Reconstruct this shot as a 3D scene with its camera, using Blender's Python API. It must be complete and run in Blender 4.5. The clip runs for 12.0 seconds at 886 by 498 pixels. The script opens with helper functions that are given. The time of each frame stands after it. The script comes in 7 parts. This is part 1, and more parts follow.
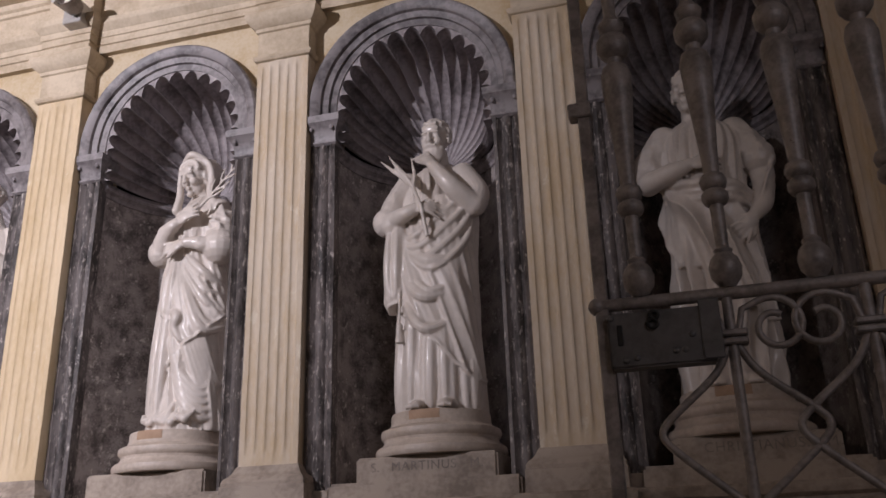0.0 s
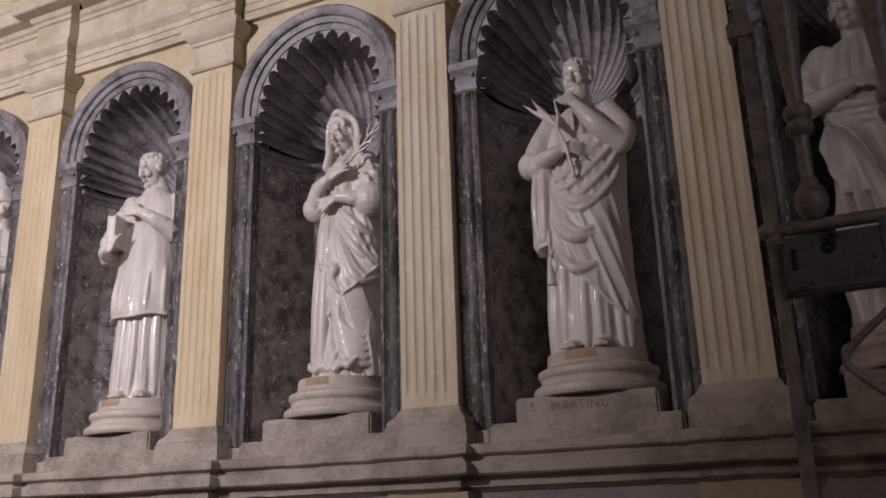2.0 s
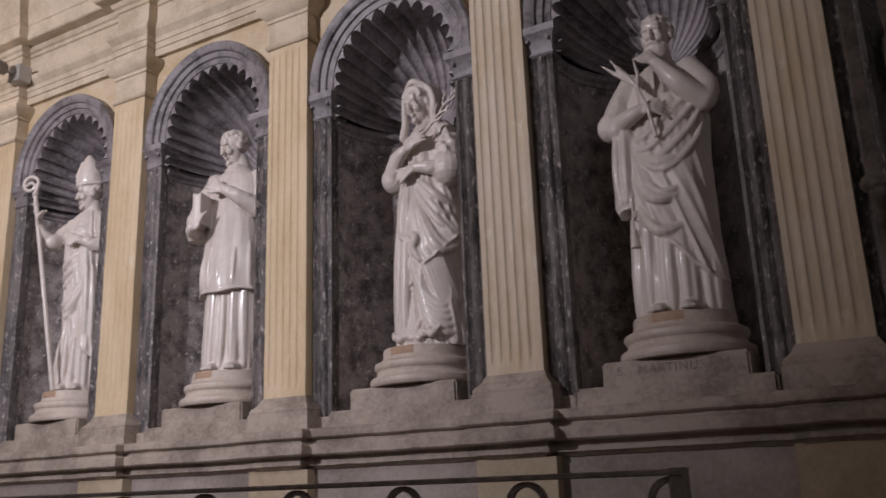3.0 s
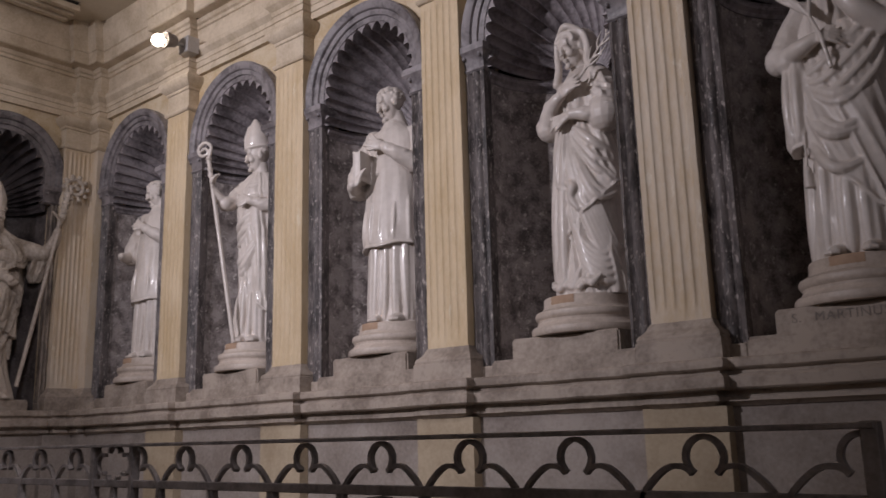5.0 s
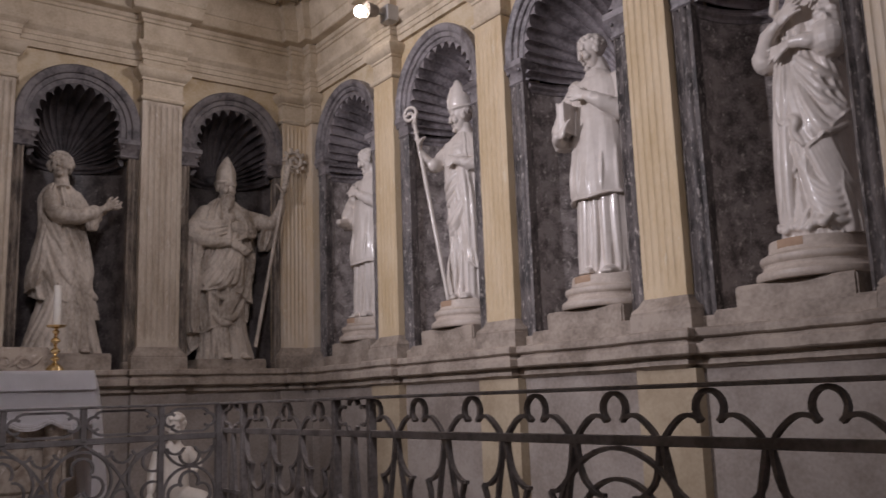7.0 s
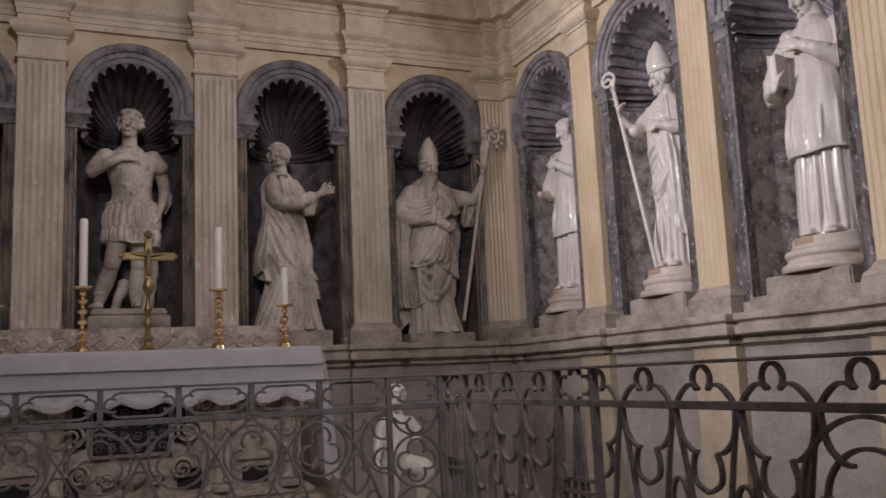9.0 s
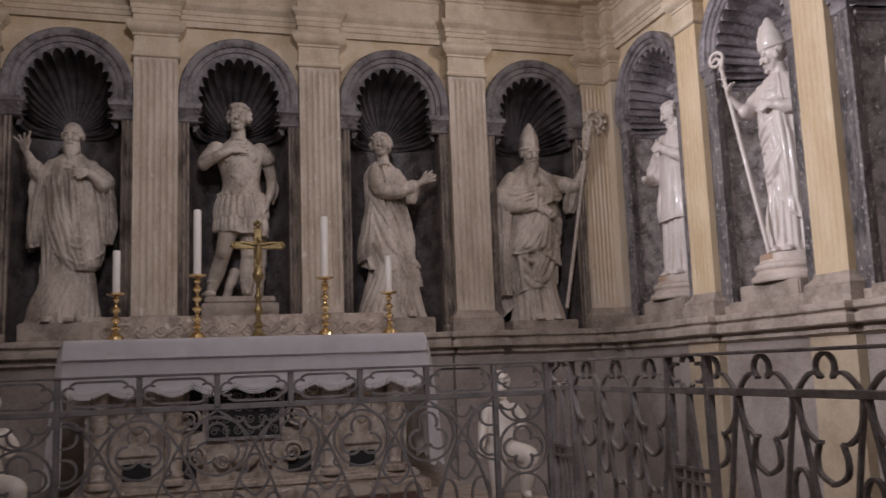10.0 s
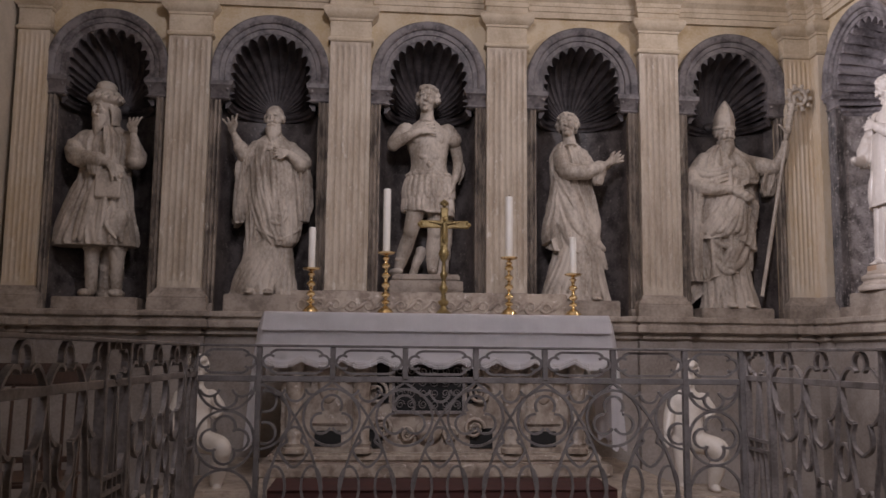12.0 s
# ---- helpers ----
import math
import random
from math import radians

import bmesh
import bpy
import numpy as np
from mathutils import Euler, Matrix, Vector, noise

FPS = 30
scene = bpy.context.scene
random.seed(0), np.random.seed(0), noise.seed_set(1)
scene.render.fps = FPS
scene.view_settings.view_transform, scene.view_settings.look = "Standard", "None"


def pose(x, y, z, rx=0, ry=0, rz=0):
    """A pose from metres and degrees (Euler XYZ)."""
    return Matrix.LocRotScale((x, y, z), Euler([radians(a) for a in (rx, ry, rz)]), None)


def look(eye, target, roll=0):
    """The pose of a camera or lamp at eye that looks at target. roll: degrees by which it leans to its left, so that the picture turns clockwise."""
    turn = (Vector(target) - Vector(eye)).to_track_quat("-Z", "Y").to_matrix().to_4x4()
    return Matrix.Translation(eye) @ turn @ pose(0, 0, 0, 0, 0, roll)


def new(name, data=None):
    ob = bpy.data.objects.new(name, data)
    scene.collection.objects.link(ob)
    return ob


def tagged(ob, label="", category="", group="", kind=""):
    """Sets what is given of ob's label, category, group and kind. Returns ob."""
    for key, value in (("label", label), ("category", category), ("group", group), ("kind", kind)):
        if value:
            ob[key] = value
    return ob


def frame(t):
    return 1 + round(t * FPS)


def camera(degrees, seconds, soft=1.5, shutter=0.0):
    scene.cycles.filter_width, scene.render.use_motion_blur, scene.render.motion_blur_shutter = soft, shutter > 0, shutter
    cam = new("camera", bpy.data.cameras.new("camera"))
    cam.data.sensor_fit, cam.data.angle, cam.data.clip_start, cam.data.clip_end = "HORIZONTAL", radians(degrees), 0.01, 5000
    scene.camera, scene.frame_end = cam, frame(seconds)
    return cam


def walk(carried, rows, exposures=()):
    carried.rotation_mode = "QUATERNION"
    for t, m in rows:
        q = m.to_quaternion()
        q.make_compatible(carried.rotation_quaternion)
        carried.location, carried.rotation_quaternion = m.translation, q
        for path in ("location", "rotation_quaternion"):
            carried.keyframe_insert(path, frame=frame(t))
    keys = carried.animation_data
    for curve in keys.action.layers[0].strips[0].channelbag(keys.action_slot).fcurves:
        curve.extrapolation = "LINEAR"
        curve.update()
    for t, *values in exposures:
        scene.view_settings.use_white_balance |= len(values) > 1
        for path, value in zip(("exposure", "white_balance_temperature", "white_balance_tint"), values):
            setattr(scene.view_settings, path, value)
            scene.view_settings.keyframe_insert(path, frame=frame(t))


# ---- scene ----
EXPOSURES = [(0.0, 0.42), (1.0, 0.26), (2.5, -0.12), (5.5, -0.44), (7.0, -0.40), (9.5, -0.15), (11.0, 0.06), (12.0, 0.2)]
cam = camera(53.90, 12.0, soft=1.5, shutter=0.4)
EYE = 1.25
ROWS = [  # seconds, eye x y z, yaw, pitch, roll
    (0.0, 0.000, 0.000, 0.000, 15.90, 19.86, 1.69),
    (0.5, -0.023, -0.002, -0.011, 17.82, 19.25, 1.53),
    (1.0, -0.053, -0.017, -0.019, 20.29, 18.70, 1.47),
    (1.5, -0.061, -0.023, -0.030, 22.51, 18.04, 1.59),
    (2.0, -0.061, -0.032, -0.039, 25.18, 16.95, 1.70),
    (2.5, -0.076, -0.035, -0.048, 27.27, 16.16, 1.98),
    (3.0, -0.099, -0.044, -0.050, 30.25, 15.17, 2.07),
    (5.0, -0.116, -0.055, -0.043, 40.50, 12.16, 1.51),
    (5.5, -0.137, -0.057, -0.047, 43.38, 11.47, 1.55),
    (6.0, -0.154, -0.062, -0.049, 47.11, 10.68, 1.55),
    (6.5, -0.154, -0.070, -0.049, 50.65, 10.15, 1.79),
    (7.0, -0.160, -0.077, -0.051, 54.03, 9.68, 1.94),
    (9.0, -0.168, -0.144, -0.053, 67.09, 8.36, 2.52),
    (9.5, -0.174, -0.161, -0.059, 70.02, 8.20, 2.20),
    (10.0, -0.187, -0.166, -0.059, 73.57, 7.85, 2.10),
    (10.5, -0.200, -0.174, -0.065, 76.69, 7.56, 1.62),
    (11.0, -0.208, -0.186, -0.069, 80.03, 7.21, 0.73),
    (11.5, -0.218, -0.187, -0.072, 82.91, 6.96, 0.19),
    (12.0, -0.225, -0.185, -0.071, 85.18, 6.89, -0.57),
]
walk(cam, [(t, pose(x, y, EYE + z, 90 + pitch, roll, yaw)) for t, x, y, z, yaw, pitch, roll in ROWS], EXPOSURES)
# ---- camera end ----
# ---------------------------------------------------------------- light
world = bpy.data.worlds.new("world")
scene.world = world
world.use_nodes = True
world.node_tree.nodes["Background"].inputs[0].default_value = (1.0, 0.86, 0.74, 1)
world.node_tree.nodes["Background"].inputs[1].default_value = 0.02


def lamp(name, kind, m, watts, colour, size=0.1, spread=None):
    data = bpy.data.lights.new(name, kind)
    data.energy, data.color = watts, colour
    if kind == "AREA":
        data.size = size
        if spread:
            data.spread = radians(spread)
    else:
        data.shadow_soft_size = size
        if kind == "SPOT" and spread:
            data.spot_size, data.spot_blend = radians(spread), 0.9
    ob = new(name, data)
    ob.matrix_world = m
    return ob


WARM = (1.0, 0.945, 1.06)
# floodlights on the entablature: one seen lit above the long wall, its twin on the wall behind the visitor
lamp("flood_light", "SPOT", look((-5.45, 3.06, 4.17), (-7.0, -0.2, 3.6)), 56, WARM, 0.06, 140)
lamp("flood_light_opposite", "SPOT", look((-4.7, -2.7, 4.1), (-4.05, 3.6, 3.5)), 1250, WARM, 0.06, 71)
# unseen fill lamps, added to brighten altar wall, altar front and gate side
lamp("fill_altar_wall", "AREA", look((-3.4, 0.0, 4.7), (-7.0, -1.4, 4.3)), 18, WARM, 0.35, 120)
lamp("fill_altar_front", "AREA", look((-0.8, 0.0, 4.6), (-6.2, 2.0, 0.6)), 29, WARM, 0.6, 84)
lamp("fill_gate_side", "AREA", look((2.6, -1.8, 3.2), (-2.2, 2.4, 0.4)), 15, WARM, 1.2)

# ---------------------------------------------------------------- materials


def material(name, colour, dark=None, rough=0.7, metal=0.0, scale=6.0, grain=60.0, bump=0.15, contrast=0.5, spots=None, spot_at=0.62, spec=0.5, coat=0.0, tone=0.0, streak=1.0, fleck=2.2):
    """Two scales of mottling, optional lighter or darker flakes, and fine relief."""
    mat = bpy.data.materials.new(name)
    mat.use_nodes = True
    n, l = mat.node_tree.nodes, mat.node_tree.links
    bsdf = n["Principled BSDF"]
    dark = dark or tuple(c * 0.6 for c in colour)
    tex = n.new("ShaderNodeTexCoord")
    mp = n.new("ShaderNodeMapping")
    mp.inputs["Scale"].default_value = (1, 1, 1 / streak)
    geo = n.new("ShaderNodeNewGeometry")
    l.new(geo.outputs["Position"], mp.inputs["Vector"])
    big = n.new("ShaderNodeTexNoise")
    big.inputs["Scale"].default_value, big.inputs["Detail"].default_value, big.inputs["Roughness"].default_value = scale, 6, 0.62
    l.new(mp.outputs[0], big.inputs["Vector"])
    fine = n.new("ShaderNodeTexNoise")
    fine.inputs["Scale"].default_value, fine.inputs["Detail"].default_value = grain, 4
    l.new(mp.outputs[0], fine.inputs["Vector"])
    mixf = n.new("ShaderNodeMath")
    mixf.operation = "MULTIPLY_ADD"
    l.new(fine.outputs[0], mixf.inputs[0])
    mixf.inputs[1].default_value = 0.35
    l.new(big.outputs[0], mixf.inputs[2])
    ramp = n.new("ShaderNodeValToRGB")
    mid, half = 0.675, 0.22 * (1.2 - contrast)
    ramp.color_ramp.elements[0].position, ramp.color_ramp.elements[1].position = mid - half - 0.05, mid + half
    ramp.color_ramp.elements[0].color, ramp.color_ramp.elements[1].color = (*dark, 1), (*colour, 1)
    l.new(mixf.outputs[0], ramp.inputs[0])
    out = ramp.outputs[0]
    if spots:
        sp = n.new("ShaderNodeTexNoise")
        sp.inputs["Scale"].default_value, sp.inputs["Detail"].default_value, sp.inputs["Roughness"].default_value = scale * fleck, 8, 0.7
        l.new(mp.outputs[0], sp.inputs["Vector"])
        sr = n.new("ShaderNodeValToRGB")
        sr.color_ramp.elements[0].position, sr.color_ramp.elements[1].position = spot_at, spot_at + 0.05
        l.new(sp.outputs[0], sr.inputs[0])
        mx = n.new("ShaderNodeMix")
        mx.data_type = "RGBA"
        l.new(sr.outputs[0], mx.inputs[0])
        l.new(out, mx.inputs[6])
        mx.inputs[7].default_value = (*spots, 1)
        out = mx.outputs[2]
    if tone:
        info = n.new("ShaderNodeObjectInfo")
        hsv = n.new("ShaderNodeHueSaturation")
        mm = n.new("ShaderNodeMapRange")
        mm.inputs[3].default_value, mm.inputs[4].default_value = 1 - tone, 1 + tone
        l.new(info.outputs["Random"], mm.inputs[0])
        l.new(mm.outputs[0], hsv.inputs["Value"])
        l.new(out, hsv.inputs["Color"])
        out = hsv.outputs[0]
    l.new(out, bsdf.inputs["Base Color"])
    bsdf.inputs["Metallic"].default_value = metal
    rr = n.new("ShaderNodeMapRange")
    rr.inputs[3].default_value, rr.inputs[4].default_value = max(0.03, rough - 0.12), min(1, rough + 0.12)
    l.new(big.outputs[0], rr.inputs[0])
    l.new(rr.outputs[0], bsdf.inputs["Roughness"])
    bsdf.inputs["Specular IOR Level"].default_value = spec
    bsdf.inputs["Coat Weight"].default_value = coat
    bsdf.inputs["Coat Roughness"].default_value = 0.12
    bp = n.new("ShaderNodeBump")
    bp.inputs["Strength"].default_value, bp.inputs["Distance"].default_value = bump, 0.006
    l.new(mixf.outputs[0], bp.inputs["Height"])
    l.new(bp.outputs[0], bsdf.inputs["Normal"])
    return mat


CREAM = material("cream_plaster", (0.60, 0.505, 0.38), (0.43, 0.345, 0.24), 0.75, scale=5, grain=50, bump=0.3, contrast=0.65, spots=(0.40, 0.345, 0.29), spot_at=0.70)
PALE = material("pale_plaster", (0.60, 0.52, 0.42), (0.44, 0.38, 0.30), 0.8, scale=2.6, bump=0.15, contrast=0.6)
OCHRE = material("ochre_plaster", (0.60, 0.50, 0.355), (0.49, 0.37, 0.215), 0.8, scale=5, bump=0.3, contrast=0.7, spots=(0.36, 0.31, 0.26), spot_at=0.66)
SHAFT = material("worn_pilaster_plaster", (0.61, 0.52, 0.41), (0.52, 0.40, 0.255), 0.7, scale=5, bump=0.25, contrast=0.6, spots=(0.66, 0.58, 0.46), spot_at=0.60, tone=0.06, streak=2.5)
LEDGE = material("worn_grey_stone", (0.41, 0.345, 0.285), (0.22, 0.178, 0.142), 0.72, scale=5, grain=45, bump=0.5, contrast=0.75, spots=(0.13, 0.095, 0.07), spot_at=0.69)
SHAFT_OCHRE = material("ochre_pilaster_plaster", (0.62, 0.495, 0.33), (0.51, 0.385, 0.225), 0.7, scale=5, bump=0.25, contrast=0.6, spots=(0.64, 0.55, 0.40), spot_at=0.62, tone=0.05, streak=2.5)
SHAFT_GREY = material("greyed_pilaster_plaster", (0.57, 0.49, 0.395), (0.40, 0.325, 0.245), 0.75, scale=8, grain=80, bump=0.6, contrast=0.7, spots=(0.64, 0.585, 0.51), spot_at=0.60, tone=0.06, streak=3.0)
DADO = material("stained_grey_plaster", (0.375, 0.328, 0.29), (0.215, 0.178, 0.15), 0.85, scale=2.2, bump=0.25, contrast=0.6)
NICHE = material("black_marbled_plaster", (0.36, 0.318, 0.30), (0.10, 0.084, 0.079), 0.36, scale=11, grain=90, bump=0.8, contrast=0.75, fleck=2.6, spots=(0.58, 0.54, 0.50), spot_at=0.585, tone=0.12)
# NICHE again, darkened to hold the shade inside the altar wall's niches
NICHE_SHADED = material("shaded_niche_plaster", (0.15, 0.128, 0.12), (0.045, 0.037, 0.035), 0.5, scale=7, grain=55, bump=0.45, contrast=0.75, fleck=5, spots=(0.30, 0.27, 0.25), spot_at=0.60, tone=0.12)
WASH = material("faded_ochre_wash", (0.47, 0.385, 0.27), (0.34, 0.265, 0.175), 0.8, scale=3, bump=0.2, contrast=0.6)
SHELL = material("grey_violet_stucco", (0.34, 0.304, 0.31), (0.12, 0.104, 0.106), 0.5, scale=5, grain=40, bump=0.3, contrast=0.65, spots=(0.24, 0.20, 0.19), spot_at=0.68, tone=0.12)
ARCH = material("blue_grey_marbled_stucco", (0.26, 0.236, 0.238), (0.105, 0.092, 0.094), 0.5, scale=8, grain=40, bump=0.45, contrast=0.85, spots=(0.34, 0.31, 0.29), spot_at=0.66, tone=0.10)
JAMB = material("flaking_dark_marble", (0.15, 0.129, 0.122), (0.036, 0.030, 0.028), 0.6, scale=12, grain=80, bump=0.6, contrast=0.9, fleck=5, spots=(0.42, 0.375, 0.345), spot_at=0.57, tone=0.15, streak=3.0)
# ARCH in a darker tone for the altar wall
ARCH_DARK = material("dark_blue_grey_stucco", (0.19, 0.168, 0.165), (0.07, 0.06, 0.06), 0.55, scale=8, grain=40, bump=0.45, contrast=0.85, spots=(0.28, 0.25, 0.23), spot_at=0.64, tone=0.12)
# SHELL again, the vaults' shade put into its colour
SHELL_SHADED = material("shaded_violet_stucco", (0.115, 0.098, 0.098), (0.040, 0.033, 0.033), 0.55, scale=6, grain=40, bump=0.35, contrast=0.75, spots=(0.22, 0.19, 0.18), spot_at=0.67, tone=0.15)
JAMB_PALE = material("worn_brown_stone_jamb", (0.27, 0.222, 0.178), (0.085, 0.068, 0.056), 0.7, scale=8, grain=50, bump=0.5, contrast=0.85, spots=(0.44, 0.39, 0.33), spot_at=0.62, tone=0.15, streak=2.5)
STATUE = material("glazed_white_stucco", (0.69, 0.625, 0.57), (0.56, 0.50, 0.445), 0.44, scale=3.5, grain=30, bump=0.14, contrast=0.55, spec=0.5, coat=0.20)
STATUE_DULL = material("dusty_white_stucco", (0.60, 0.525, 0.445), (0.29, 0.24, 0.19), 0.6, scale=5, grain=60, bump=0.25, contrast=0.72, spots=(0.24, 0.195, 0.155), spot_at=0.66, streak=1.8)
PEDESTAL = material("worn_white_stone", (0.58, 0.50, 0.43), (0.40, 0.33, 0.27), 0.5, scale=6, bump=0.3, contrast=0.6, spots=(0.48, 0.25, 0.13), spot_at=0.72)
BRICKISH = material("exposed_terracotta", (0.43, 0.30, 0.205), (0.34, 0.22, 0.145), 0.8, scale=12, bump=0.4)
IRON = material("wrought_iron", (0.29, 0.258, 0.243), (0.15, 0.13, 0.12), 0.5, metal=0.25, scale=14, grain=90, bump=0.4, contrast=0.7, spots=(0.10, 0.075, 0.055), spot_at=0.66)
DUSTY_IRON = material("dusty_wrought_iron", (0.215, 0.195, 0.185), (0.12, 0.105, 0.098), 0.6, metal=0.2, scale=14, grain=90, bump=0.4, contrast=0.6)
BRASS = material("polished_brass", (0.83, 0.64, 0.36), (0.70, 0.50, 0.24), 0.17, metal=1.0, scale=9, bump=0.08)
CLOTH = material("white_linen", (0.80, 0.77, 0.77), (0.70, 0.665, 0.665), 0.85, scale=7, grain=220, bump=0.3, contrast=0.4)
WAX = material("white_candle_wax", (0.78, 0.74, 0.68), (0.70, 0.65, 0.58), 0.45, scale=8, bump=0.03, contrast=0.3)
MARBLE = material("veined_altar_marble", (0.43, 0.36, 0.29), (0.22, 0.17, 0.13), 0.45, scale=9, grain=30, bump=0.2, contrast=0.8, spots=(0.62, 0.55, 0.48), spot_at=0.6)
WOOD = material("dark_walnut", (0.10, 0.055, 0.035), (0.055, 0.028, 0.018), 0.45, scale=5, grain=80, bump=0.2, streak=6)
CARPET = material("dark_red_carpet", (0.075, 0.026, 0.021), (0.040, 0.014, 0.012), 0.95, scale=8, grain=160, bump=0.5)
FLOOR = material("worn_stone_paving", (0.30, 0.25, 0.21), (0.19, 0.155, 0.13), 0.55, scale=3, bump=0.25, tone=0.10)
CEILING = material("ceiling_plaster", (0.62, 0.55, 0.44), (0.50, 0.43, 0.33), 0.85, scale=1.8, bump=0.1)
INK = material("faded_letter_paint", (0.29, 0.25, 0.215), (0.18, 0.15, 0.13), 0.8, scale=20)
BLACK = material("black_void_paint", (0.012, 0.011, 0.010), (0.008, 0.007, 0.007), 0.8)
STEEL = material("painted_steel", (0.50, 0.48, 0.46), (0.40, 0.38, 0.36), 0.45, metal=0.3, scale=10)
GILT = material("worn_gilding", (0.36, 0.27, 0.12), (0.16, 0.115, 0.05), 0.4, metal=0.75, scale=14, bump=0.3)
GLOW = bpy.data.materials.new("lit_bulb")
GLOW.use_nodes = True
_b = GLOW.node_tree.nodes["Principled BSDF"]
_b.inputs["Emission Color"].default_value = (1.0, 0.88, 0.76, 1)
_b.inputs["Emission Strength"].default_value = 28.0

# ---------------------------------------------------------------- mesh helpers


def mesh_of(bm, name, mat, smooth=False):
    bmesh.ops.recalc_face_normals(bm, faces=bm.faces)
    me = bpy.data.meshes.new(name)
    bm.to_mesh(me)
    bm.free()
    me.materials.append(mat)
    if smooth:
        me.polygons.foreach_set("use_smooth", [True] * len(me.polygons))
        me.set_sharp_from_angle(angle=radians(smooth if smooth is not True else 40))
    return me


def part(name, bm, mat, parent, label="", m=None, smooth=False):
    ob = new(name, mesh_of(bm, name, mat, smooth))
    ob.parent = parent
    if m is not None:
        ob.matrix_local = m
    return tagged(ob, label)


def thing(name, m, label, category, group="", kind=""):
    ob = new(name)
    ob.empty_display_size = 0.05
    ob.matrix_world = m
    return tagged(ob, label, category, group, kind)


def solid(name, bm, mat, m, label, category, group="", kind="", smooth=False):
    ob = new(name, mesh_of(bm, name, mat, smooth))
    ob.matrix_world = m
    return tagged(ob, label, category, group, kind)


def box(bm, x0, x1, y0, y1, z0, z1, bevel=0.0, seg=1):
    made = bmesh.ops.create_cube(bm, size=1, matrix=Matrix.Translation(((x0 + x1) / 2, (y0 + y1) / 2, (z0 + z1) / 2)) @ Matrix.Diagonal((x1 - x0, y1 - y0, z1 - z0, 1)))["verts"]
    if bevel:
        edges = {e for v in made for e in v.link_edges}
        bmesh.ops.bevel(bm, geom=list(edges), offset=bevel, segments=seg, affect="EDGES")
    return bm


def boxed(*a, **k):
    return box(bmesh.new(), *a, **k)


def lathe(bm, profile, centre=(0, 0), steps=32, start=0.0, sweep=2 * math.pi):
    """Turn (radius, z) pairs round a vertical axis."""
    closed = abs(sweep - 2 * math.pi) < 1e-6
    count = steps if closed else steps + 1
    rings = []
    for r, z in profile:
        rings.append([bm.verts.new((centre[0] + max(r, 1e-4) * math.cos(start + sweep * i / steps), centre[1] + max(r, 1e-4) * math.sin(start + sweep * i / steps), z)) for i in range(count)])
    for a, b in zip(rings, rings[1:]):
        for i in range(steps):
            j = (i + 1) % count
            bm.faces.new((a[i], a[j], b[j], b[i]))
    if closed:
        bm.faces.new(rings[0])
        bm.faces.new(rings[-1])
    return bm


def sweep(bm, plan, profile, closed_profile=True):
    """Carry (out, z) pairs along a level line of (x, y); out lies to the line's right."""
    pts = [Vector(p) for p in plan]
    rings = []
    for i, p in enumerate(pts):
        a = (p - pts[i - 1]).normalized() if i else None
        b = (pts[i + 1] - p).normalized() if i < len(pts) - 1 else None
        a, b = a or b, b or a
        na, nb = Vector((a.y, -a.x)), Vector((b.y, -b.x))
        s = na + nb
        mit = s / max(0.3, s.length_squared / 2)
        rings.append([bm.verts.new((p.x + mit.x * o, p.y + mit.y * o, z)) for o, z in profile])
    n = len(profile)
    for a, b in zip(rings, rings[1:]):
        for i in range(n if closed_profile else n - 1):
            j = (i + 1) % n
            bm.faces.new((a[i], a[j], b[j], b[i]))
    if closed_profile:
        bm.faces.new(rings[0])
        bm.faces.new(rings[-1])
    return bm


def tube(bm, points, radii, sides=8, flat=None, cap=True):
    """A bar along points, round, or flat=(half width, half thickness) with its width along 'up'."""
    pts = [Vector(p) for p in points]
    if not hasattr(radii, "__len__"):
        radii = [radii] * len(pts)
    closed = (pts[0] - pts[-1]).length < 1e-6
    if closed:
        pts, radii = pts[:-1], list(radii)[:-1]
    n = len(pts)
    rings, ref = [], None
    for i, p in enumerate(pts):
        a = pts[(i - 1) % n] if closed or i else p
        b = pts[(i + 1) % n] if closed or i < n - 1 else p
        d = (b - a).normalized()
        if ref is None:
            ref = Vector((0, 0, 1)) if abs(d.z) < 0.9 else Vector((0, 1, 0))
            if flat:
                ref = Vector(flat[2])
        s = d.cross(ref).normalized()
        u = s.cross(d).normalized()
        if not flat:
            ref = u
        ring = []
        for k in range(sides):
            t = 2 * math.pi * (k + 0.5) / sides
            if flat:
                c, e = (1 if math.cos(t) > 0 else -1), (1 if math.sin(t) > 0 else -1)
                ring.append(bm.verts.new(p + s * c * flat[0] + u * e * flat[1]))
            else:
                ring.append(bm.verts.new(p + (s * math.cos(t) + u * math.sin(t)) * radii[i]))
        rings.append(ring)
    for i in range(n if closed else n - 1):
        a, b = rings[i], rings[(i + 1) % n]
        for k in range(sides):
            bm.faces.new((a[k], a[(k + 1) % sides], b[(k + 1) % sides], b[k]))
    if not closed and cap:
        bm.faces.new(rings[0])
        bm.faces.new(rings[-1])
    return bm


def arc(cx, cz, r, a0, a1, n=14, y=0.0):
    return [(cx + r * math.cos(radians(a0 + (a1 - a0) * i / n)), y, cz + r * math.sin(radians(a0 + (a1 - a0) * i / n))) for i in range(n + 1)]


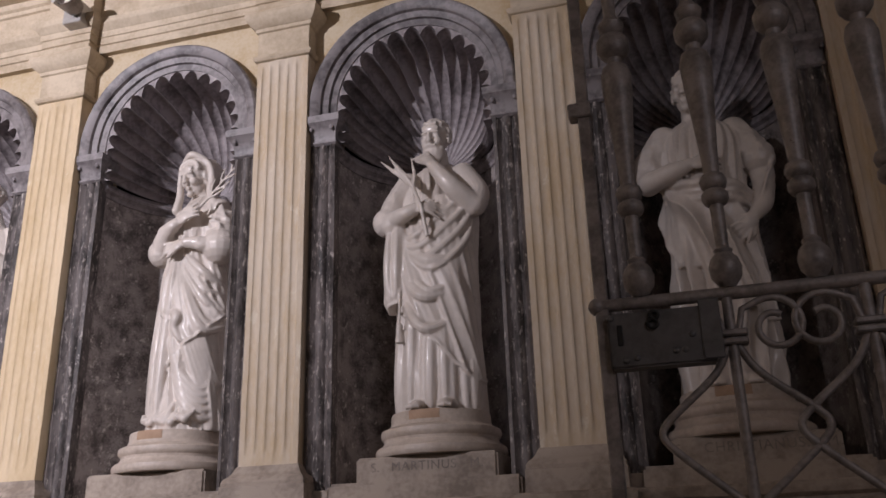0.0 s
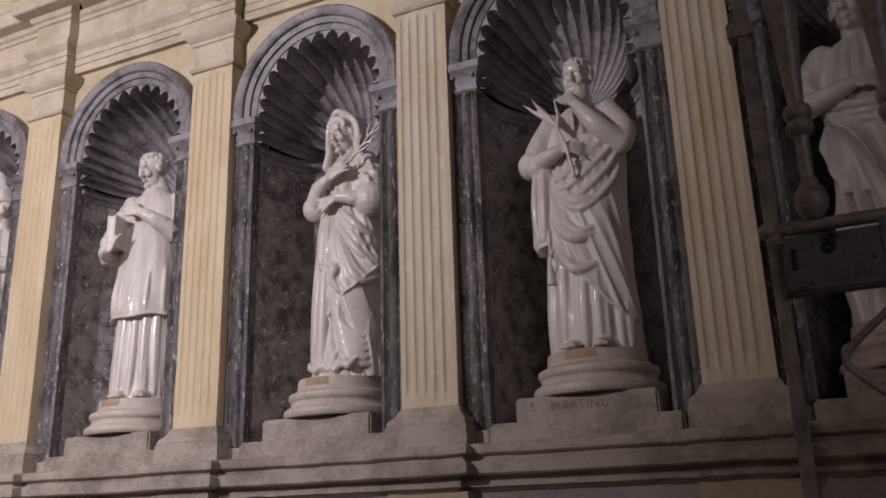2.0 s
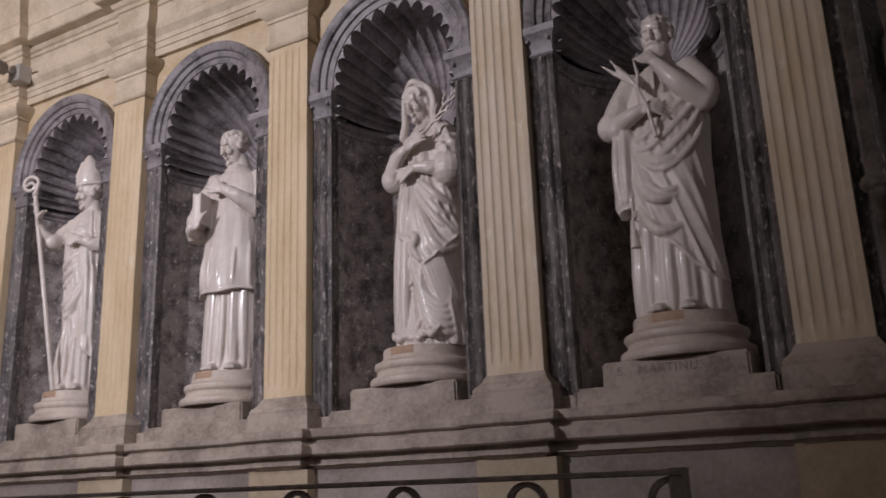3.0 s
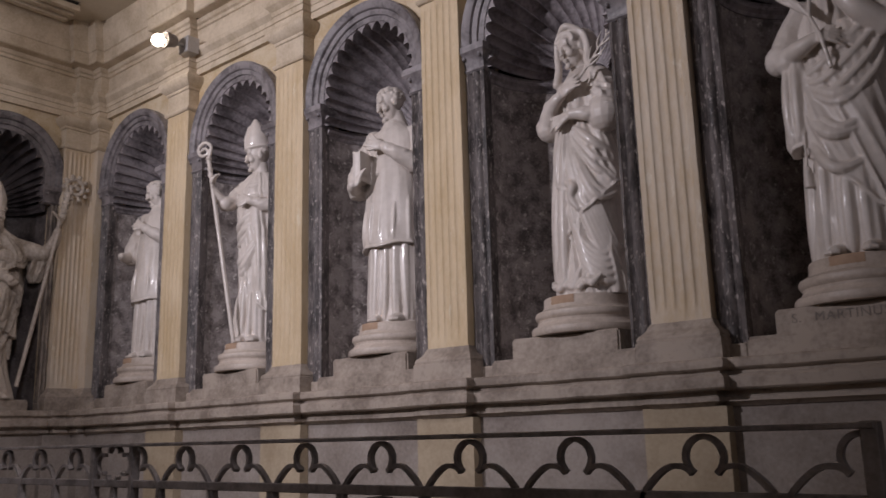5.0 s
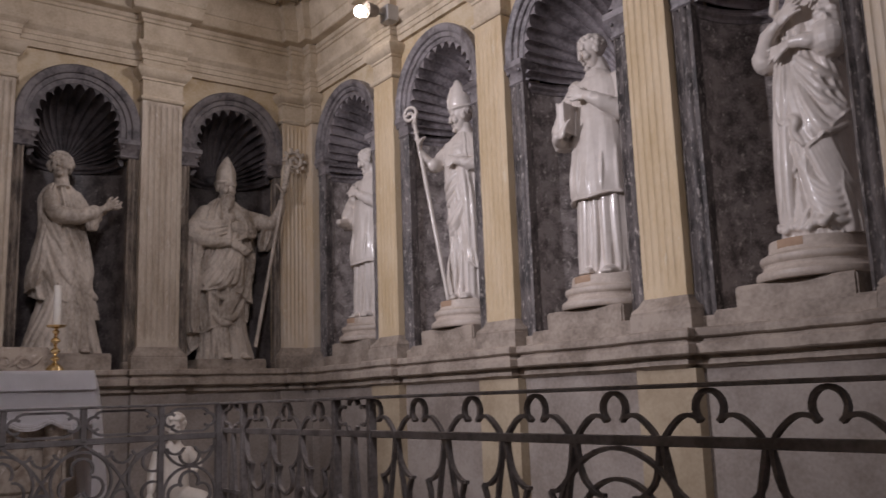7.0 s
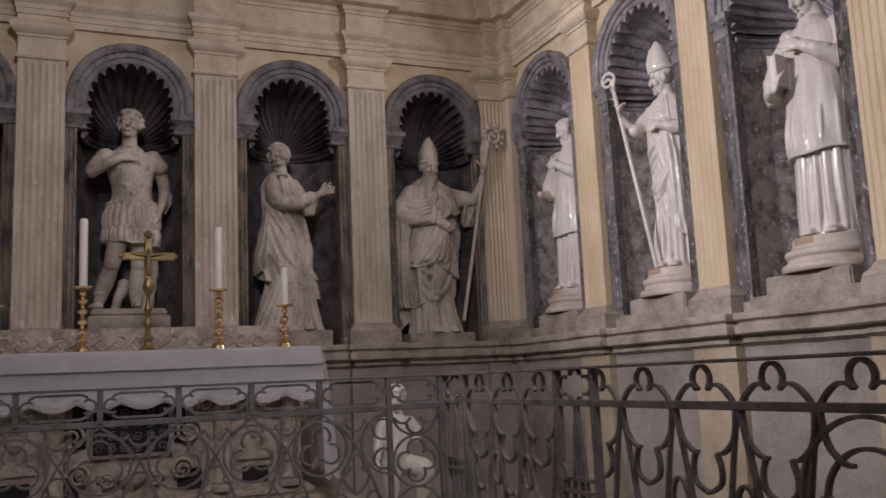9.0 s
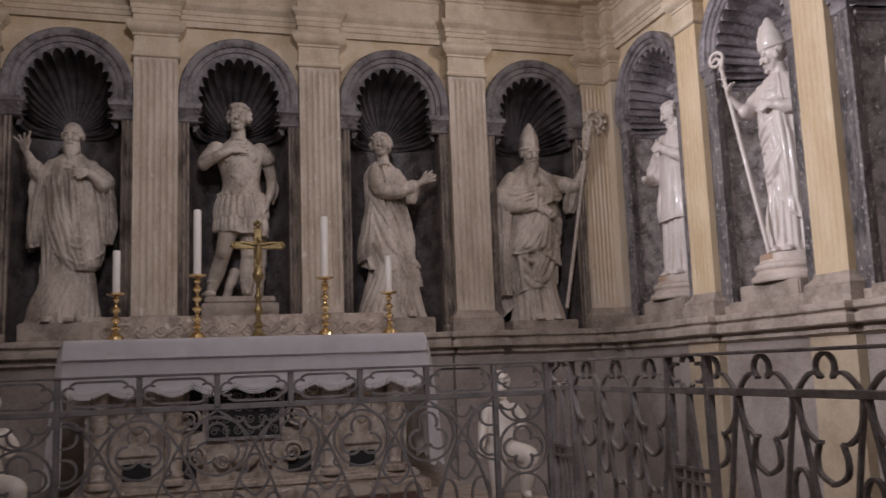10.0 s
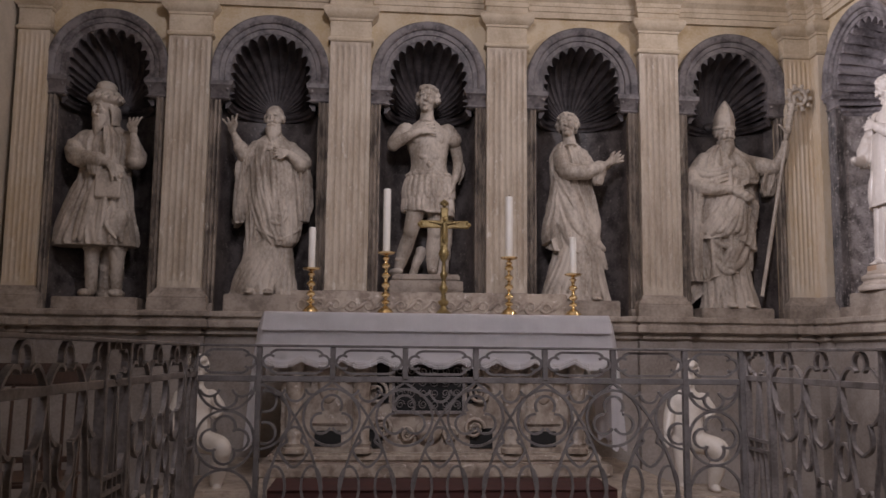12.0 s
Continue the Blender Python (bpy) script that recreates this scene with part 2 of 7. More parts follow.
# ---------------------------------------------------------------- the plan
YW, XW = 3.555, -7.207  # pilaster faces of the long wall and of the altar wall
MID = 0.266  # the altar's axis
YS = 2 * MID - YW  # the opposite long wall
EAST = 3.2
P_LONG, P_ALTAR = 1.35, 1.301
W_LONG, W_ALTAR = 0.285, 0.335
LONG = pose(0, YW, 0)
ALTAR = pose(XW, 0, 0, 0, 0, 90)
OPPOSITE = pose(0, YS, 0, 0, 0, 180)
long_pilasters = [-0.449 - P_LONG * k for k in range(-2, 5)]
altar_pilasters = [MID + P_ALTAR * (k + 0.5) for k in range(-2, 2)]
WALL_D = 0.09  # wall face behind the pilaster faces
Z_FLOOR, Z_LEDGE, Z_SHAFT0, Z_SHAFT1, Z_CEIL = 0.0, 1.48, 1.675, 3.735, 4.84


def plan_line(out_wall, out_pil, half_long, half_altar):
    """The level line round three sides, breaking forward at each pilaster; distances out from the pilaster faces."""
    pts = []
    # opposite long wall, from the east end to the altar wall
    y = YS + out_wall
    yp = YS + out_pil
    pts.append((EAST, y))
    for c in sorted(long_pilasters, reverse=True):
        pts += [(c + half_long, y), (c + half_long, yp), (c - half_long, yp), (c - half_long, y)]
    corner = 0.13
    xa, xp = XW + out_wall, XW + out_pil
    pts += [(XW + corner + out_pil, y), (XW + corner + out_pil, yp), (xp, yp), (xp, YS + corner + out_pil), (xa, YS + corner + out_pil)]
    for c in altar_pilasters:
        pts += [(xa, c - half_altar), (xp, c - half_altar), (xp, c + half_altar), (xa, c + half_altar)]
    y, yp = YW - out_wall, YW - out_pil
    pts += [(xa, YW - corner - out_pil), (xp, YW - corner - out_pil), (xp, yp), (XW + corner + out_pil, yp), (XW + corner + out_pil, y)]
    for c in sorted(long_pilasters):
        pts += [(c - half_long, y), (c - half_long, yp), (c + half_long, yp), (c + half_long, y)]
    pts.append((EAST, y))
    return pts


def ring_course(name, mat, label, category, profile, out_wall, out_pil, half_long, half_altar, worn=0.0):
    bm = bmesh.new()
    line = plan_line(out_wall, out_pil, half_long, half_altar)
    if worn:
        dense = []
        for p, q in zip(line, line[1:]):
            k = max(1, int((Vector(q) - Vector(p)).length / 0.07))
            dense += [(p[0] + (q[0] - p[0]) * i / k, p[1] + (q[1] - p[1]) * i / k) for i in range(k)]
        line = dense + [line[-1]]
    sweep(bm, line, profile)
    if worn:
        for v in bm.verts:
            n = noise.noise_vector(v.co * 5.5) * 0.6 + noise.noise_vector(v.co * 17) * 0.5
            v.co += Vector((n.x, n.y, n.z * 0.8)) * worn
    return solid(name, bm, mat, Matrix.Identity(4), label, category, kind="structure", smooth=30)


# ledge under the niches: top slab, drip moulding, bed moulding
ring_course("ledge_trim", LEDGE, "worn grey stone ledge running under the niches", "ledge",
            [(-0.60, 1.498), (0.020, 1.498), (0.032, 1.490), (0.036, 1.474), (0.034, 1.456), (0.024, 1.447), (0.008, 1.443), (0.008, 1.432), (0.022, 1.425), (0.030, 1.416), (0.030, 1.374), (0.022, 1.367), (-0.030, 1.362),
             (-0.032, 1.346), (-0.020, 1.338), (-0.020, 1.320), (-0.040, 1.312), (-0.055, 1.302), (-0.60, 1.302)], 0.045, 0.105, 0.20, 0.225, 0.007)
# architrave, frieze and cornice
ring_course("entablature_trim", CREAM, "cream plaster entablature with moulded architrave and cornice", "entablature",
            [(-0.55, 4.034), (0.0, 4.034), (0.0, 4.084), (0.010, 4.088), (0.010, 4.128), (0.018, 4.132), (0.020, 4.166), (0.028, 4.172), (0.036, 4.188), (0.050, 4.198), (0.054, 4.206), (0.054, 4.236), (0.042, 4.242), (0.002, 4.250),
             (0.0, 4.410), (0.014, 4.416), (0.016, 4.440), (0.032, 4.450), (0.044, 4.478), (0.115, 4.484), (0.124, 4.492), (0.126, 4.585), (0.136, 4.592), (0.146, 4.630), (0.168, 4.700), (0.178, 4.730), (0.178, 4.842), (-0.55, 4.842)], -0.055, 0.015, 0.150, 0.176, 0.0025)

# ---------------------------------------------------------------- walls with arched niches
def rim(alpha, r, zc, z0):
    """Where a ray from the hub (0, z0) at angle alpha meets a stilted arch of radius r centred at zc."""
    dx, dz = math.cos(alpha), math.sin(alpha)
    if abs(dx) > 1e-6:
        t = r / abs(dx)
        if t * dz <= zc - z0:
            return dx * t, z0 + t * dz
    h = z0 - zc
    b = h * dz
    t = -b + math.sqrt(max(0, b * b - (h * h - r * r)))
    return dx * t, z0 + t * dz


def wall_bay(width, half, zc, ro):
    """The face of one bay round its niche opening, 0.09 behind the pilaster faces, and its thickness."""
    bm = bmesh.new()
    h = width / 2
    zt, zb = 4.06, 1.302
    n = 24
    lo = ro or half
    inner = [(-lo, zb)] + [(-lo, 3.2)] + [(half * -math.cos(math.pi * i / n), zc + half * math.sin(math.pi * i / n)) for i in range(n + 1)] + [(lo, 3.2), (lo, zb)]
    outer = [(-h, zb), (-h, 3.2)]
    for i in range(n + 1):
        a = math.pi * i / n
        c, s = -math.cos(a), math.sin(a)
        t = min(h / abs(c) if abs(c) > 1e-6 else 99, (zt - zc) / s if s > 1e-6 else 99)
        outer.append((c * t, zc + s * t))
    outer += [(h, 3.2), (h, zb)]
    vi = [bm.verts.new((x, WALL_D, z)) for x, z in inner]
    vo = [bm.verts.new((x, WALL_D, z)) for x, z in outer]
    vb = [bm.verts.new((x, WALL_D + 0.12, z)) for x, z in inner]
    for i in range(len(vi) - 1):
        bm.faces.new((vi[i], vi[i + 1], vo[i + 1], vo[i]))
        bm.faces.new((vi[i + 1], vi[i], vb[i], vb[i + 1]))
    return bm


def niche(width, half, zc, deep, label, m, shell_mat, jamb_mat, arch_mat):
    """An arched niche: half-round back, cornice, scallop shell, jamb strips, imposts, moulded archivolt."""
    t = thing("niche", m, label, "niche", "wall niches", "structure")
    ro = width / 2 - 0.004
    low = half if jamb_mat is JAMB else half + 0.062  # half width between the jambs
    z0 = 3.235
    # back
    bm = bmesh.new()
    n = 28
    rows = [1.49, 1.9, 2.4, 2.9, 3.20]
    grid = [[bm.verts.new((-low * math.cos(math.pi * i / n), 0.10 + deep * math.sin(math.pi * i / n) ** 0.9, z)) for i in range(n + 1)] for z in rows]
    for a, b in zip(grid, grid[1:]):
        for i in range(n):
            bm.faces.new((a[i], a[i + 1], b[i + 1], b[i]))
    part("niche_back", bm, NICHE if jamb_mat is JAMB else NICHE_SHADED, t, "half-round back of black marbled plaster", smooth=True)
    bm = bmesh.new()
    ring = [bm.verts.new((-low * math.cos(math.pi * i / n), 0.10 + deep * math.sin(math.pi * i / n) ** 0.9, 1.504)) for i in range(n + 1)]
    bm.faces.new(ring)
    part("niche_floor", bm, LEDGE, t)
    # cornice ring below the shell
    bm = bmesh.new()
    line = [(-half * math.cos(math.pi * i / n) * 0.999, 0.10 + deep * math.sin(math.pi * i / n) ** 0.9) for i in range(n + 1)]
    sweep(bm, line, [(-0.02, 3.165), (0.006, 3.165), (0.010, 3.185), (0.028, 3.200), (0.030, 3.214), (0.018, 3.222), (0.022, 3.238), (-0.02, 3.240)])
    part("cornice_ring", bm, shell_mat, t, smooth=35)
    # fluted shell
    bm = bmesh.new()
    lobes, per, steps = 19, 8, 18
    cols = lobes * per
    grid = []
    for s in range(steps + 1):
        f = s / steps
        w = 0.10 + 0.90 * math.sin(f * math.pi / 2)
        d = 0.075 + (deep + 0.02) * math.cos(f * math.pi / 2) ** 0.9
        row = []
        for c in range(cols + 1):
            a = math.pi * c / cols
            x, z = rim(a, half - 0.062, zc, z0)
            k = abs(math.sin(lobes * a))
            hollow = (k ** 0.7) * 0.050 * f ** 0.8
            ux, uz = math.cos(a), math.sin(a)
            row.append(bm.verts.new((x * w + ux * hollow, d + hollow * 0.5 * (1 - f), z0 + (z - z0) * w + uz * hollow)))
        grid.append(row)
    grid.append([bm.verts.new((rim(math.pi * c / cols, half + 0.01, zc, z0)[0], 0.072, rim(math.pi * c / cols, half + 0.01, zc, z0)[1])) for c in range(cols + 1)])
    for a, b in zip(grid, grid[1:]):
        for i in range(cols):
            bm.faces.new((a[i], a[i + 1], b[i + 1], b[i]))
    part("scallop_shell", bm, shell_mat, t, "fluted scallop shell vault of grey stucco", smooth=50)
    bm = bmesh.new()
    bmesh.ops.create_uvsphere(bm, u_segments=16, v_segments=10, radius=0.07, matrix=Matrix.Translation((0, 0.085 + deep, z0 + 0.01)) @ Matrix.Diagonal((1, 0.5, 0.8, 1)))
    part("shell_hub", bm, shell_mat, t, smooth=True)
    # jamb strips with a sunk panel
    for sgn in (-1, 1):
        bm = bmesh.new()
        a, b = sorted((sgn * (low - 0.012), sgn * ro))
        w = b - a
        prof = [(a, 0.115), (a, 0.052), (a + w * 0.14, 0.045), (a + w * 0.22, 0.060), (a + w * 0.30, 0.066), (a + w * 0.38, 0.052), (a + w * 0.5, 0.046), (a + w * 0.62, 0.052), (a + w * 0.70, 0.066),
                (a + w * 0.78, 0.060), (a + w * 0.86, 0.045), (b, 0.052), (b, 0.115)]
        zs = [1.56 + (3.225 - 1.56) * i / 30 for i in range(31)]
        rings = [[bm.verts.new((x + 0.002 * noise.noise((x * 40, z * 9, half * 7)), y + 0.004 * noise.noise((x * 30, z * 14, sgn * 3)), z)) for x, y in prof] for z in zs]
        for r0, r1 in zip(rings, rings[1:]):
            for i in range(len(prof) - 1):
                bm.faces.new((r0[i], r0[i + 1], r1[i + 1], r1[i]))
        part("jamb", bm, jamb_mat, t, "flaking dark marbled jamb strip", smooth=40)
        bm = bmesh.new()
        box(bm, a - 0.004, b + 0.002, 0.030, 0.12, 1.485, 1.562, 0.006)
        part("jamb_foot", bm, LEDGE, t)
        # impost capital: necking, scrolled bell, abacus
        a, b = sorted((sgn * (half - 0.012), sgn * ro))
        w = b - a
        bm = bmesh.new()
        e0, e1 = a - 0.006, b
        lvl = [(3.222, 0.0, 0.052), (3.232, 0.010, 0.040), (3.240, 0.010, 0.040), (3.246, 0.002, 0.050), (3.290, 0.006, 0.042), (3.322, 0.022, 0.020), (3.330, 0.030, 0.012), (3.336, 0.034, 0.006), (3.372, 0.036, 0.004)]
        rings = []
        for z, o, y in lvl:
            i0 = a - o if sgn > 0 else a
            i1 = b if sgn > 0 else b + o
            rings.append([bm.verts.new(p) for p in ((i0, 0.16, z), (i0, y, z), (i1, y, z), (i1, 0.16, z))])
        for r0, r1 in zip(rings, rings[1:]):
            for i in range(3):
                bm.faces.new((r0[i], r0[i + 1], r1[i + 1], r1[i]))
        bm.faces.new(rings[-1])
        bm.faces.new(rings[0])
        for q in (0.0, 1.0):
            bmesh.ops.create_uvsphere(bm, u_segments=10, v_segments=6, radius=0.012, matrix=Matrix.Translation((a + 0.010 + (w - 0.020) * q, 0.026, 3.308)) @ Matrix.Diagonal((1, 0.8, 1.2, 1)))
        part("impost", bm, arch_mat, t, "scrolled grey impost capital", smooth=35)
    # archivolt
    bm = bmesh.new()
    ri, n = half - 0.012, 40
    prof = [(ri, 0.13), (ri, 0.066), (ri + 0.25 * (ro - ri), 0.060), (ri + 0.28 * (ro - ri), 0.046), (ri + 0.52 * (ro - ri), 0.040), (ri + 0.56 * (ro - ri), 0.024), (ri + 0.70 * (ro - ri), 0.012), (ri + 0.92 * (ro - ri), 0.008),
            (ro, 0.018), (ro, 0.13)]
    rings = []
    for q in range(-3, n + 4):
        if q < 0:
            ring = [bm.verts.new((-r, y, 3.372 + (zc - 3.372) * (q + 3) / 3)) for r, y in prof]
        elif q > n:
            ring = [bm.verts.new((r, y, zc - (zc - 3.372) * (q - n) / 3)) for r, y in prof]
        else:
            a = math.pi * q / n
            ring = [bm.verts.new((-r * math.cos(a), y + 0.003 * noise.noise((r * 20, a * 6, width * 9)), zc + r * math.sin(a))) for r, y in prof]
        rings.append(ring)
    for r0, r1 in zip(rings, rings[1:]):
        for i in range(len(prof) - 1):
            bm.faces.new((r0[i], r0[i + 1], r1[i + 1], r1[i]))
    part("archivolt", bm, arch_mat, t, "moulded blue-grey marbled arch", smooth=35)
    return t


def pilaster(width, m, label, mat=None, low=None):
    t = thing("pilaster", m, label, "pilaster", "fluted pilasters", "structure")
    h = width / 2
    bm = bmesh.new()
    flutes = 5 if width < 0.3 else 6
    margin = 0.022
    pitch = (width - 2 * margin) / flutes
    prof = [(-h, 0.14), (-h, 0.0), (-h + margin, 0.0)]
    for k in range(flutes):
        x0 = -h + margin + k * pitch
        r = pitch * 0.40
        c = x0 + pitch / 2
        prof += [(c - r * math.cos(math.pi * i / 6), (0.42 if width < 0.3 else 0.9) * r * math.sin(math.pi * i / 6)) for i in range(7)]
        if k < flutes - 1:
            prof.append((x0 + pitch, 0.0))
    prof += [(h - margin, 0.0), (h, 0.0), (h, 0.14)]
    zs = [Z_SHAFT0, Z_SHAFT0 + 0.05, Z_SHAFT0 + 0.075] + [Z_SHAFT0 + 0.075 + (Z_SHAFT1 - Z_SHAFT0 - 0.12) * i / 40 for i in range(1, 41)] + [Z_SHAFT1 - 0.03, Z_SHAFT1]
    rings = []
    for z in zs:
        deep = 0.0 if z < Z_SHAFT0 + 0.06 or z > Z_SHAFT1 - 0.035 else 1.0
        row = []
        for x, y in prof:
            yy = y * deep if y < 0.1 else y
            wob = 0.0035 * noise.noise((x * 22 + m.translation.x * 3, z * 7, m.translation.y)) if y < 0.1 else 0
            row.append(bm.verts.new((x, yy + wob, z)))
        rings.append(row)
    for r0, r1 in zip(rings, rings[1:]):
        for i in range(len(prof) - 1):
            bm.faces.new((r0[i], r0[i + 1], r1[i + 1], r1[i]))
    part("shaft", bm, mat or SHAFT, t, "fluted shaft in worn ochre and cream plaster", smooth=50)

    def flare(levels, name, mat, label=""):
        bm = bmesh.new()
        rings = [[bm.verts.new(p) for p in ((-h - o, 0.13, z), (-h - o, -o, z), (h + o, -o, z), (h + o, 0.13, z))] for z, o in levels]
        for r0, r1 in zip(rings, rings[1:]):
            for i in range(3):
                bm.faces.new((r0[i], r0[i + 1], r1[i + 1], r1[i]))
        bm.faces.new(rings[0])
        bm.faces.new(rings[-1])
        part(name, bm, mat, t, label, smooth=30)

    flare([(1.479, 0.060), (1.590, 0.058), (1.594, 0.052), (1.606, 0.054), (1.622, 0.046), (1.634, 0.030), (1.650, 0.018), (1.668, 0.010), (1.674, 0.006), (1.678, 0.004)], "base", LEDGE, "worn flared plinth base")
    flare([(3.733, 0.004), (3.738, 0.014), (3.750, 0.021), (3.762, 0.020), (3.769, 0.012), (3.776, 0.002), (3.908, 0.002), (3.913, 0.013), (3.931, 0.015), (3.936, 0.024), (3.952, 0.042), (3.972, 0.056), (3.992, 0.062), (4.010, 0.058), (4.024, 0.044), (4.034, 0.028), (4.040, 0.026)], "capital", CREAM, "moulded cream plaster capital")
    # pedestal under the ledge
    bm = boxed(-h - 0.05, h + 0.05, -0.045, 0.20, 0.0, 1.303)
    part("pedestal_panel", bm, low or WASH, t, "plain washed pedestal below the ledge")
    return t


HALF_LONG, HALF_ALTAR = 0.412, 0.345
ZC_LONG, ZC_ALTAR = 3.43, 3.465
DEEP_LONG, DEEP_ALTAR = 0.50, 0.45


def wall(name, m, centres, pitch, width, half, zc, deep, left, right, label):
    """A wall of niches between pilasters: bay faces, dado, backing."""
    w = thing(name, m, label, "wall", kind="structure")
    for c in centres:
        bay = pitch - width
        part("bay_face", wall_bay(bay + 0.02, half, zc, half if width == W_LONG else half + 0.060), OCHRE, w, "ochre plaster round a niche", pose(c, 0, 0))
        part("dado", boxed(c - bay / 2 - 0.02, c + bay / 2 + 0.02, 0.02, 0.2, 0.0, 1.303), DADO, w, "stained grey plaster below the ledge")
    part("backing", boxed(left, right, 0.68, 0.95, 0.0, 4.9), BLACK, w)
    part("upper_backing", boxed(left, right, 0.13, 0.40, 3.9, 4.9), CREAM, w)
    return w


long_niches = [(a + b) / 2 for a, b in zip(long_pilasters[1:], long_pilasters)] + [long_pilasters[-1] - P_LONG / 2]
altar_niches = [MID + P_ALTAR * k for k in range(-2, 3)]
wall("wall_north", LONG, long_niches, P_LONG, W_LONG, HALF_LONG, ZC_LONG, DEEP_LONG, -8.0, EAST, "ochre plaster wall lined with statue niches")
wall("wall_altar", ALTAR, altar_niches, P_ALTAR, W_ALTAR, HALF_ALTAR, ZC_ALTAR, DEEP_ALTAR, YS - 0.9, YW + 0.9, "ochre plaster wall of niches behind the altar")
for c in long_niches:
    niche(P_LONG - W_LONG, HALF_LONG, ZC_LONG, DEEP_LONG, "dark marbled niche with a fluted shell vault", LONG @ pose(c, 0, 0), SHELL, JAMB, ARCH)
# backs and vaults here use the copies with shade in their colour
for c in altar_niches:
    niche(P_ALTAR - W_ALTAR, HALF_ALTAR, ZC_ALTAR, DEEP_ALTAR, "niche with a fluted shell vault, shade put into its dark colours", ALTAR @ pose(c, 0, 0), SHELL_SHADED, JAMB_PALE, ARCH_DARK)
for c in long_pilasters:
    pilaster(W_LONG, LONG @ pose(c, 0, 0), "yellowed fluted plaster pilaster between two niches", SHAFT_OCHRE if c < -2.5 else SHAFT)
for c in altar_pilasters:
    pilaster(W_ALTAR, ALTAR @ pose(c, 0, 0), "greyed fluted plaster pilaster behind the altar", SHAFT_GREY, DADO)
# corner pilasters, half buried in the corners
pilaster(0.24, LONG @ pose(XW + 0.13 - 0.12, 0, 0), "narrow fluted pilaster folded into the corner", None, DADO)
pilaster(0.24, ALTAR @ pose(YW - 0.13 + 0.12 - 0.10, 0, 0), "narrow fluted pilaster folded into the corner", None, DADO)
pilaster(0.24, ALTAR @ pose(YS + 0.13 - 0.12 + 0.10, 0, 0), "narrow fluted pilaster folded into the corner", None, DADO)

# the unseen side, the east end, floor and ceiling close the place
solid("wall_south", boxed(-8.0, EAST, YS - 0.4, YS - 0.05, 0.0, 4.9), PALE, Matrix.Identity(4), "plain pale plaster wall facing the niches", "wall", kind="structure")
solid("wall_east", boxed(EAST, EAST + 0.3, YS - 0.4, YW + 0.9, 0.0, 4.9), PALE, Matrix.Identity(4), "plain pale plaster end wall", "wall", kind="structure")
solid("ceiling", boxed(-8.2, EAST + 0.3, YS - 0.4, YW + 0.9, Z_CEIL, Z_CEIL + 0.2), CEILING, Matrix.Identity(4), "smooth cream plaster ceiling", "ceiling", kind="structure")
solid("floor", boxed(-8.2, EAST + 0.3, YS - 0.4, YW + 0.9, -0.2, 0.0), FLOOR, Matrix.Identity(4), "worn grey stone chapel floor", "floor", kind="structure")

# ---------------------------------------------------------------- statues, each one carved mass


def smooth_rows(rows, n):
    """Resample rows of numbers along their first column, eased between rows."""
    zs = [r[0] for r in rows]
    out = []
    for i in range(n + 1):
        z = zs[0] + (zs[-1] - zs[0]) * i / n
        k = max(j for j in range(len(zs)) if zs[j] <= z + 1e-9)
        k = min(k, len(zs) - 2)
        f = (z - zs[k]) / (zs[k + 1] - zs[k])
        p0, p1, p2, p3 = rows[max(k - 1, 0)], rows[k], rows[k + 1], rows[min(k + 2, len(rows) - 1)]
        row = [z]
        for a, b, c, d in list(zip(p0, p1, p2, p3))[1:]:
            row.append(0.5 * (2 * b + (c - a) * f + (2 * a - 5 * b + 4 * c - d) * f * f + (3 * b - a - 3 * c + d) * f ** 3))
        out.append(row)
    return out


BALLS = {}


def ball(bm, m, seg=14):
    """A unit sphere under the matrix m."""
    n = max(6, seg // 2)
    if seg not in BALLS:
        pts = [(0, 0, -1)] + [(math.sin(math.pi * j / n) * math.cos(2 * math.pi * i / seg), math.sin(math.pi * j / n) * math.sin(2 * math.pi * i / seg), -math.cos(math.pi * j / n)) for j in range(1, n) for i in range(seg)] + [(0, 0, 1)]
        BALLS[seg] = [Vector(p) for p in pts]
    v = [bm.verts.new(m @ p) for p in BALLS[seg]]
    for i in range(seg):
        k = (i + 1) % seg
        bm.faces.new((v[0], v[1 + k], v[1 + i]))
        bm.faces.new((v[-1], v[1 + (n - 2) * seg + i], v[1 + (n - 2) * seg + k]))
        for j in range(n - 2):
            a = 1 + j * seg
            bm.faces.new((v[a + i], v[a + k], v[a + seg + k], v[a + seg + i]))


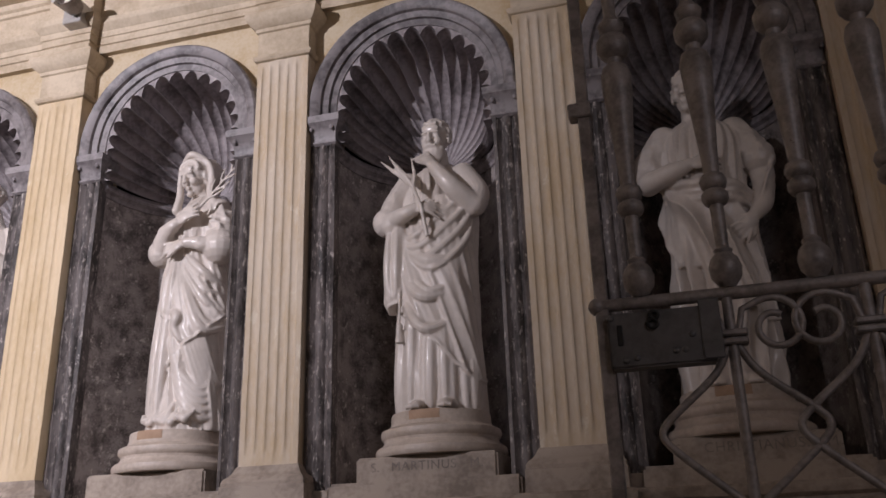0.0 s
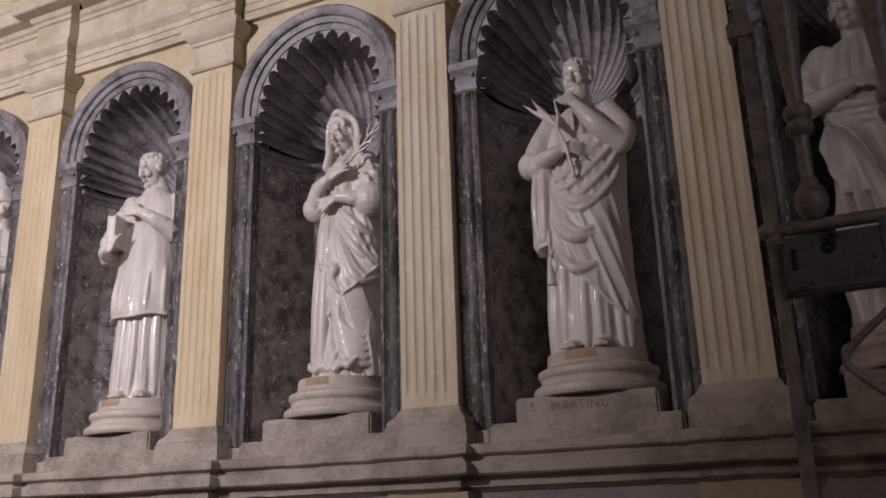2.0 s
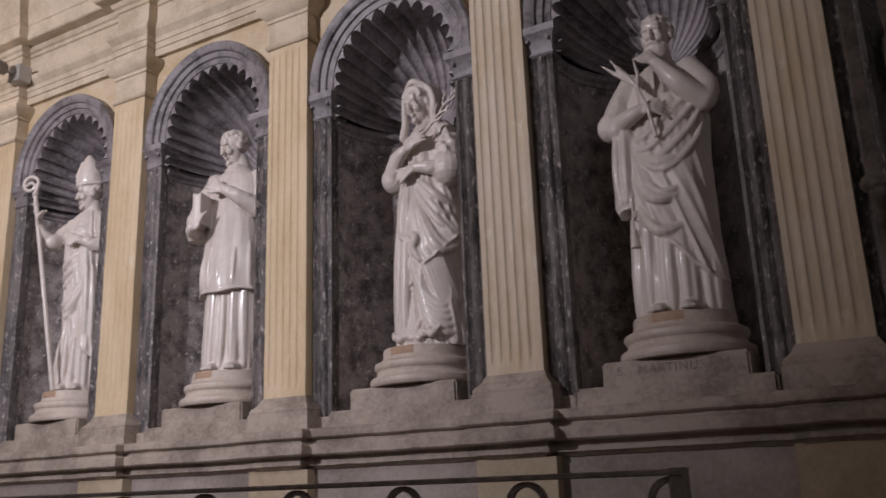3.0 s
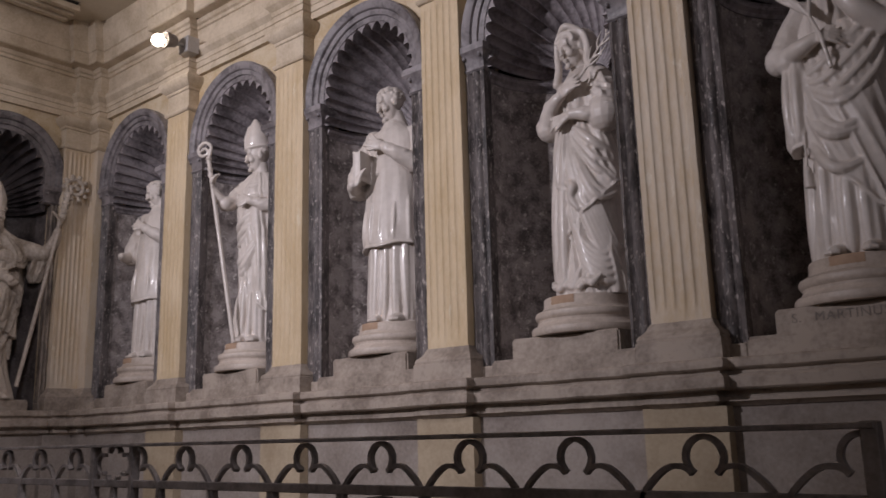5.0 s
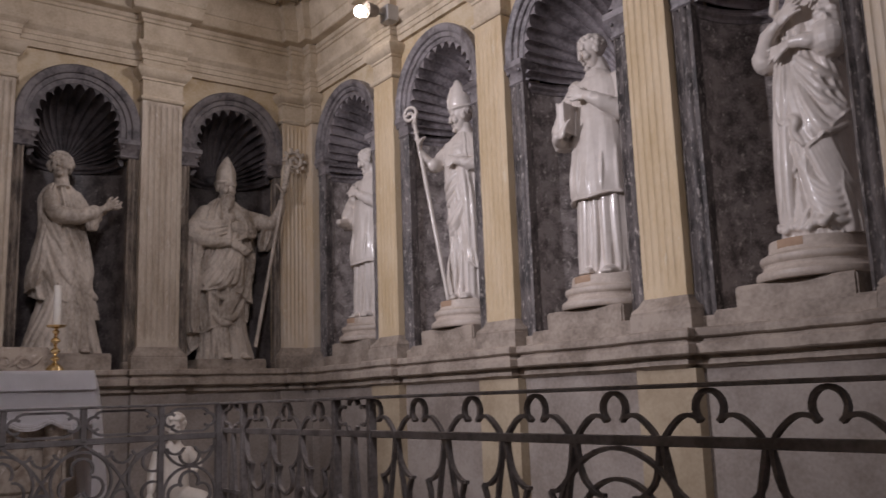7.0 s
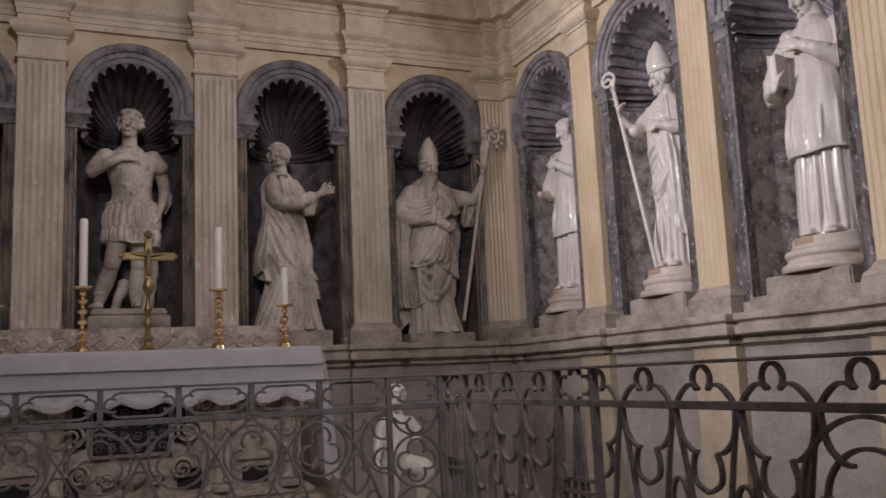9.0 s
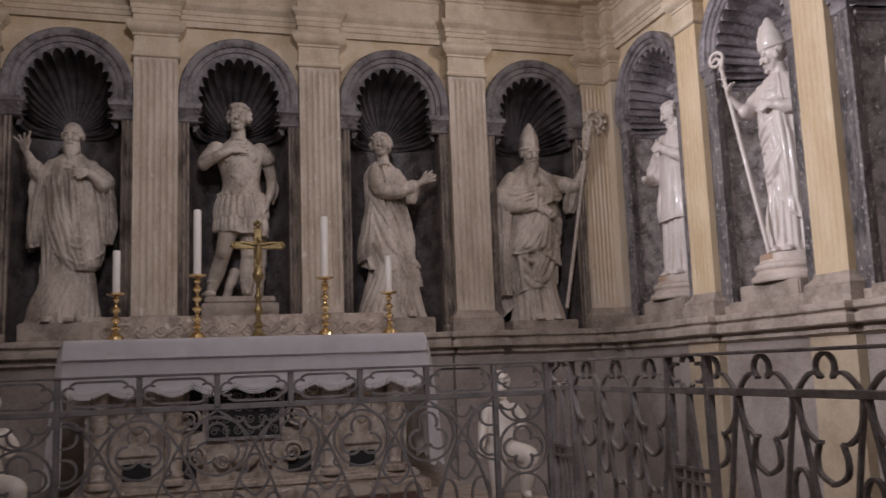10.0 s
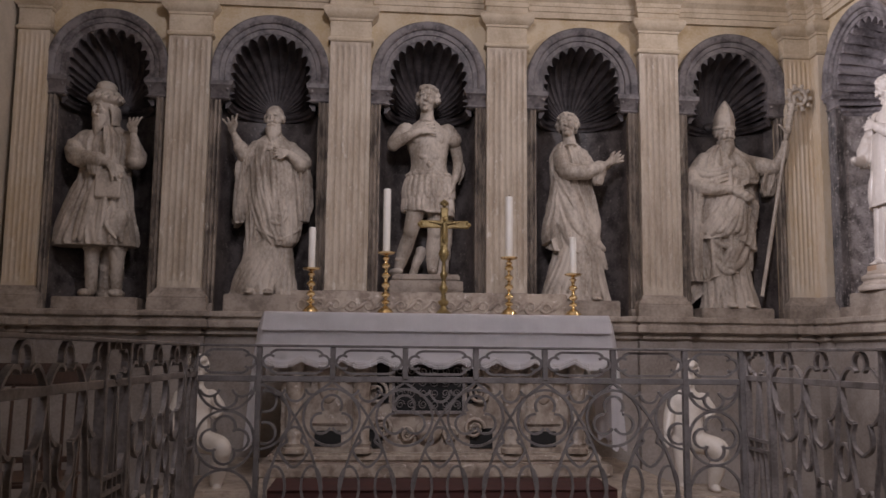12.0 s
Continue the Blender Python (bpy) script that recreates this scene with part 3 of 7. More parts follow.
def drape(bm, rows, folds=(), seg=150, n=120, seed=0.0, crumple=0.005, wrinkle=0.018, flow=0.5, hem=(0, 0, 0, 0)):
    """A closed cloth mass. rows: z, x, y, half width, half depth. folds: count, depth, phase, twist, low z, high z. hem: slant, wave height, waves, phase."""
    rings = []
    low, top = rows[0][0], rows[-1][0]
    for z, cx, cy, rx, ry in smooth_rows(rows, n):
        ring = []
        drop = max(0.0, 1 - (z - low) / (top - low)) ** 1.3
        for i in range(seg):
            t = 2 * math.pi * i / seg
            c, s = math.cos(t), math.sin(t)
            k = 0.0
            wob = 0.55 * noise.noise((c * 1.3 + seed, s * 1.3, z * 2.3 + seed * 3))
            for count, depth, phase, twist, lo, hi in folds:
                f = min(1, max(0, (z - lo) / max(0.06, (hi - lo) * 0.3))) * min(1, max(0, (hi - z) / max(0.06, (hi - lo) * 0.3)))
                if f > 0:
                    v = abs(math.sin(count * (t + twist * z + wob * 0.62) / 2 + phase))
                    v = v - 0.5 if count % 2 else 0.42 - 0.8 * v ** 0.8
                    k += 1.6 * depth * f * v
            tw = t + flow * z
            c2, s2 = math.cos(tw), math.sin(tw)
            k += wrinkle * (0.5 - 2.1 * abs(noise.noise((c2 * 2.9 + seed * 2, s2 * 2.9 - seed, z * 1.25))))
            k += 0.5 * wrinkle * (0.5 - 2.1 * abs(noise.noise((c2 * 6.1 - seed, s2 * 6.1, z * 2.7 + seed))))
            k += crumple * noise.noise((c * 5 + seed * 7, s * 5, z * 7))
            ring.append(bm.verts.new((cx + c * (rx + k), cy + s * (ry + k), z + drop * (hem[0] * c * rx + hem[1] * math.sin(hem[2] * t + hem[3])))))
        rings.append(ring)
    for a, b in zip(rings, rings[1:]):
        for i in range(seg):
            j = (i + 1) % seg
            bm.faces.new((a[i], a[j], b[j], b[i]))
    if hem[0] or hem[1]:
        edge = [v.co.copy() for v in rings[0][::3]]
        tube(bm, edge + edge[:1], 0.0085, 6)
    bm.faces.new(rings[0])
    bm.faces.new(rings[-1])


def curve_points(points, n=24):
    pts = [Vector(p) for p in points]
    if len(pts) == 2:
        return [pts[0].lerp(pts[1], i / n) for i in range(n + 1)]
    out = []
    for i in range(n + 1):
        f = i / n * (len(pts) - 1)
        k = min(int(f), len(pts) - 2)
        f -= k
        p0, p1, p2, p3 = pts[max(k - 1, 0)], pts[k], pts[k + 1], pts[min(k + 2, len(pts) - 1)]
        out.append(0.5 * (2 * p1 + (p2 - p0) * f + (2 * p0 - 5 * p1 + 4 * p2 - p3) * f * f + (3 * p1 - p0 - 3 * p2 + p3) * f ** 3))
    return out


def limb(bm, points, radii, ripple=0.0, rings=26, sides=18, seed=0.0):
    """An arm, sleeve, leg or roll of cloth, creased across by ripple."""
    pts = curve_points(points, rings)
    rad = []
    for i in range(rings + 1):
        f = i / rings * (len(radii) - 1)
        k = min(int(f), len(radii) - 2)
        r = radii[k] + (radii[k + 1] - radii[k]) * (f - k)
        rad.append(r)
    had = len(bm.verts)
    tube(bm, pts, rad, sides)
    if ripple:
        bm.verts.ensure_lookup_table()
        for i, p in enumerate(pts):
            for v in bm.verts[had + i * sides:had + (i + 1) * sides]:
                d = v.co - p
                n = -0.4 + 2.1 * abs(noise.noise(v.co * 13 + Vector((seed * 3, 0, seed)))) - 0.5 + 1.2 * abs(noise.noise(v.co * 27 + Vector((seed, 5, 0)))) - 0.25
                v.co = p + d * (1 + n * ripple * 1.3 / max(d.length, 0.01))
    for p, r in ((pts[0], rad[0]), (pts[-1], rad[-1])):
        blob(bm, p, (r, r, r))


def blob(bm, c, r, turn=(0, 0, 0), seg=16):
    m = Matrix.Translation(c) @ Euler([radians(a) for a in turn]).to_matrix().to_4x4() @ Matrix.Diagonal((*r, 1))
    ball(bm, m, seg)


def hand(bm, c, way, back, s=1.0, spread=0.012, curl=0.35):
    """Palm, four fingers and a thumb; way: where the fingers point, back: out of the hand's back."""
    c, w, b = Vector(c), Vector(way).normalized(), Vector(back)
    b = (b - w * b.dot(w)).normalized()
    side = w.cross(b)
    m = Matrix((side, w, b)).transposed().to_4x4()
    mm = Matrix.Translation(c) @ m @ Matrix.Diagonal((0.036 * s, 0.045 * s, 0.017 * s, 1))
    ball(bm, mm, 12)
    for i in range(4):
        o = c + side * (i - 1.5) * 0.0165 * s + w * 0.03 * s
        tip = o + (w * 0.062 - b * 0.062 * curl + side * (i - 1.5) * spread) * s
        midp = o.lerp(tip, 0.5) + b * 0.006 * s
        tube(bm, [o, midp, tip], [0.0105 * s, 0.0095 * s, 0.007 * s], 8)
    o = c - side * 0.03 * s
    tube(bm, [o, o + (w * 0.025 - side * 0.022) * s, o + (w * 0.055 - side * 0.024 - b * 0.012) * s], [0.011 * s, 0.010 * s, 0.008 * s], 8)


def head(bm, c, turn=(0, 0, 0), s=1.0, hair="short", beard=0.0, seed=1):
    """Skull, brow, nose, cheeks, lips, chin, ears, neck and hair; faces -y before the turn (degrees)."""
    rnd = random.Random(seed)
    m0 = Matrix.Translation(c) @ Euler([radians(a) for a in turn]).to_matrix().to_4x4() @ Matrix.Scale(s, 4)

    def b(p, r, t=(0, 0, 0), seg=14):
        m = m0 @ Matrix.Translation(p) @ Euler([radians(a) for a in t]).to_matrix().to_4x4() @ Matrix.Diagonal((*r, 1))
        ball(bm, m, seg)

    b((0, 0.016, 0.034), (0.073, 0.086, 0.080), seg=20)
    b((0, -0.012, -0.032), (0.054, 0.052, 0.080), seg=18)
    b((0, -0.058, 0.048), (0.050, 0.020, 0.026))
    for q in (-1, 1):
        b((q * 0.028, -0.068, 0.028), (0.026, 0.014, 0.008), (0, q * 12, 0))
        b((q * 0.034, -0.050, -0.024), (0.024, 0.026, 0.024))
        b((q * 0.029, -0.056, 0.007), (0.020, 0.014, 0.014))
        b((q * 0.073, 0.010, 0.0), (0.010, 0.020, 0.030))
    b((0, -0.080, 0.000), (0.011, 0.017, 0.032), (-18, 0, 0))
    b((0, -0.090, -0.024), (0.017, 0.014, 0.011))
    b((0, -0.075, -0.052), (0.023, 0.010, 0.006))
    b((0, -0.073, -0.063), (0.019, 0.010, 0.006))
    b((0, -0.064, -0.092), (0.024, 0.020, 0.018))
    tube(bm, [m0 @ Vector((0, 0.02, -0.05)), m0 @ Vector((0, 0.025, -0.17))], [0.048 * s, 0.056 * s], 14)
    if hair in ("short", "curly", "long"):
        count = {"short": 190, "curly": 200, "long": 180}[hair]
        for _ in range(count):
            t, h = rnd.uniform(0, 2 * math.pi), rnd.uniform(-0.25, 1)
            x, y, z = math.sqrt(1 - h * h) * math.sin(t), math.sqrt(1 - h * h) * math.cos(t), h
            if y < -0.1 and z < 0.52:
                continue
            k = rnd.uniform(0.008, 0.013) * (1.75 if hair == "curly" else 1)
            lift = 1.10 if hair == "curly" else 1.0
            b((x * 0.076 * lift, 0.014 + y * 0.094 * lift, 0.032 + z * 0.086 * lift), (k, k, k * 0.9), seg=8)
    if hair == "long":
        for _ in range(46):
            t = rnd.uniform(-1.9, 1.9)
            x, y = math.sin(t) * 0.082, 0.03 + math.cos(t) * 0.085
            tube(bm, [m0 @ Vector((x, y, 0.01)), m0 @ Vector((x * 1.12, y + 0.004, -0.06)), m0 @ Vector((x * 1.05, y, -0.13))], [0.014 * s, 0.013 * s, 0.006 * s], 7)
    if beard:
        for _ in range(int(60 + 60 * beard)):
            t = rnd.uniform(-1.25, 1.25)
            f = rnd.random()
            x, y = math.sin(t) * 0.056, -0.012 - math.cos(t) * 0.058
            z = -0.050 - f * 0.05
            drop = 0.10 * beard * (1 - abs(t) / 1.7) * rnd.uniform(0.6, 1.1)
            if abs(t) < 0.5 and z > -0.066:
                continue
            tube(bm, [m0 @ Vector((x, y, z)), m0 @ Vector((x * 0.95, y - 0.010, z - drop * 0.5)), m0 @ Vector((x * 0.75, y - 0.006, z - drop))], [0.012 * s, 0.011 * s, 0.004 * s], 7)
        for q in (-1, 1):
            tube(bm, [m0 @ Vector((0, -0.086, -0.044)), m0 @ Vector((q * 0.026, -0.078, -0.052)), m0 @ Vector((q * 0.038, -0.064, -0.072))], [0.008 * s, 0.009 * s, 0.004 * s], 7)


def mitre(bm, c, turn=(0, 0, 0), s=1.0):
    m0 = Matrix.Translation(c) @ Euler([radians(a) for a in turn]).to_matrix().to_4x4() @ Matrix.Scale(s, 4)
    rows = [(0.0, 0.080, 0.095), (0.04, 0.084, 0.098), (0.09, 0.086, 0.088), (0.15, 0.068, 0.066), (0.20, 0.040, 0.042), (0.245, 0.006, 0.012)]
    rings = []
    for z, rx, ry in rows:
        rings.append([bm.verts.new(m0 @ Vector((rx * math.cos(2 * math.pi * i / 24), ry * math.sin(2 * math.pi * i / 24), z))) for i in range(24)])
    for a, b in zip(rings, rings[1:]):
        for i in range(24):
            bm.faces.new((a[i], a[(i + 1) % 24], b[(i + 1) % 24], b[i]))
    bm.faces.new(rings[0])
    bm.faces.new(rings[-1])
    ring = [m0 @ Vector((0.084 * math.cos(2 * math.pi * i / 24), 0.099 * math.sin(2 * math.pi * i / 24), 0.012)) for i in range(25)]
    ring[-1] = ring[0]
    tube(bm, ring, 0.011 * s, 8)
    tube(bm, [m0 @ Vector((0, -0.098, 0.02)), m0 @ Vector((0, -0.094, 0.09)), m0 @ Vector((0, -0.05, 0.19))], 0.010 * s, 8)


def crozier(bm, foot, top, hook=0.075, ornate=False, side=1):
    a, b = Vector(foot), Vector(top)
    tube(bm, [a.lerp(b, i / 10) for i in range(11)], 0.016, 10)
    for f in (0.90, 0.94, 1.0):
        blob(bm, a.lerp(b, f), (0.024, 0.024, 0.016), seg=10)
    pts = []
    for i in range(34):
        t = i / 33
        ang = math.pi + 2 * math.pi * 1.45 * t
        r = hook * (1 - 0.72 * t)
        pts.append(b + Vector((side * (hook + r * math.cos(ang) - 0.02), 0, 0.055 + r * math.sin(-ang) + 0.02 * (1 - t))))
    tube(bm, [b, *pts], [0.014] * 20 + [0.012] * 15, 8)
    if ornate:
        for i in range(0, 34, 4):
            blob(bm, pts[i], (0.022, 0.014, 0.022), seg=8)


def palm(bm, points, leaves=9, size=0.10, seed=3):
    rnd = random.Random(seed)
    pts = curve_points(points, 14)
    tube(bm, pts, [0.010 - 0.0004 * i for i in range(15)], 7)
    for i in range(leaves):
        p = pts[int(4 + i * 10 / leaves)]
        d = (pts[-1] - pts[0]).normalized()
        sgn = -1 if i % 2 else 1
        side = d.cross(Vector((0, -1, 0.2))).normalized() * sgn
        tip = p + (d * 0.8 + side * rnd.uniform(0.25, 0.5)) * size
        tube(bm, [p, p.lerp(tip, 0.45) + side * 0.010, tip], [0.004, 0.0085, 0.002], 6)


def statue(build, m, label, mat, voxel=0.0055, height=1.0, wide=1.0):
    bm = bmesh.new()
    build(bm)
    for v in bm.verts:
        v.co = Vector((v.co.x * wide, v.co.y, v.co.z)) * height
    ob = solid("statue", bm, mat, m, label, "statue", "niche statues", smooth=False)
    r = ob.modifiers.new("fuse", "REMESH")
    r.mode, r.voxel_size, r.use_smooth_shade = "VOXEL", voxel, True
    s = ob.modifiers.new("soften", "SMOOTH")
    s.factor, s.iterations = 0.5, 1
    return ob


def sash(bm, pts, r=0.024, ripple=0.004, seed=0.0):
    """A roll of gathered cloth with thinner pleats beside it."""
    limb(bm, pts, [r, r * 1.15, r * 0.9], ripple, seed=seed)
    for k in (1, 2):
        limb(bm, [Vector(p) + Vector((0.004 * k, 0.006 * k, -0.034 * k)) for p in pts], [r * 0.7, r * 0.8, r * 0.6], ripple, seed=seed + k)


def feet(bm, x0=-0.07, x1=0.07, y=-0.13):
    for x, t in ((x0, 12), (x1, -10)):
        blob(bm, (x, y, 0.026), (0.038, 0.085, 0.030), (0, 0, t))
        for i in range(5):
            blob(bm, (x + (i - 2) * 0.014, y - 0.080 + abs(i - 2) * 0.006, 0.016), (0.009, 0.016, 0.012), seg=8)


def surface_point(rows, deg, z, out=1.0):
    """A point on the mass that rows describe, at an angle round it (-90 is the front)."""
    k = max(j for j in range(len(rows)) if rows[j][0] <= z + 1e-9) if z >= rows[0][0] else 0
    k = min(k, len(rows) - 2)
    f = min(1, max(0, (z - rows[k][0]) / (rows[k + 1][0] - rows[k][0])))
    cx, cy, rx, ry = [a + (b - a) * f for a, b in zip(rows[k][1:], rows[k + 1][1:])]
    return Vector((cx + rx * out * math.cos(radians(deg)), cy + ry * out * math.sin(radians(deg)), z))


def ridge(bm, rows, line, r, out=1.0):
    """One raised fold along (degrees, z) pairs, thin at both ends."""
    pts = curve_points([surface_point(rows, a, z, out) for a, z in line], 18)
    tube(bm, pts, [1.55 * r * (0.2 + 0.8 * math.sin(math.pi * i / 18) ** 0.6) for i in range(19)], 8)


def hanging_folds(bm, rows, z0, z1, a0, a1, count, r=0.014, seed=0, drift=10, out=1.0):
    """Folds that fall side by side, of uneven length and spacing."""
    rnd = random.Random(seed)
    for i in range(count):
        a = a0 + (a1 - a0) * (i + rnd.uniform(0.15, 0.85)) / count
        d = drift * rnd.uniform(0.4, 1.3)
        top = z1 - (z1 - z0) * rnd.uniform(0.0, 0.35)
        ridge(bm, rows, [(a, z0), (a + d * 0.4, (z0 + top) / 2), (a + d, top)], r * rnd.uniform(0.7, 1.25), out)


def swag_folds(bm, rows, left, right, sag, count, step, r=0.013, seed=0, out=1.0):
    """Folds slung from one side to the other; left and right are (degrees, z)."""
    rnd = random.Random(seed)
    for i in range(count):
        dz = -step * i * rnd.uniform(0.85, 1.15)
        am, zm = (left[0] + right[0]) / 2 + rnd.uniform(-9, 9), (left[1] + right[1]) / 2 + dz - sag * rnd.uniform(0.7, 1.25)
        lo = rows[0][0] + 0.005
        ridge(bm, rows, [(left[0], max(lo, left[1] + dz * 0.55)), (am, max(lo, zm)), (right[0], max(lo, right[1] + dz * 0.75))], r * rnd.uniform(0.7, 1.2), out)


def hem_roll(bm, rows, z_of, a0, a1, r=0.010, n=16):
    """The turned edge of a cloth; z_of gives its height at an angle."""
    pts = [surface_point(rows, a0 + (a1 - a0) * i / n, z_of(a0 + (a1 - a0) * i / n), 1.01) for i in range(n + 1)]
    tube(bm, curve_points(pts, 40), r, 8)


def thinker(bm):  # bearded martyr, hand to chin, mantle slung from hip to shoulder
    robe = [(0, 0.0, 0.02, 0.215, 0.165), (0.10, 0, 0.015, 0.205, 0.160), (0.40, 0.0, 0.01, 0.195, 0.150), (0.70, 0.0, 0.01, 0.195, 0.150), (0.92, 0.0, 0.01, 0.180, 0.135), (1.10, 0.01, 0.01, 0.185, 0.125), (1.22, 0.015, 0.015, 0.165, 0.100), (1.29, 0.02, 0.02, 0.07, 0.06)]
    drape(bm, robe, [(9, 0.014, 0.4, 0.15, -0.1, 0.6)], seed=1.3, wrinkle=0.016, crumple=0.002)
    hanging_folds(bm, robe, 0.0, 0.62, -165, -15, 11, 0.020, 4, 4)
    mantle = [(0.34, 0.01, -0.002, 0.212, 0.172), (0.50, 0.0, -0.005, 0.210, 0.174), (0.66, 0.0, -0.005, 0.208, 0.172), (0.84, 0.005, -0.005, 0.205, 0.165), (0.98, 0.03, 0.0, 0.195, 0.150), (1.08, 0.06, 0.01, 0.165, 0.125)]
    drape(bm, mantle, [(4, 0.010, 0.2, 1.2, 0.10, 1.10)], seed=2.1, flow=2.0, wrinkle=0.016, crumple=0.002, hem=(-0.95, 0.012, 3, 0.4))
    swag_folds(bm, mantle, (-172, 0.93), (-12, 0.80), 0.13, 7, 0.062, 0.016, 5)
    for q in range(4):
        ridge(bm, mantle, [(-165 + 8 * q, 0.90 - 0.03 * q), (-110 + 9 * q, 0.86 - 0.06 * q), (-62 + 8 * q, 1.02 - 0.07 * q), (-40 + 6 * q, 1.10 - 0.05 * q)], 0.013)
    # the mantle's end falling from the forearm in flat pleats, with a tassel
    end = [(0.54, -0.175, -0.085, 0.050, 0.045), (0.58, -0.175, -0.09, 0.066, 0.055), (0.80, -0.168, -0.09, 0.064, 0.058), (0.96, -0.165, -0.085, 0.060, 0.055), (1.02, -0.16, -0.08, 0.04, 0.045)]
    drape(bm, end, [], seg=48, n=30, seed=4, wrinkle=0.016, hem=(0.7, 0.012, 2, 0.4))
    hanging_folds(bm, end, 0.56, 0.98, -170, -30, 4, 0.013, 6, 3)
    tube(bm, [(-0.150, -0.14, 0.60), (-0.150, -0.150, 0.42)], 0.007, 8)
    blob(bm, (-0.150, -0.150, 0.41), (0.017, 0.017, 0.020))
    drape(bm, [(0.33, -0.150, -0.150, 0.022, 0.022), (0.40, -0.150, -0.150, 0.013, 0.013)], [(8, 0.006, 0, 0, 0.3, 0.5)], seg=24, n=8, wrinkle=0)
    # bare right arm raised to the chin, sleeved left arm across the waist
    limb(bm, [(0.155, 0.0, 1.22), (0.225, -0.03, 1.10), (0.225, -0.075, 1.02)], [0.066, 0.068, 0.062])
    limb(bm, [(0.222, -0.080, 1.015), (0.13, -0.155, 1.10), (0.045, -0.165, 1.215)], [0.060, 0.050, 0.031])
    hand(bm, (0.022, -0.160, 1.250), (-0.45, 0.0, 0.6), (0.4, -0.9, 0.2), 0.95, curl=0.8)
    limb(bm, [(-0.140, 0.0, 1.21), (-0.205, -0.03, 1.08), (-0.225, -0.06, 0.985)], [0.062, 0.068, 0.072], 0.004)
    limb(bm, [(-0.235, -0.06, 0.985), (-0.19, -0.10, 0.955)], [0.078, 0.066], 0.006)
    limb(bm, [(-0.215, -0.085, 0.975), (-0.12, -0.17, 0.970), (-0.045, -0.19, 0.990)], [0.050, 0.042, 0.030])
    hand(bm, (-0.015, -0.195, 0.990), (1, -0.1, -0.05), (0, -1, 0.5), 1.0, curl=0.9)
    tube(bm, [(0.015, -0.205, 0.83), (-0.01, -0.22, 0.99), (-0.05, -0.215, 1.10)], [0.011, 0.010, 0.009], 8)
    for tip, bow in (((-0.235, -0.17, 1.285), 0.020), ((-0.185, -0.19, 1.30), 0.012), ((-0.135, -0.20, 1.24), -0.006), ((-0.065, -0.19, 1.275), -0.014)):
        base = Vector((-0.045, -0.216, 1.09))
        tube(bm, [base, base.lerp(Vector(tip), 0.5) + Vector((-bow, -0.01, bow)), Vector(tip)], [0.007, 0.011, 0.003], 8)
    head(bm, (0.025, -0.045, 1.415), (6, 0, -8), 1.0, "short", 1.1, seed=5)
    feet(bm, -0.07, 0.08, -0.15)


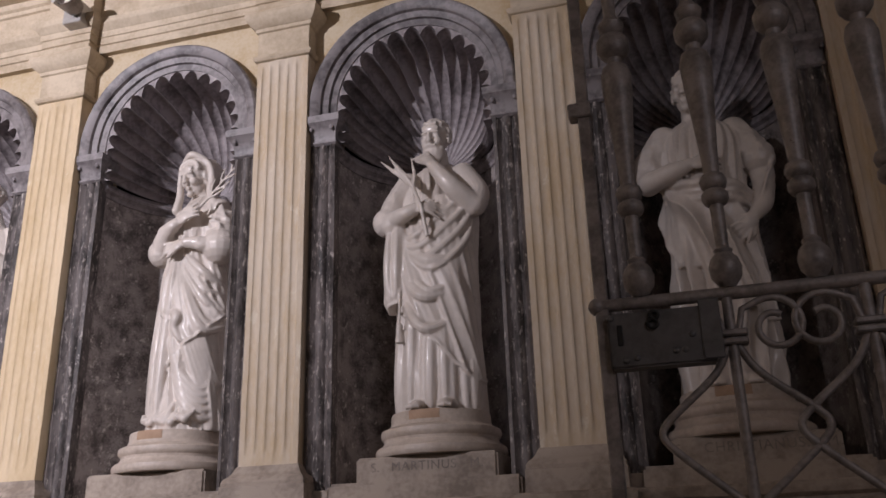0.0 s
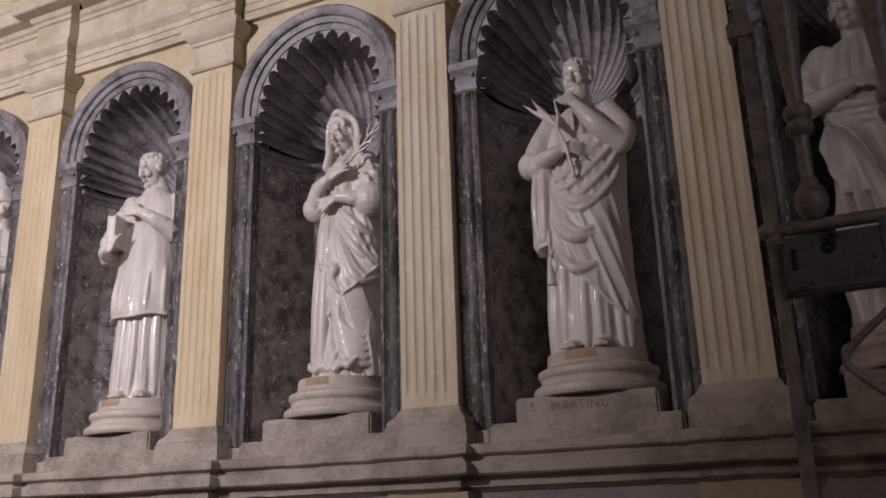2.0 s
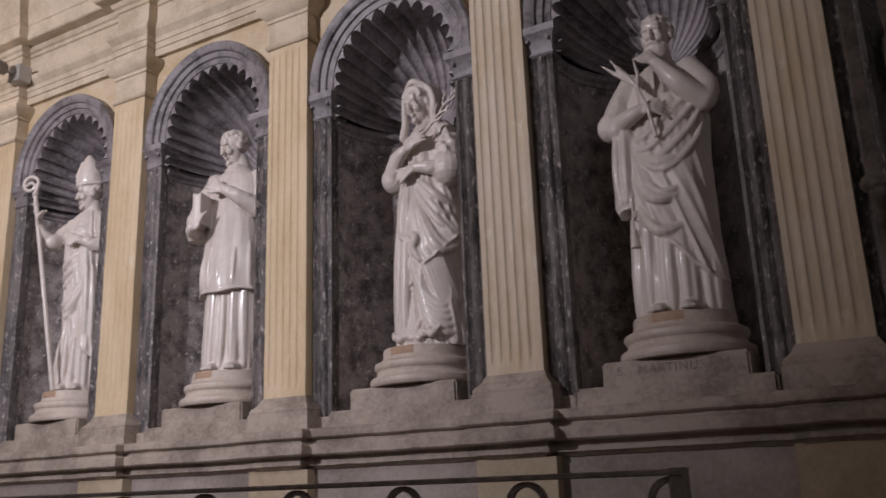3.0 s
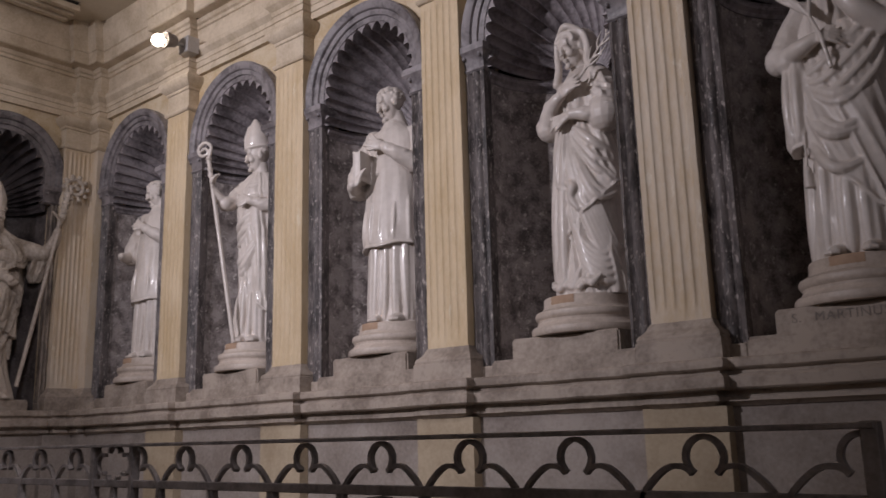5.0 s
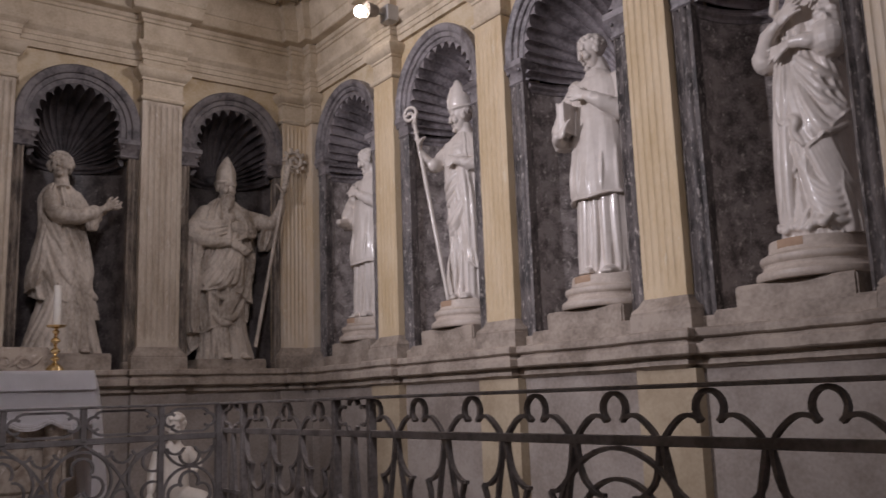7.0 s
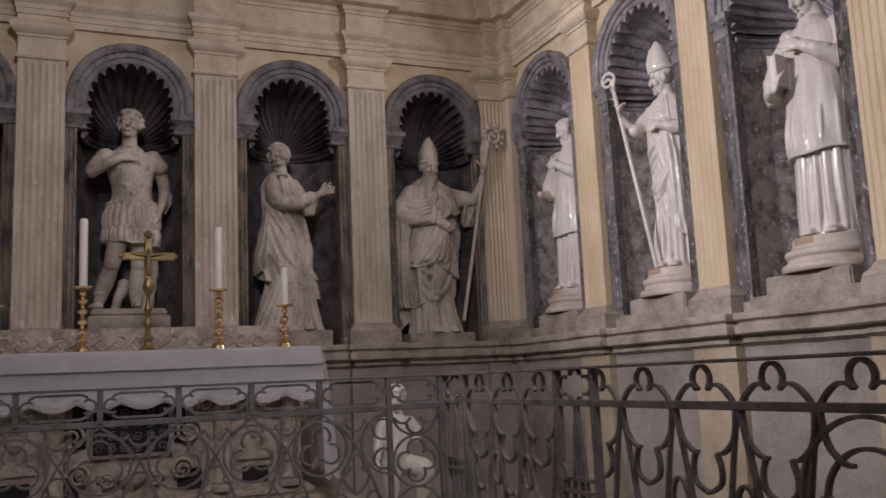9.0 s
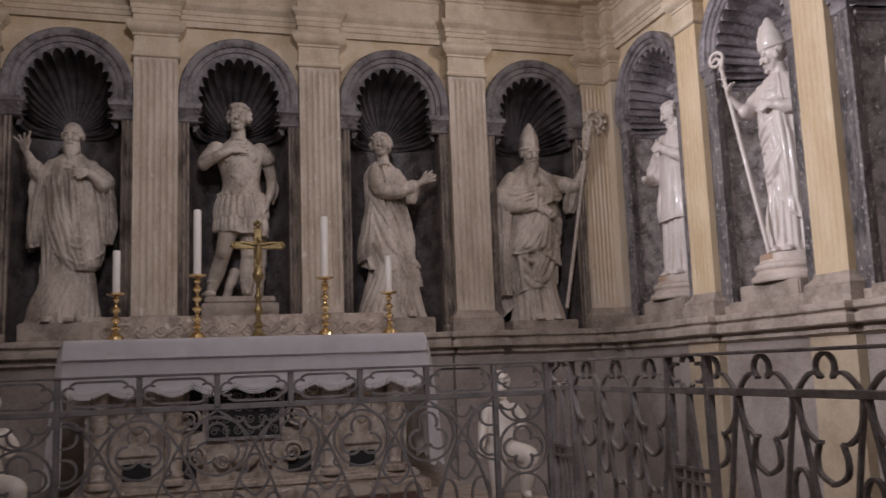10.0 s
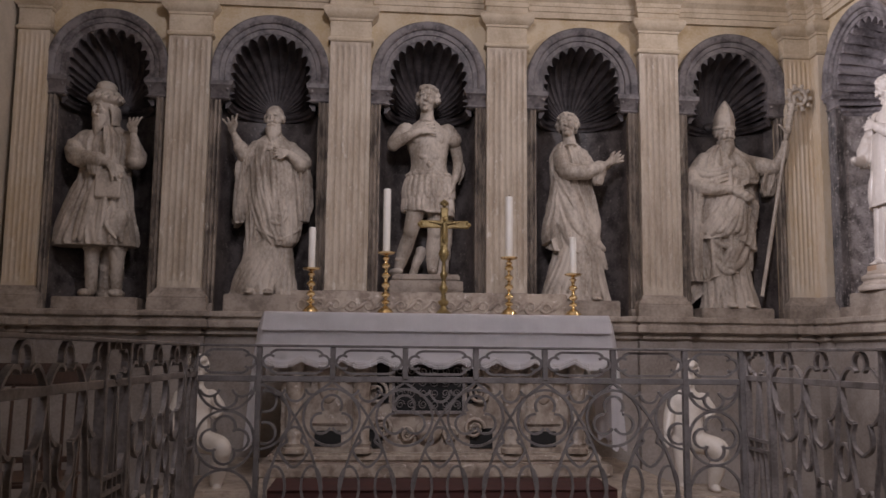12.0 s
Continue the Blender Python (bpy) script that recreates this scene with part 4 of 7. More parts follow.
def mourner(bm):  # hooded woman, hands crossed on the breast, mantle gathered at the waist
    gown = [(0, 0, 0.0, 0.205, 0.165), (0.10, 0, 0.0, 0.205, 0.160), (0.35, -0.005, 0.0, 0.185, 0.15), (0.65, 0.0, 0.0, 0.175, 0.145), (0.90, 0.01, 0.0, 0.160, 0.13), (1.08, 0.015, 0.0, 0.165, 0.120), (1.20, 0.015, 0.01, 0.140, 0.10), (1.28, 0.02, 0.02, 0.07, 0.06)]
    drape(bm, gown, [(6, 0.012, 0.9, 0.5, -0.1, 0.95)], seed=5.2, wrinkle=0.026, flow=1.0, crumple=0.002)
    # straight pleats down one side, long curved folds sweeping to the other foot
    hanging_folds(bm, gown, 0.04, 0.90, -165, -105, 5, 0.018, 3, 2)
    for q in range(6):
        ridge(bm, gown, [(-112 + 6 * q, 0.94 - 0.02 * q), (-92 + 9 * q, 0.68 - 0.03 * q), (-60 + 9 * q, 0.36 - 0.02 * q), (-30 + 7 * q, 0.10 + 0.03 * q)], 0.019 - 0.001 * q)
    for q in range(5):
        ridge(bm, gown, [(-100 + 5 * q, 0.48 - 0.07 * q), (-75 + 4 * q, 0.30 - 0.05 * q), (-40, 0.20 - 0.035 * q), (-10, 0.30 - 0.06 * q)], 0.015)
    # gathered apron end with a curling edge
    fall = [(0.58, -0.055, -0.115, 0.052, 0.042), (0.62, -0.055, -0.115, 0.058, 0.048), (0.80, -0.050, -0.110, 0.055, 0.050), (0.96, -0.04, -0.10, 0.045, 0.045)]
    drape(bm, fall, [], seg=48, n=26, seed=6, wrinkle=0.002, hem=(-0.5, 0.0, 2, 0))
    hanging_folds(bm, fall, 0.60, 0.94, -160, -20, 4, 0.010, 8, 2)
    limb(bm, [(-0.005, -0.155, 0.60), (0.03, -0.175, 0.565), (0.015, -0.172, 0.515), (0.05, -0.165, 0.45)], [0.022, 0.026, 0.022, 0.012])
    mantle = [(0.40, 0.05, 0.0, 0.165, 0.155), (0.62, 0.045, 0.0, 0.160, 0.152), (0.80, 0.04, 0.0, 0.155, 0.142), (0.94, 0.03, 0.0, 0.14, 0.125)]
    drape(bm, mantle, [], seed=6.6, wrinkle=0.022, flow=1.8, hem=(1.1, 0.02, 3, 1.0))
    swag_folds(bm, mantle, (-95, 0.92), (-5, 0.74), 0.04, 5, 0.075, 0.015, 9)
    rnd = random.Random(12)
    for k in range(7):
        x = -0.115 + 0.040 * k + rnd.uniform(-0.012, 0.012)
        limb(bm, [(x - 0.03, -0.150, 0.05 + rnd.uniform(0, 0.05)), (x, -0.172, 0.035 + rnd.uniform(0, 0.03)), (x + 0.035, -0.150, 0.08 + rnd.uniform(0, 0.06))], [0.012, 0.024, 0.010], 0.003, rings=10, sides=8, seed=k)
    # puffed sleeves
    limb(bm, [(0.120, 0.0, 1.19), (0.175, -0.03, 1.07), (0.190, -0.07, 0.95)], [0.070, 0.082, 0.096], 0.018)
    limb(bm, [(0.19, -0.075, 0.94), (0.12, -0.145, 0.955), (0.05, -0.17, 0.965)], [0.070, 0.040, 0.030], 0.003)
    hand(bm, (0.0, -0.180, 0.955), (-1, -0.05, -0.15), (0, -1, 0.4), 1.05, curl=0.25)
    limb(bm, [(-0.105, 0.0, 1.18), (-0.165, -0.03, 1.06), (-0.175, -0.07, 0.970)], [0.055, 0.066, 0.082], 0.020, seed=3)
    limb(bm, [(-0.175, -0.08, 0.970), (-0.10, -0.15, 1.045), (-0.02, -0.17, 1.085)], [0.066, 0.044, 0.030], 0.003)
    hand(bm, (0.02, -0.175, 1.105), (0.9, -0.05, 0.45), (-0.2, -1, 0.2), 1.05, curl=0.25)
    palm(bm, [(0.07, -0.165, 1.12), (0.145, -0.13, 1.22), (0.21, -0.10, 1.32), (0.275, -0.07, 1.41)], 7, 0.15, seed=8)
    # hood, open round the face, and its cape on the shoulders
    head(bm, (-0.015, -0.042, 1.390), (16, 0, -16), 0.97, "none", 0, seed=7)
    cape = [(1.10, 0.01, 0.015, 0.175, 0.112), (1.18, 0.01, 0.018, 0.160, 0.104), (1.25, 0.0, 0.03, 0.112, 0.085), (1.30, -0.005, 0.04, 0.088, 0.070)]
    drape(bm, cape, [(7, 0.008, 0.3, 0.5, 1.0, 1.3)], seed=7, wrinkle=0.003)
    swag_folds(bm, cape, (-160, 1.25), (-20, 1.25), 0.06, 3, 0.035, 0.010, 4)
    blob(bm, (-0.012, 0.035, 1.412), (0.116, 0.092, 0.128), (0, 0, -12), 22)
    for q in (-1, 1):
        limb(bm, [(-0.030 + q * 0.030, -0.068, 1.517), (-0.026 + q * 0.090, -0.045, 1.465), (-0.022 + q * 0.106, -0.035, 1.38), (-0.02 + q * 0.100, -0.040, 1.30), (-0.01 + q * 0.125, -0.045, 1.22)], [0.015, 0.016, 0.018, 0.022, 0.024])
    limb(bm, [(-0.085, -0.060, 1.495), (-0.028, -0.082, 1.523), (0.035, -0.055, 1.495)], [0.018, 0.021, 0.018])
    for k in range(11):
        blob(bm, (-0.026 + 0.058 * math.cos(k * 0.3 + 0.05), -0.098, 1.428 + 0.052 * math.sin(k * 0.3)), (0.013, 0.012, 0.012), seg=8)


def deacon(bm, book=True):  # young cleric in a smooth surplice over a pleated cassock
    skirt = [(0, 0.01, 0.0, 0.180, 0.145), (0.08, 0.01, 0.0, 0.165, 0.135), (0.30, 0.01, 0.0, 0.152, 0.128), (0.62, 0.01, 0.0, 0.155, 0.13), (0.80, 0.01, 0, 0.12, 0.1)]
    drape(bm, skirt, [(6, 0.010, 0.3, 0.0, -0.1, 0.75)], seed=3.3, wrinkle=0.003, crumple=0.002)
    hanging_folds(bm, skirt, 0.02, 0.66, -178, -2, 13, 0.018, 12, 2)
    cotta = [(0.47, 0.0, 0.0, 0.200, 0.170), (0.52, 0.0, 0.0, 0.200, 0.170), (0.70, 0.0, 0.0, 0.186, 0.158), (0.95, 0.005, 0.0, 0.168, 0.138), (1.10, 0.01, 0.005, 0.175, 0.125), (1.20, 0.01, 0.01, 0.155, 0.100), (1.27, 0.01, 0.02, 0.075, 0.065)]
    drape(bm, cotta, [(7, 0.006, 0.8, 0.0, 0.30, 1.0)], seed=6.1, wrinkle=0.003, crumple=0.002, hem=(0.06, 0.006, 5, 0.3))
    hanging_folds(bm, cotta, 0.48, 0.80, -175, -5, 7, 0.012, 14, 3, 0.985)
    drape(bm, [(1.225, 0.0, 0.005, 0.085, 0.072), (1.265, 0.0, 0.008, 0.075, 0.068), (1.285, 0.0, 0.01, 0.055, 0.055)], [], seg=40, n=8, wrinkle=0)
    limb(bm, [(0.145, 0.0, 1.19), (0.205, -0.03, 1.07), (0.195, -0.085, 0.975)], [0.058, 0.066, 0.070], 0.005)
    limb(bm, [(0.19, -0.09, 0.970), (0.10, -0.16, 1.025), (0.02, -0.175, 1.075)], [0.062, 0.050, 0.032], 0.004)
    hand(bm, (-0.015, -0.180, 1.090), (-0.8, -0.05, 0.5), (0.2, -1, 0.2), 1.0, curl=0.3)
    limb(bm, [(-0.135, 0.0, 1.19), (-0.200, -0.02, 1.05), (-0.215, -0.06, 0.93)], [0.058, 0.066, 0.074], 0.006, seed=1)
    cuff = [(0.80, -0.215, -0.06, 0.045, 0.055), (0.84, -0.215, -0.06, 0.060, 0.068), (0.93, -0.212, -0.05, 0.066, 0.066), (1.02, -0.20, -0.04, 0.05, 0.05)]
    drape(bm, cuff, [], seg=40, n=24, wrinkle=0.016)
    hanging_folds(bm, cuff, 0.81, 0.98, -180, 0, 4, 0.010, 3, 3)
    limb(bm, [(-0.215, -0.09, 0.86), (-0.19, -0.18, 0.840), (-0.165, -0.225, 0.845)], [0.048, 0.038, 0.028])
    if book:
        box(bm, -0.150, -0.112, -0.235, -0.10, 0.87, 1.05, 0.006)
        box(bm, -0.157, -0.150, -0.241, -0.10, 0.863, 1.057, 0.003)
        box(bm, -0.112, -0.105, -0.241, -0.10, 0.863, 1.057, 0.003)
        hand(bm, (-0.135, -0.225, 0.865), (0.2, 0.1, 0.9), (-0.5, -1, 0), 0.95, curl=0.3)
    head(bm, (-0.01, -0.02, 1.395), (16, 0, -44), 0.98, "short", 0, seed=9)
    feet(bm, -0.06, 0.08, -0.12)


def bishop_side(bm):  # mitred bishop in a cope, crozier before him, turned aside
    alb = [(0, 0.0, 0.0, 0.165, 0.145), (0.10, 0, 0.0, 0.150, 0.135), (0.40, 0, 0.0, 0.140, 0.13), (0.80, 0.0, 0.0, 0.145, 0.125), (1.05, 0.0, 0, 0.15, 0.11), (1.20, 0, 0.01, 0.125, 0.09), (1.27, 0, 0.02, 0.06, 0.06)]
    drape(bm, alb, [(5, 0.008, 0.3, 0.3, -0.1, 0.9)], seed=8.2, wrinkle=0.016, crumple=0.002)
    hanging_folds(bm, alb, 0.0, 0.50, -175, -5, 9, 0.018, 15, 4)
    cope = [(0.30, 0.045, 0.02, 0.170, 0.155), (0.36, 0.045, 0.02, 0.172, 0.156), (0.60, 0.035, 0.015, 0.172, 0.155), (0.85, 0.015, 0.01, 0.178, 0.150), (1.05, 0.005, 0.01, 0.180, 0.132), (1.18, 0.0, 0.015, 0.155, 0.108), (1.26, 0, 0.02, 0.08, 0.07)]
    drape(bm, cope, [(4, 0.012, 0.5, 1.3, 0.2, 1.15)], seed=9.4, wrinkle=0.022, crumple=0.002, hem=(-0.7, 0.015, 3, 0.6))
    swag_folds(bm, cope, (-178, 0.80), (-70, 0.98), 0.02, 6, 0.085, 0.018, 16)
    hanging_folds(bm, cope, 0.34, 1.10, -68, -10, 4, 0.014, 17, 2)
    ridge(bm, cope, [(-75, 0.36), (-72, 0.70), (-78, 1.02), (-88, 1.20)], 0.016)
    cape = [(1.05, 0, 0.005, 0.182, 0.132), (1.10, 0, 0.0, 0.182, 0.135), (1.18, 0, 0.01, 0.155, 0.112), (1.25, 0, 0.02, 0.10, 0.08), (1.28, 0, 0.02, 0.06, 0.06)]
    drape(bm, cape, [], seed=3, wrinkle=0.016)
    swag_folds(bm, cape, (-165, 1.21), (-15, 1.21), 0.07, 4, 0.03, 0.011, 18)
    limb(bm, [(-0.13, 0.0, 1.17), (-0.185, -0.07, 1.06), (-0.205, -0.13, 1.03)], [0.058, 0.062, 0.056], 0.006)
    limb(bm, [(-0.205, -0.13, 1.03), (-0.240, -0.18, 1.08), (-0.258, -0.20, 1.12)], [0.042, 0.034, 0.027])
    hand(bm, (-0.264, -0.212, 1.15), (0.1, -0.3, 0.9), (-1, -0.3, 0), 0.95, curl=0.8)
    limb(bm, [(0.13, 0.0, 1.17), (0.18, -0.03, 1.04), (0.13, -0.11, 0.99), (0.03, -0.165, 1.02)], [0.056, 0.064, 0.054, 0.032], 0.006)
    hand(bm, (0.0, -0.172, 1.03), (-1, -0.1, 0.2), (0, -1, 0.2), 0.95, curl=0.4)
    crozier(bm, (-0.055, -0.21, 0.0), (-0.300, -0.22, 1.36), 0.062, False, -1)
    head(bm, (-0.01, -0.025, 1.385), (8, 0, -50), 0.97, "short", 0, seed=11)
    mitre(bm, (-0.005, -0.012, 1.445), (8, 0, -50), 1.0)
    feet(bm, -0.05, 0.06, -0.12)


def bishop_front(bm):  # bearded bishop, wide cope gathered at the waist, ornate crozier at his side
    alb = [(0, 0.02, 0.0, 0.235, 0.155), (0.06, 0.01, 0.0, 0.205, 0.15), (0.30, -0.01, 0.0, 0.165, 0.14), (0.70, 0.0, 0.0, 0.185, 0.14), (1.05, 0, 0, 0.20, 0.125), (1.26, 0, 0.01, 0.17, 0.10), (1.34, 0, 0.02, 0.07, 0.06)]
    drape(bm, alb, [(5, 0.010, 0.6, 0.3, -0.1, 0.8)], seed=12.2, wrinkle=0.036, crumple=0.002)
    hanging_folds(bm, alb, 0.0, 0.55, -170, -10, 10, 0.020, 21, -14)
    # gathered rochet in two overlapping aprons
    low = [(0.28, -0.01, -0.005, 0.180, 0.162), (0.34, -0.01, -0.005, 0.190, 0.166), (0.56, -0.005, -0.005, 0.198, 0.162), (0.80, 0.0, -0.005, 0.19, 0.15)]
    drape(bm, low, [], seed=13.4, wrinkle=0.042, hem=(0.25, 0.02, 3, 1.2))
    swag_folds(bm, low, (-150, 0.62), (-40, 0.72), 0.10, 5, 0.075, 0.018, 22)
    for q in range(3):
        ridge(bm, low, [(-125 + 12 * q, 0.30), (-100 + 10 * q, 0.46), (-60 + 8 * q, 0.66)], 0.018)
    top = [(0.54, -0.01, -0.01, 0.222, 0.180), (0.60, -0.01, -0.01, 0.225, 0.182), (0.78, 0.0, -0.01, 0.212, 0.170), (0.92, 0.02, -0.005, 0.190, 0.150), (1.04, 0.02, 0, 0.17, 0.13)]
    drape(bm, top, [], seed=14.4, flow=-1.6, wrinkle=0.042, hem=(-0.25, 0.025, 3, 0.2))
    for q in range(7):
        ridge(bm, top, [(-172 + 16 * q, 0.58 + 0.02 * (q % 2)), (-140 + 12 * q, 0.72 - 0.01 * q), (-84 + 3 * q, 0.95)], 0.018)
    # cope hanging behind both arms
    cope = [(0.18, -0.06, 0.085, 0.265, 0.075), (0.24, -0.06, 0.085, 0.280, 0.078), (0.60, -0.05, 0.065, 0.290, 0.080), (0.95, -0.02, 0.05, 0.31, 0.09), (1.14, 0, 0.03, 0.27, 0.10), (1.26, 0, 0.02, 0.19, 0.09)]
    drape(bm, cope, [(5, 0.012, 0.3, 0.4, 0.0, 1.1)], seed=15.1, wrinkle=0.042, hem=(0.5, 0.02, 3, 0.5))
    side = [(0.22, -0.275, 0.02, 0.050, 0.085), (0.30, -0.285, 0.02, 0.058, 0.090), (0.65, -0.285, 0.0, 0.058, 0.10), (0.95, -0.275, -0.02, 0.070, 0.10), (1.12, -0.21, 0.0, 0.05, 0.06)]
    drape(bm, side, [], seg=48, n=40, seed=2, wrinkle=0.042)
    hanging_folds(bm, side, 0.24, 1.0, -175, -5, 4, 0.014, 23, 4)
    # arm gathering the robe, arm raised with the crozier
    limb(bm, [(-0.17, 0.0, 1.22), (-0.29, -0.04, 1.04), (-0.23, -0.11, 0.97), (-0.04, -0.185, 0.95)], [0.068, 0.080, 0.064, 0.036], 0.007)
    hand(bm, (0.01, -0.195, 0.94), (1, -0.05, -0.3), (0, -1, 0.4), 1.08, curl=0.45)
    limb(bm, [(0.02, -0.185, 0.92), (0.10, -0.18, 0.90), (0.19, -0.12, 0.82), (0.20, -0.10, 0.66)], [0.030, 0.042, 0.040, 0.018], 0.008)
    limb(bm, [(0.16, 0.0, 1.22), (0.29, -0.07, 1.16), (0.37, -0.14, 1.15)], [0.068, 0.080, 0.066], 0.008)
    limb(bm, [(0.37, -0.14, 1.15), (0.405, -0.20, 1.24), (0.41, -0.235, 1.32)], [0.060, 0.046, 0.032], 0.004)
    hand(bm, (0.408, -0.255, 1.37), (-0.1, -0.4, 0.9), (1, -0.3, 0), 1.08, curl=0.8)
    sleeve = [(0.92, 0.33, -0.06, 0.03, 0.04), (0.98, 0.335, -0.07, 0.055, 0.06), (1.08, 0.35, -0.09, 0.066, 0.07), (1.16, 0.34, -0.10, 0.05, 0.05)]
    drape(bm, sleeve, [], seg=40, n=20, seed=5, wrinkle=0.042)
    foot, knop = Vector((0.205, -0.17, 0.10)), Vector((0.452, -0.285, 1.62))
    crozier(bm, foot, knop, 0.080, True)
    for i in range(12):
        blob(bm, foot.lerp(knop, 0.86 + 0.0135 * i), (0.034 if i % 2 else 0.024, 0.030, 0.014), seg=10)
    for i in range(10):
        a = i * 0.63
        blob(bm, knop + Vector((0.060 + 0.098 * math.cos(a), 0, 0.070 + 0.098 * math.sin(a))), (0.020, 0.014, 0.020), seg=8)
    cape = [(1.00, -0.02, 0.0, 0.320, 0.150), (1.06, -0.01, 0.0, 0.315, 0.152), (1.16, 0, 0.0, 0.270, 0.142), (1.26, 0, 0.01, 0.185, 0.115), (1.33, 0, 0.02, 0.10, 0.08), (1.36, 0, 0.02, 0.06, 0.06)]
    drape(bm, cape, [], seed=6, wrinkle=0.036, hem=(0.30, 0.05, 2, 1.57))
    swag_folds(bm, cape, (-170, 1.16), (-92, 1.14), 0.05, 4, 0.045, 0.014, 24)
    swag_folds(bm, cape, (-88, 1.14), (-12, 1.22), 0.04, 4, 0.04, 0.014, 25)
    blob(bm, (0.0, -0.15, 1.17), (0.034, 0.022, 0.036))
    head(bm, (0.0, -0.03, 1.435), (8, 0, 6), 1.06, "short", 1.15, seed=13)
    mitre(bm, (0.0, -0.012, 1.475), (6, 0, 6), 1.0)
    feet(bm, -0.04, 0.12, -0.14)


def pleader(bm):  # youth turned aside with both hands held out, face lifted
    robe = [(0, -0.03, 0.0, 0.285, 0.16), (0.08, -0.03, 0.0, 0.255, 0.155), (0.35, -0.01, 0.0, 0.19, 0.14), (0.75, -0.01, 0.0, 0.165, 0.13), (1.0, -0.05, 0, 0.150, 0.115), (1.20, -0.075, 0.0, 0.140, 0.105), (1.28, -0.08, 0.01, 0.10, 0.08), (1.33, -0.08, 0.015, 0.06, 0.055)]
    drape(bm, robe, [(4, 0.012, 0.1, 0.35, -0.1, 0.95)], seed=15.2, wrinkle=0.042, crumple=0.002)
    for q in range(10):
        ridge(bm, robe, [(-172 + 17 * q, 0.0), (-150 + 13 * q, 0.25), (-120 + 8 * q, 0.58)], 0.021)
    cloak = [(0.36, -0.01, 0.01, 0.235, 0.165), (0.42, -0.015, 0.01, 0.232, 0.163), (0.62, -0.025, 0.01, 0.195, 0.150), (0.90, -0.045, 0.01, 0.165, 0.135), (1.10, -0.065, 0.005, 0.155, 0.118), (1.24, -0.075, 0.01, 0.125, 0.09)]
    drape(bm, cloak, [], seed=16.4, flow=1.6, wrinkle=0.042, crumple=0.002, hem=(-0.35, 0.02, 3, 0.3))
    for q in range(7):
        ridge(bm, cloak, [(-165 + 6 * q, 1.05 - 0.05 * q), (-128 + 7 * q, 0.84 - 0.05 * q), (-80 + 8 * q, 0.62 - 0.03 * q), (-40 + 6 * q, 0.44)], 0.017)
    # cloak end hanging at his back
    tail = [(0.50, -0.235, 0.02, 0.045, 0.07), (0.56, -0.23, 0.02, 0.062, 0.10), (0.80, -0.185, 0.01, 0.060, 0.10), (1.10, -0.15, 0.0, 0.06, 0.08), (1.22, -0.13, 0.0, 0.05, 0.06)]
    drape(bm, tail, [], seg=44, n=34, seed=8, wrinkle=0.042, hem=(0.6, 0.01, 2, 0))
    hanging_folds(bm, tail, 0.52, 1.15, -175, -30, 4, 0.014, 27, 4)
    limb(bm, [(0.03, -0.02, 1.22), (0.09, -0.08, 1.10), (0.15, -0.12, 1.06)], [0.060, 0.064, 0.062], 0.006)
    limb(bm, [(-0.15, -0.03, 1.22), (-0.14, -0.13, 1.08), (0.0, -0.19, 1.04), (0.13, -0.195, 1.085)], [0.062, 0.072, 0.066, 0.058], 0.006)
    cuff = [(0.94, 0.12, -0.18, 0.03, 0.03), (0.98, 0.12, -0.18, 0.045, 0.045), (1.12, 0.135, -0.18, 0.05, 0.05)]
    drape(bm, cuff, [], seg=32, n=14, seed=5, wrinkle=0.016)
    limb(bm, [(0.13, -0.19, 1.085), (0.20, -0.20, 1.12)], [0.036, 0.026])
    limb(bm, [(0.15, -0.12, 1.07), (0.22, -0.14, 1.11)], [0.036, 0.026])
    hand(bm, (0.235, -0.20, 1.14), (0.9, -0.1, 0.45), (0.2, -1, -0.3), 1.05, curl=0.05)
    hand(bm, (0.262, -0.145, 1.14), (0.95, 0.0, 0.4), (0.2, -0.4, -1), 1.05, curl=0.05)
    head(bm, (-0.085, -0.01, 1.455), (-18, -8, -22), 1.03, "curly", 0, seed=17)
    feet(bm, -0.14, 0.10, -0.14)


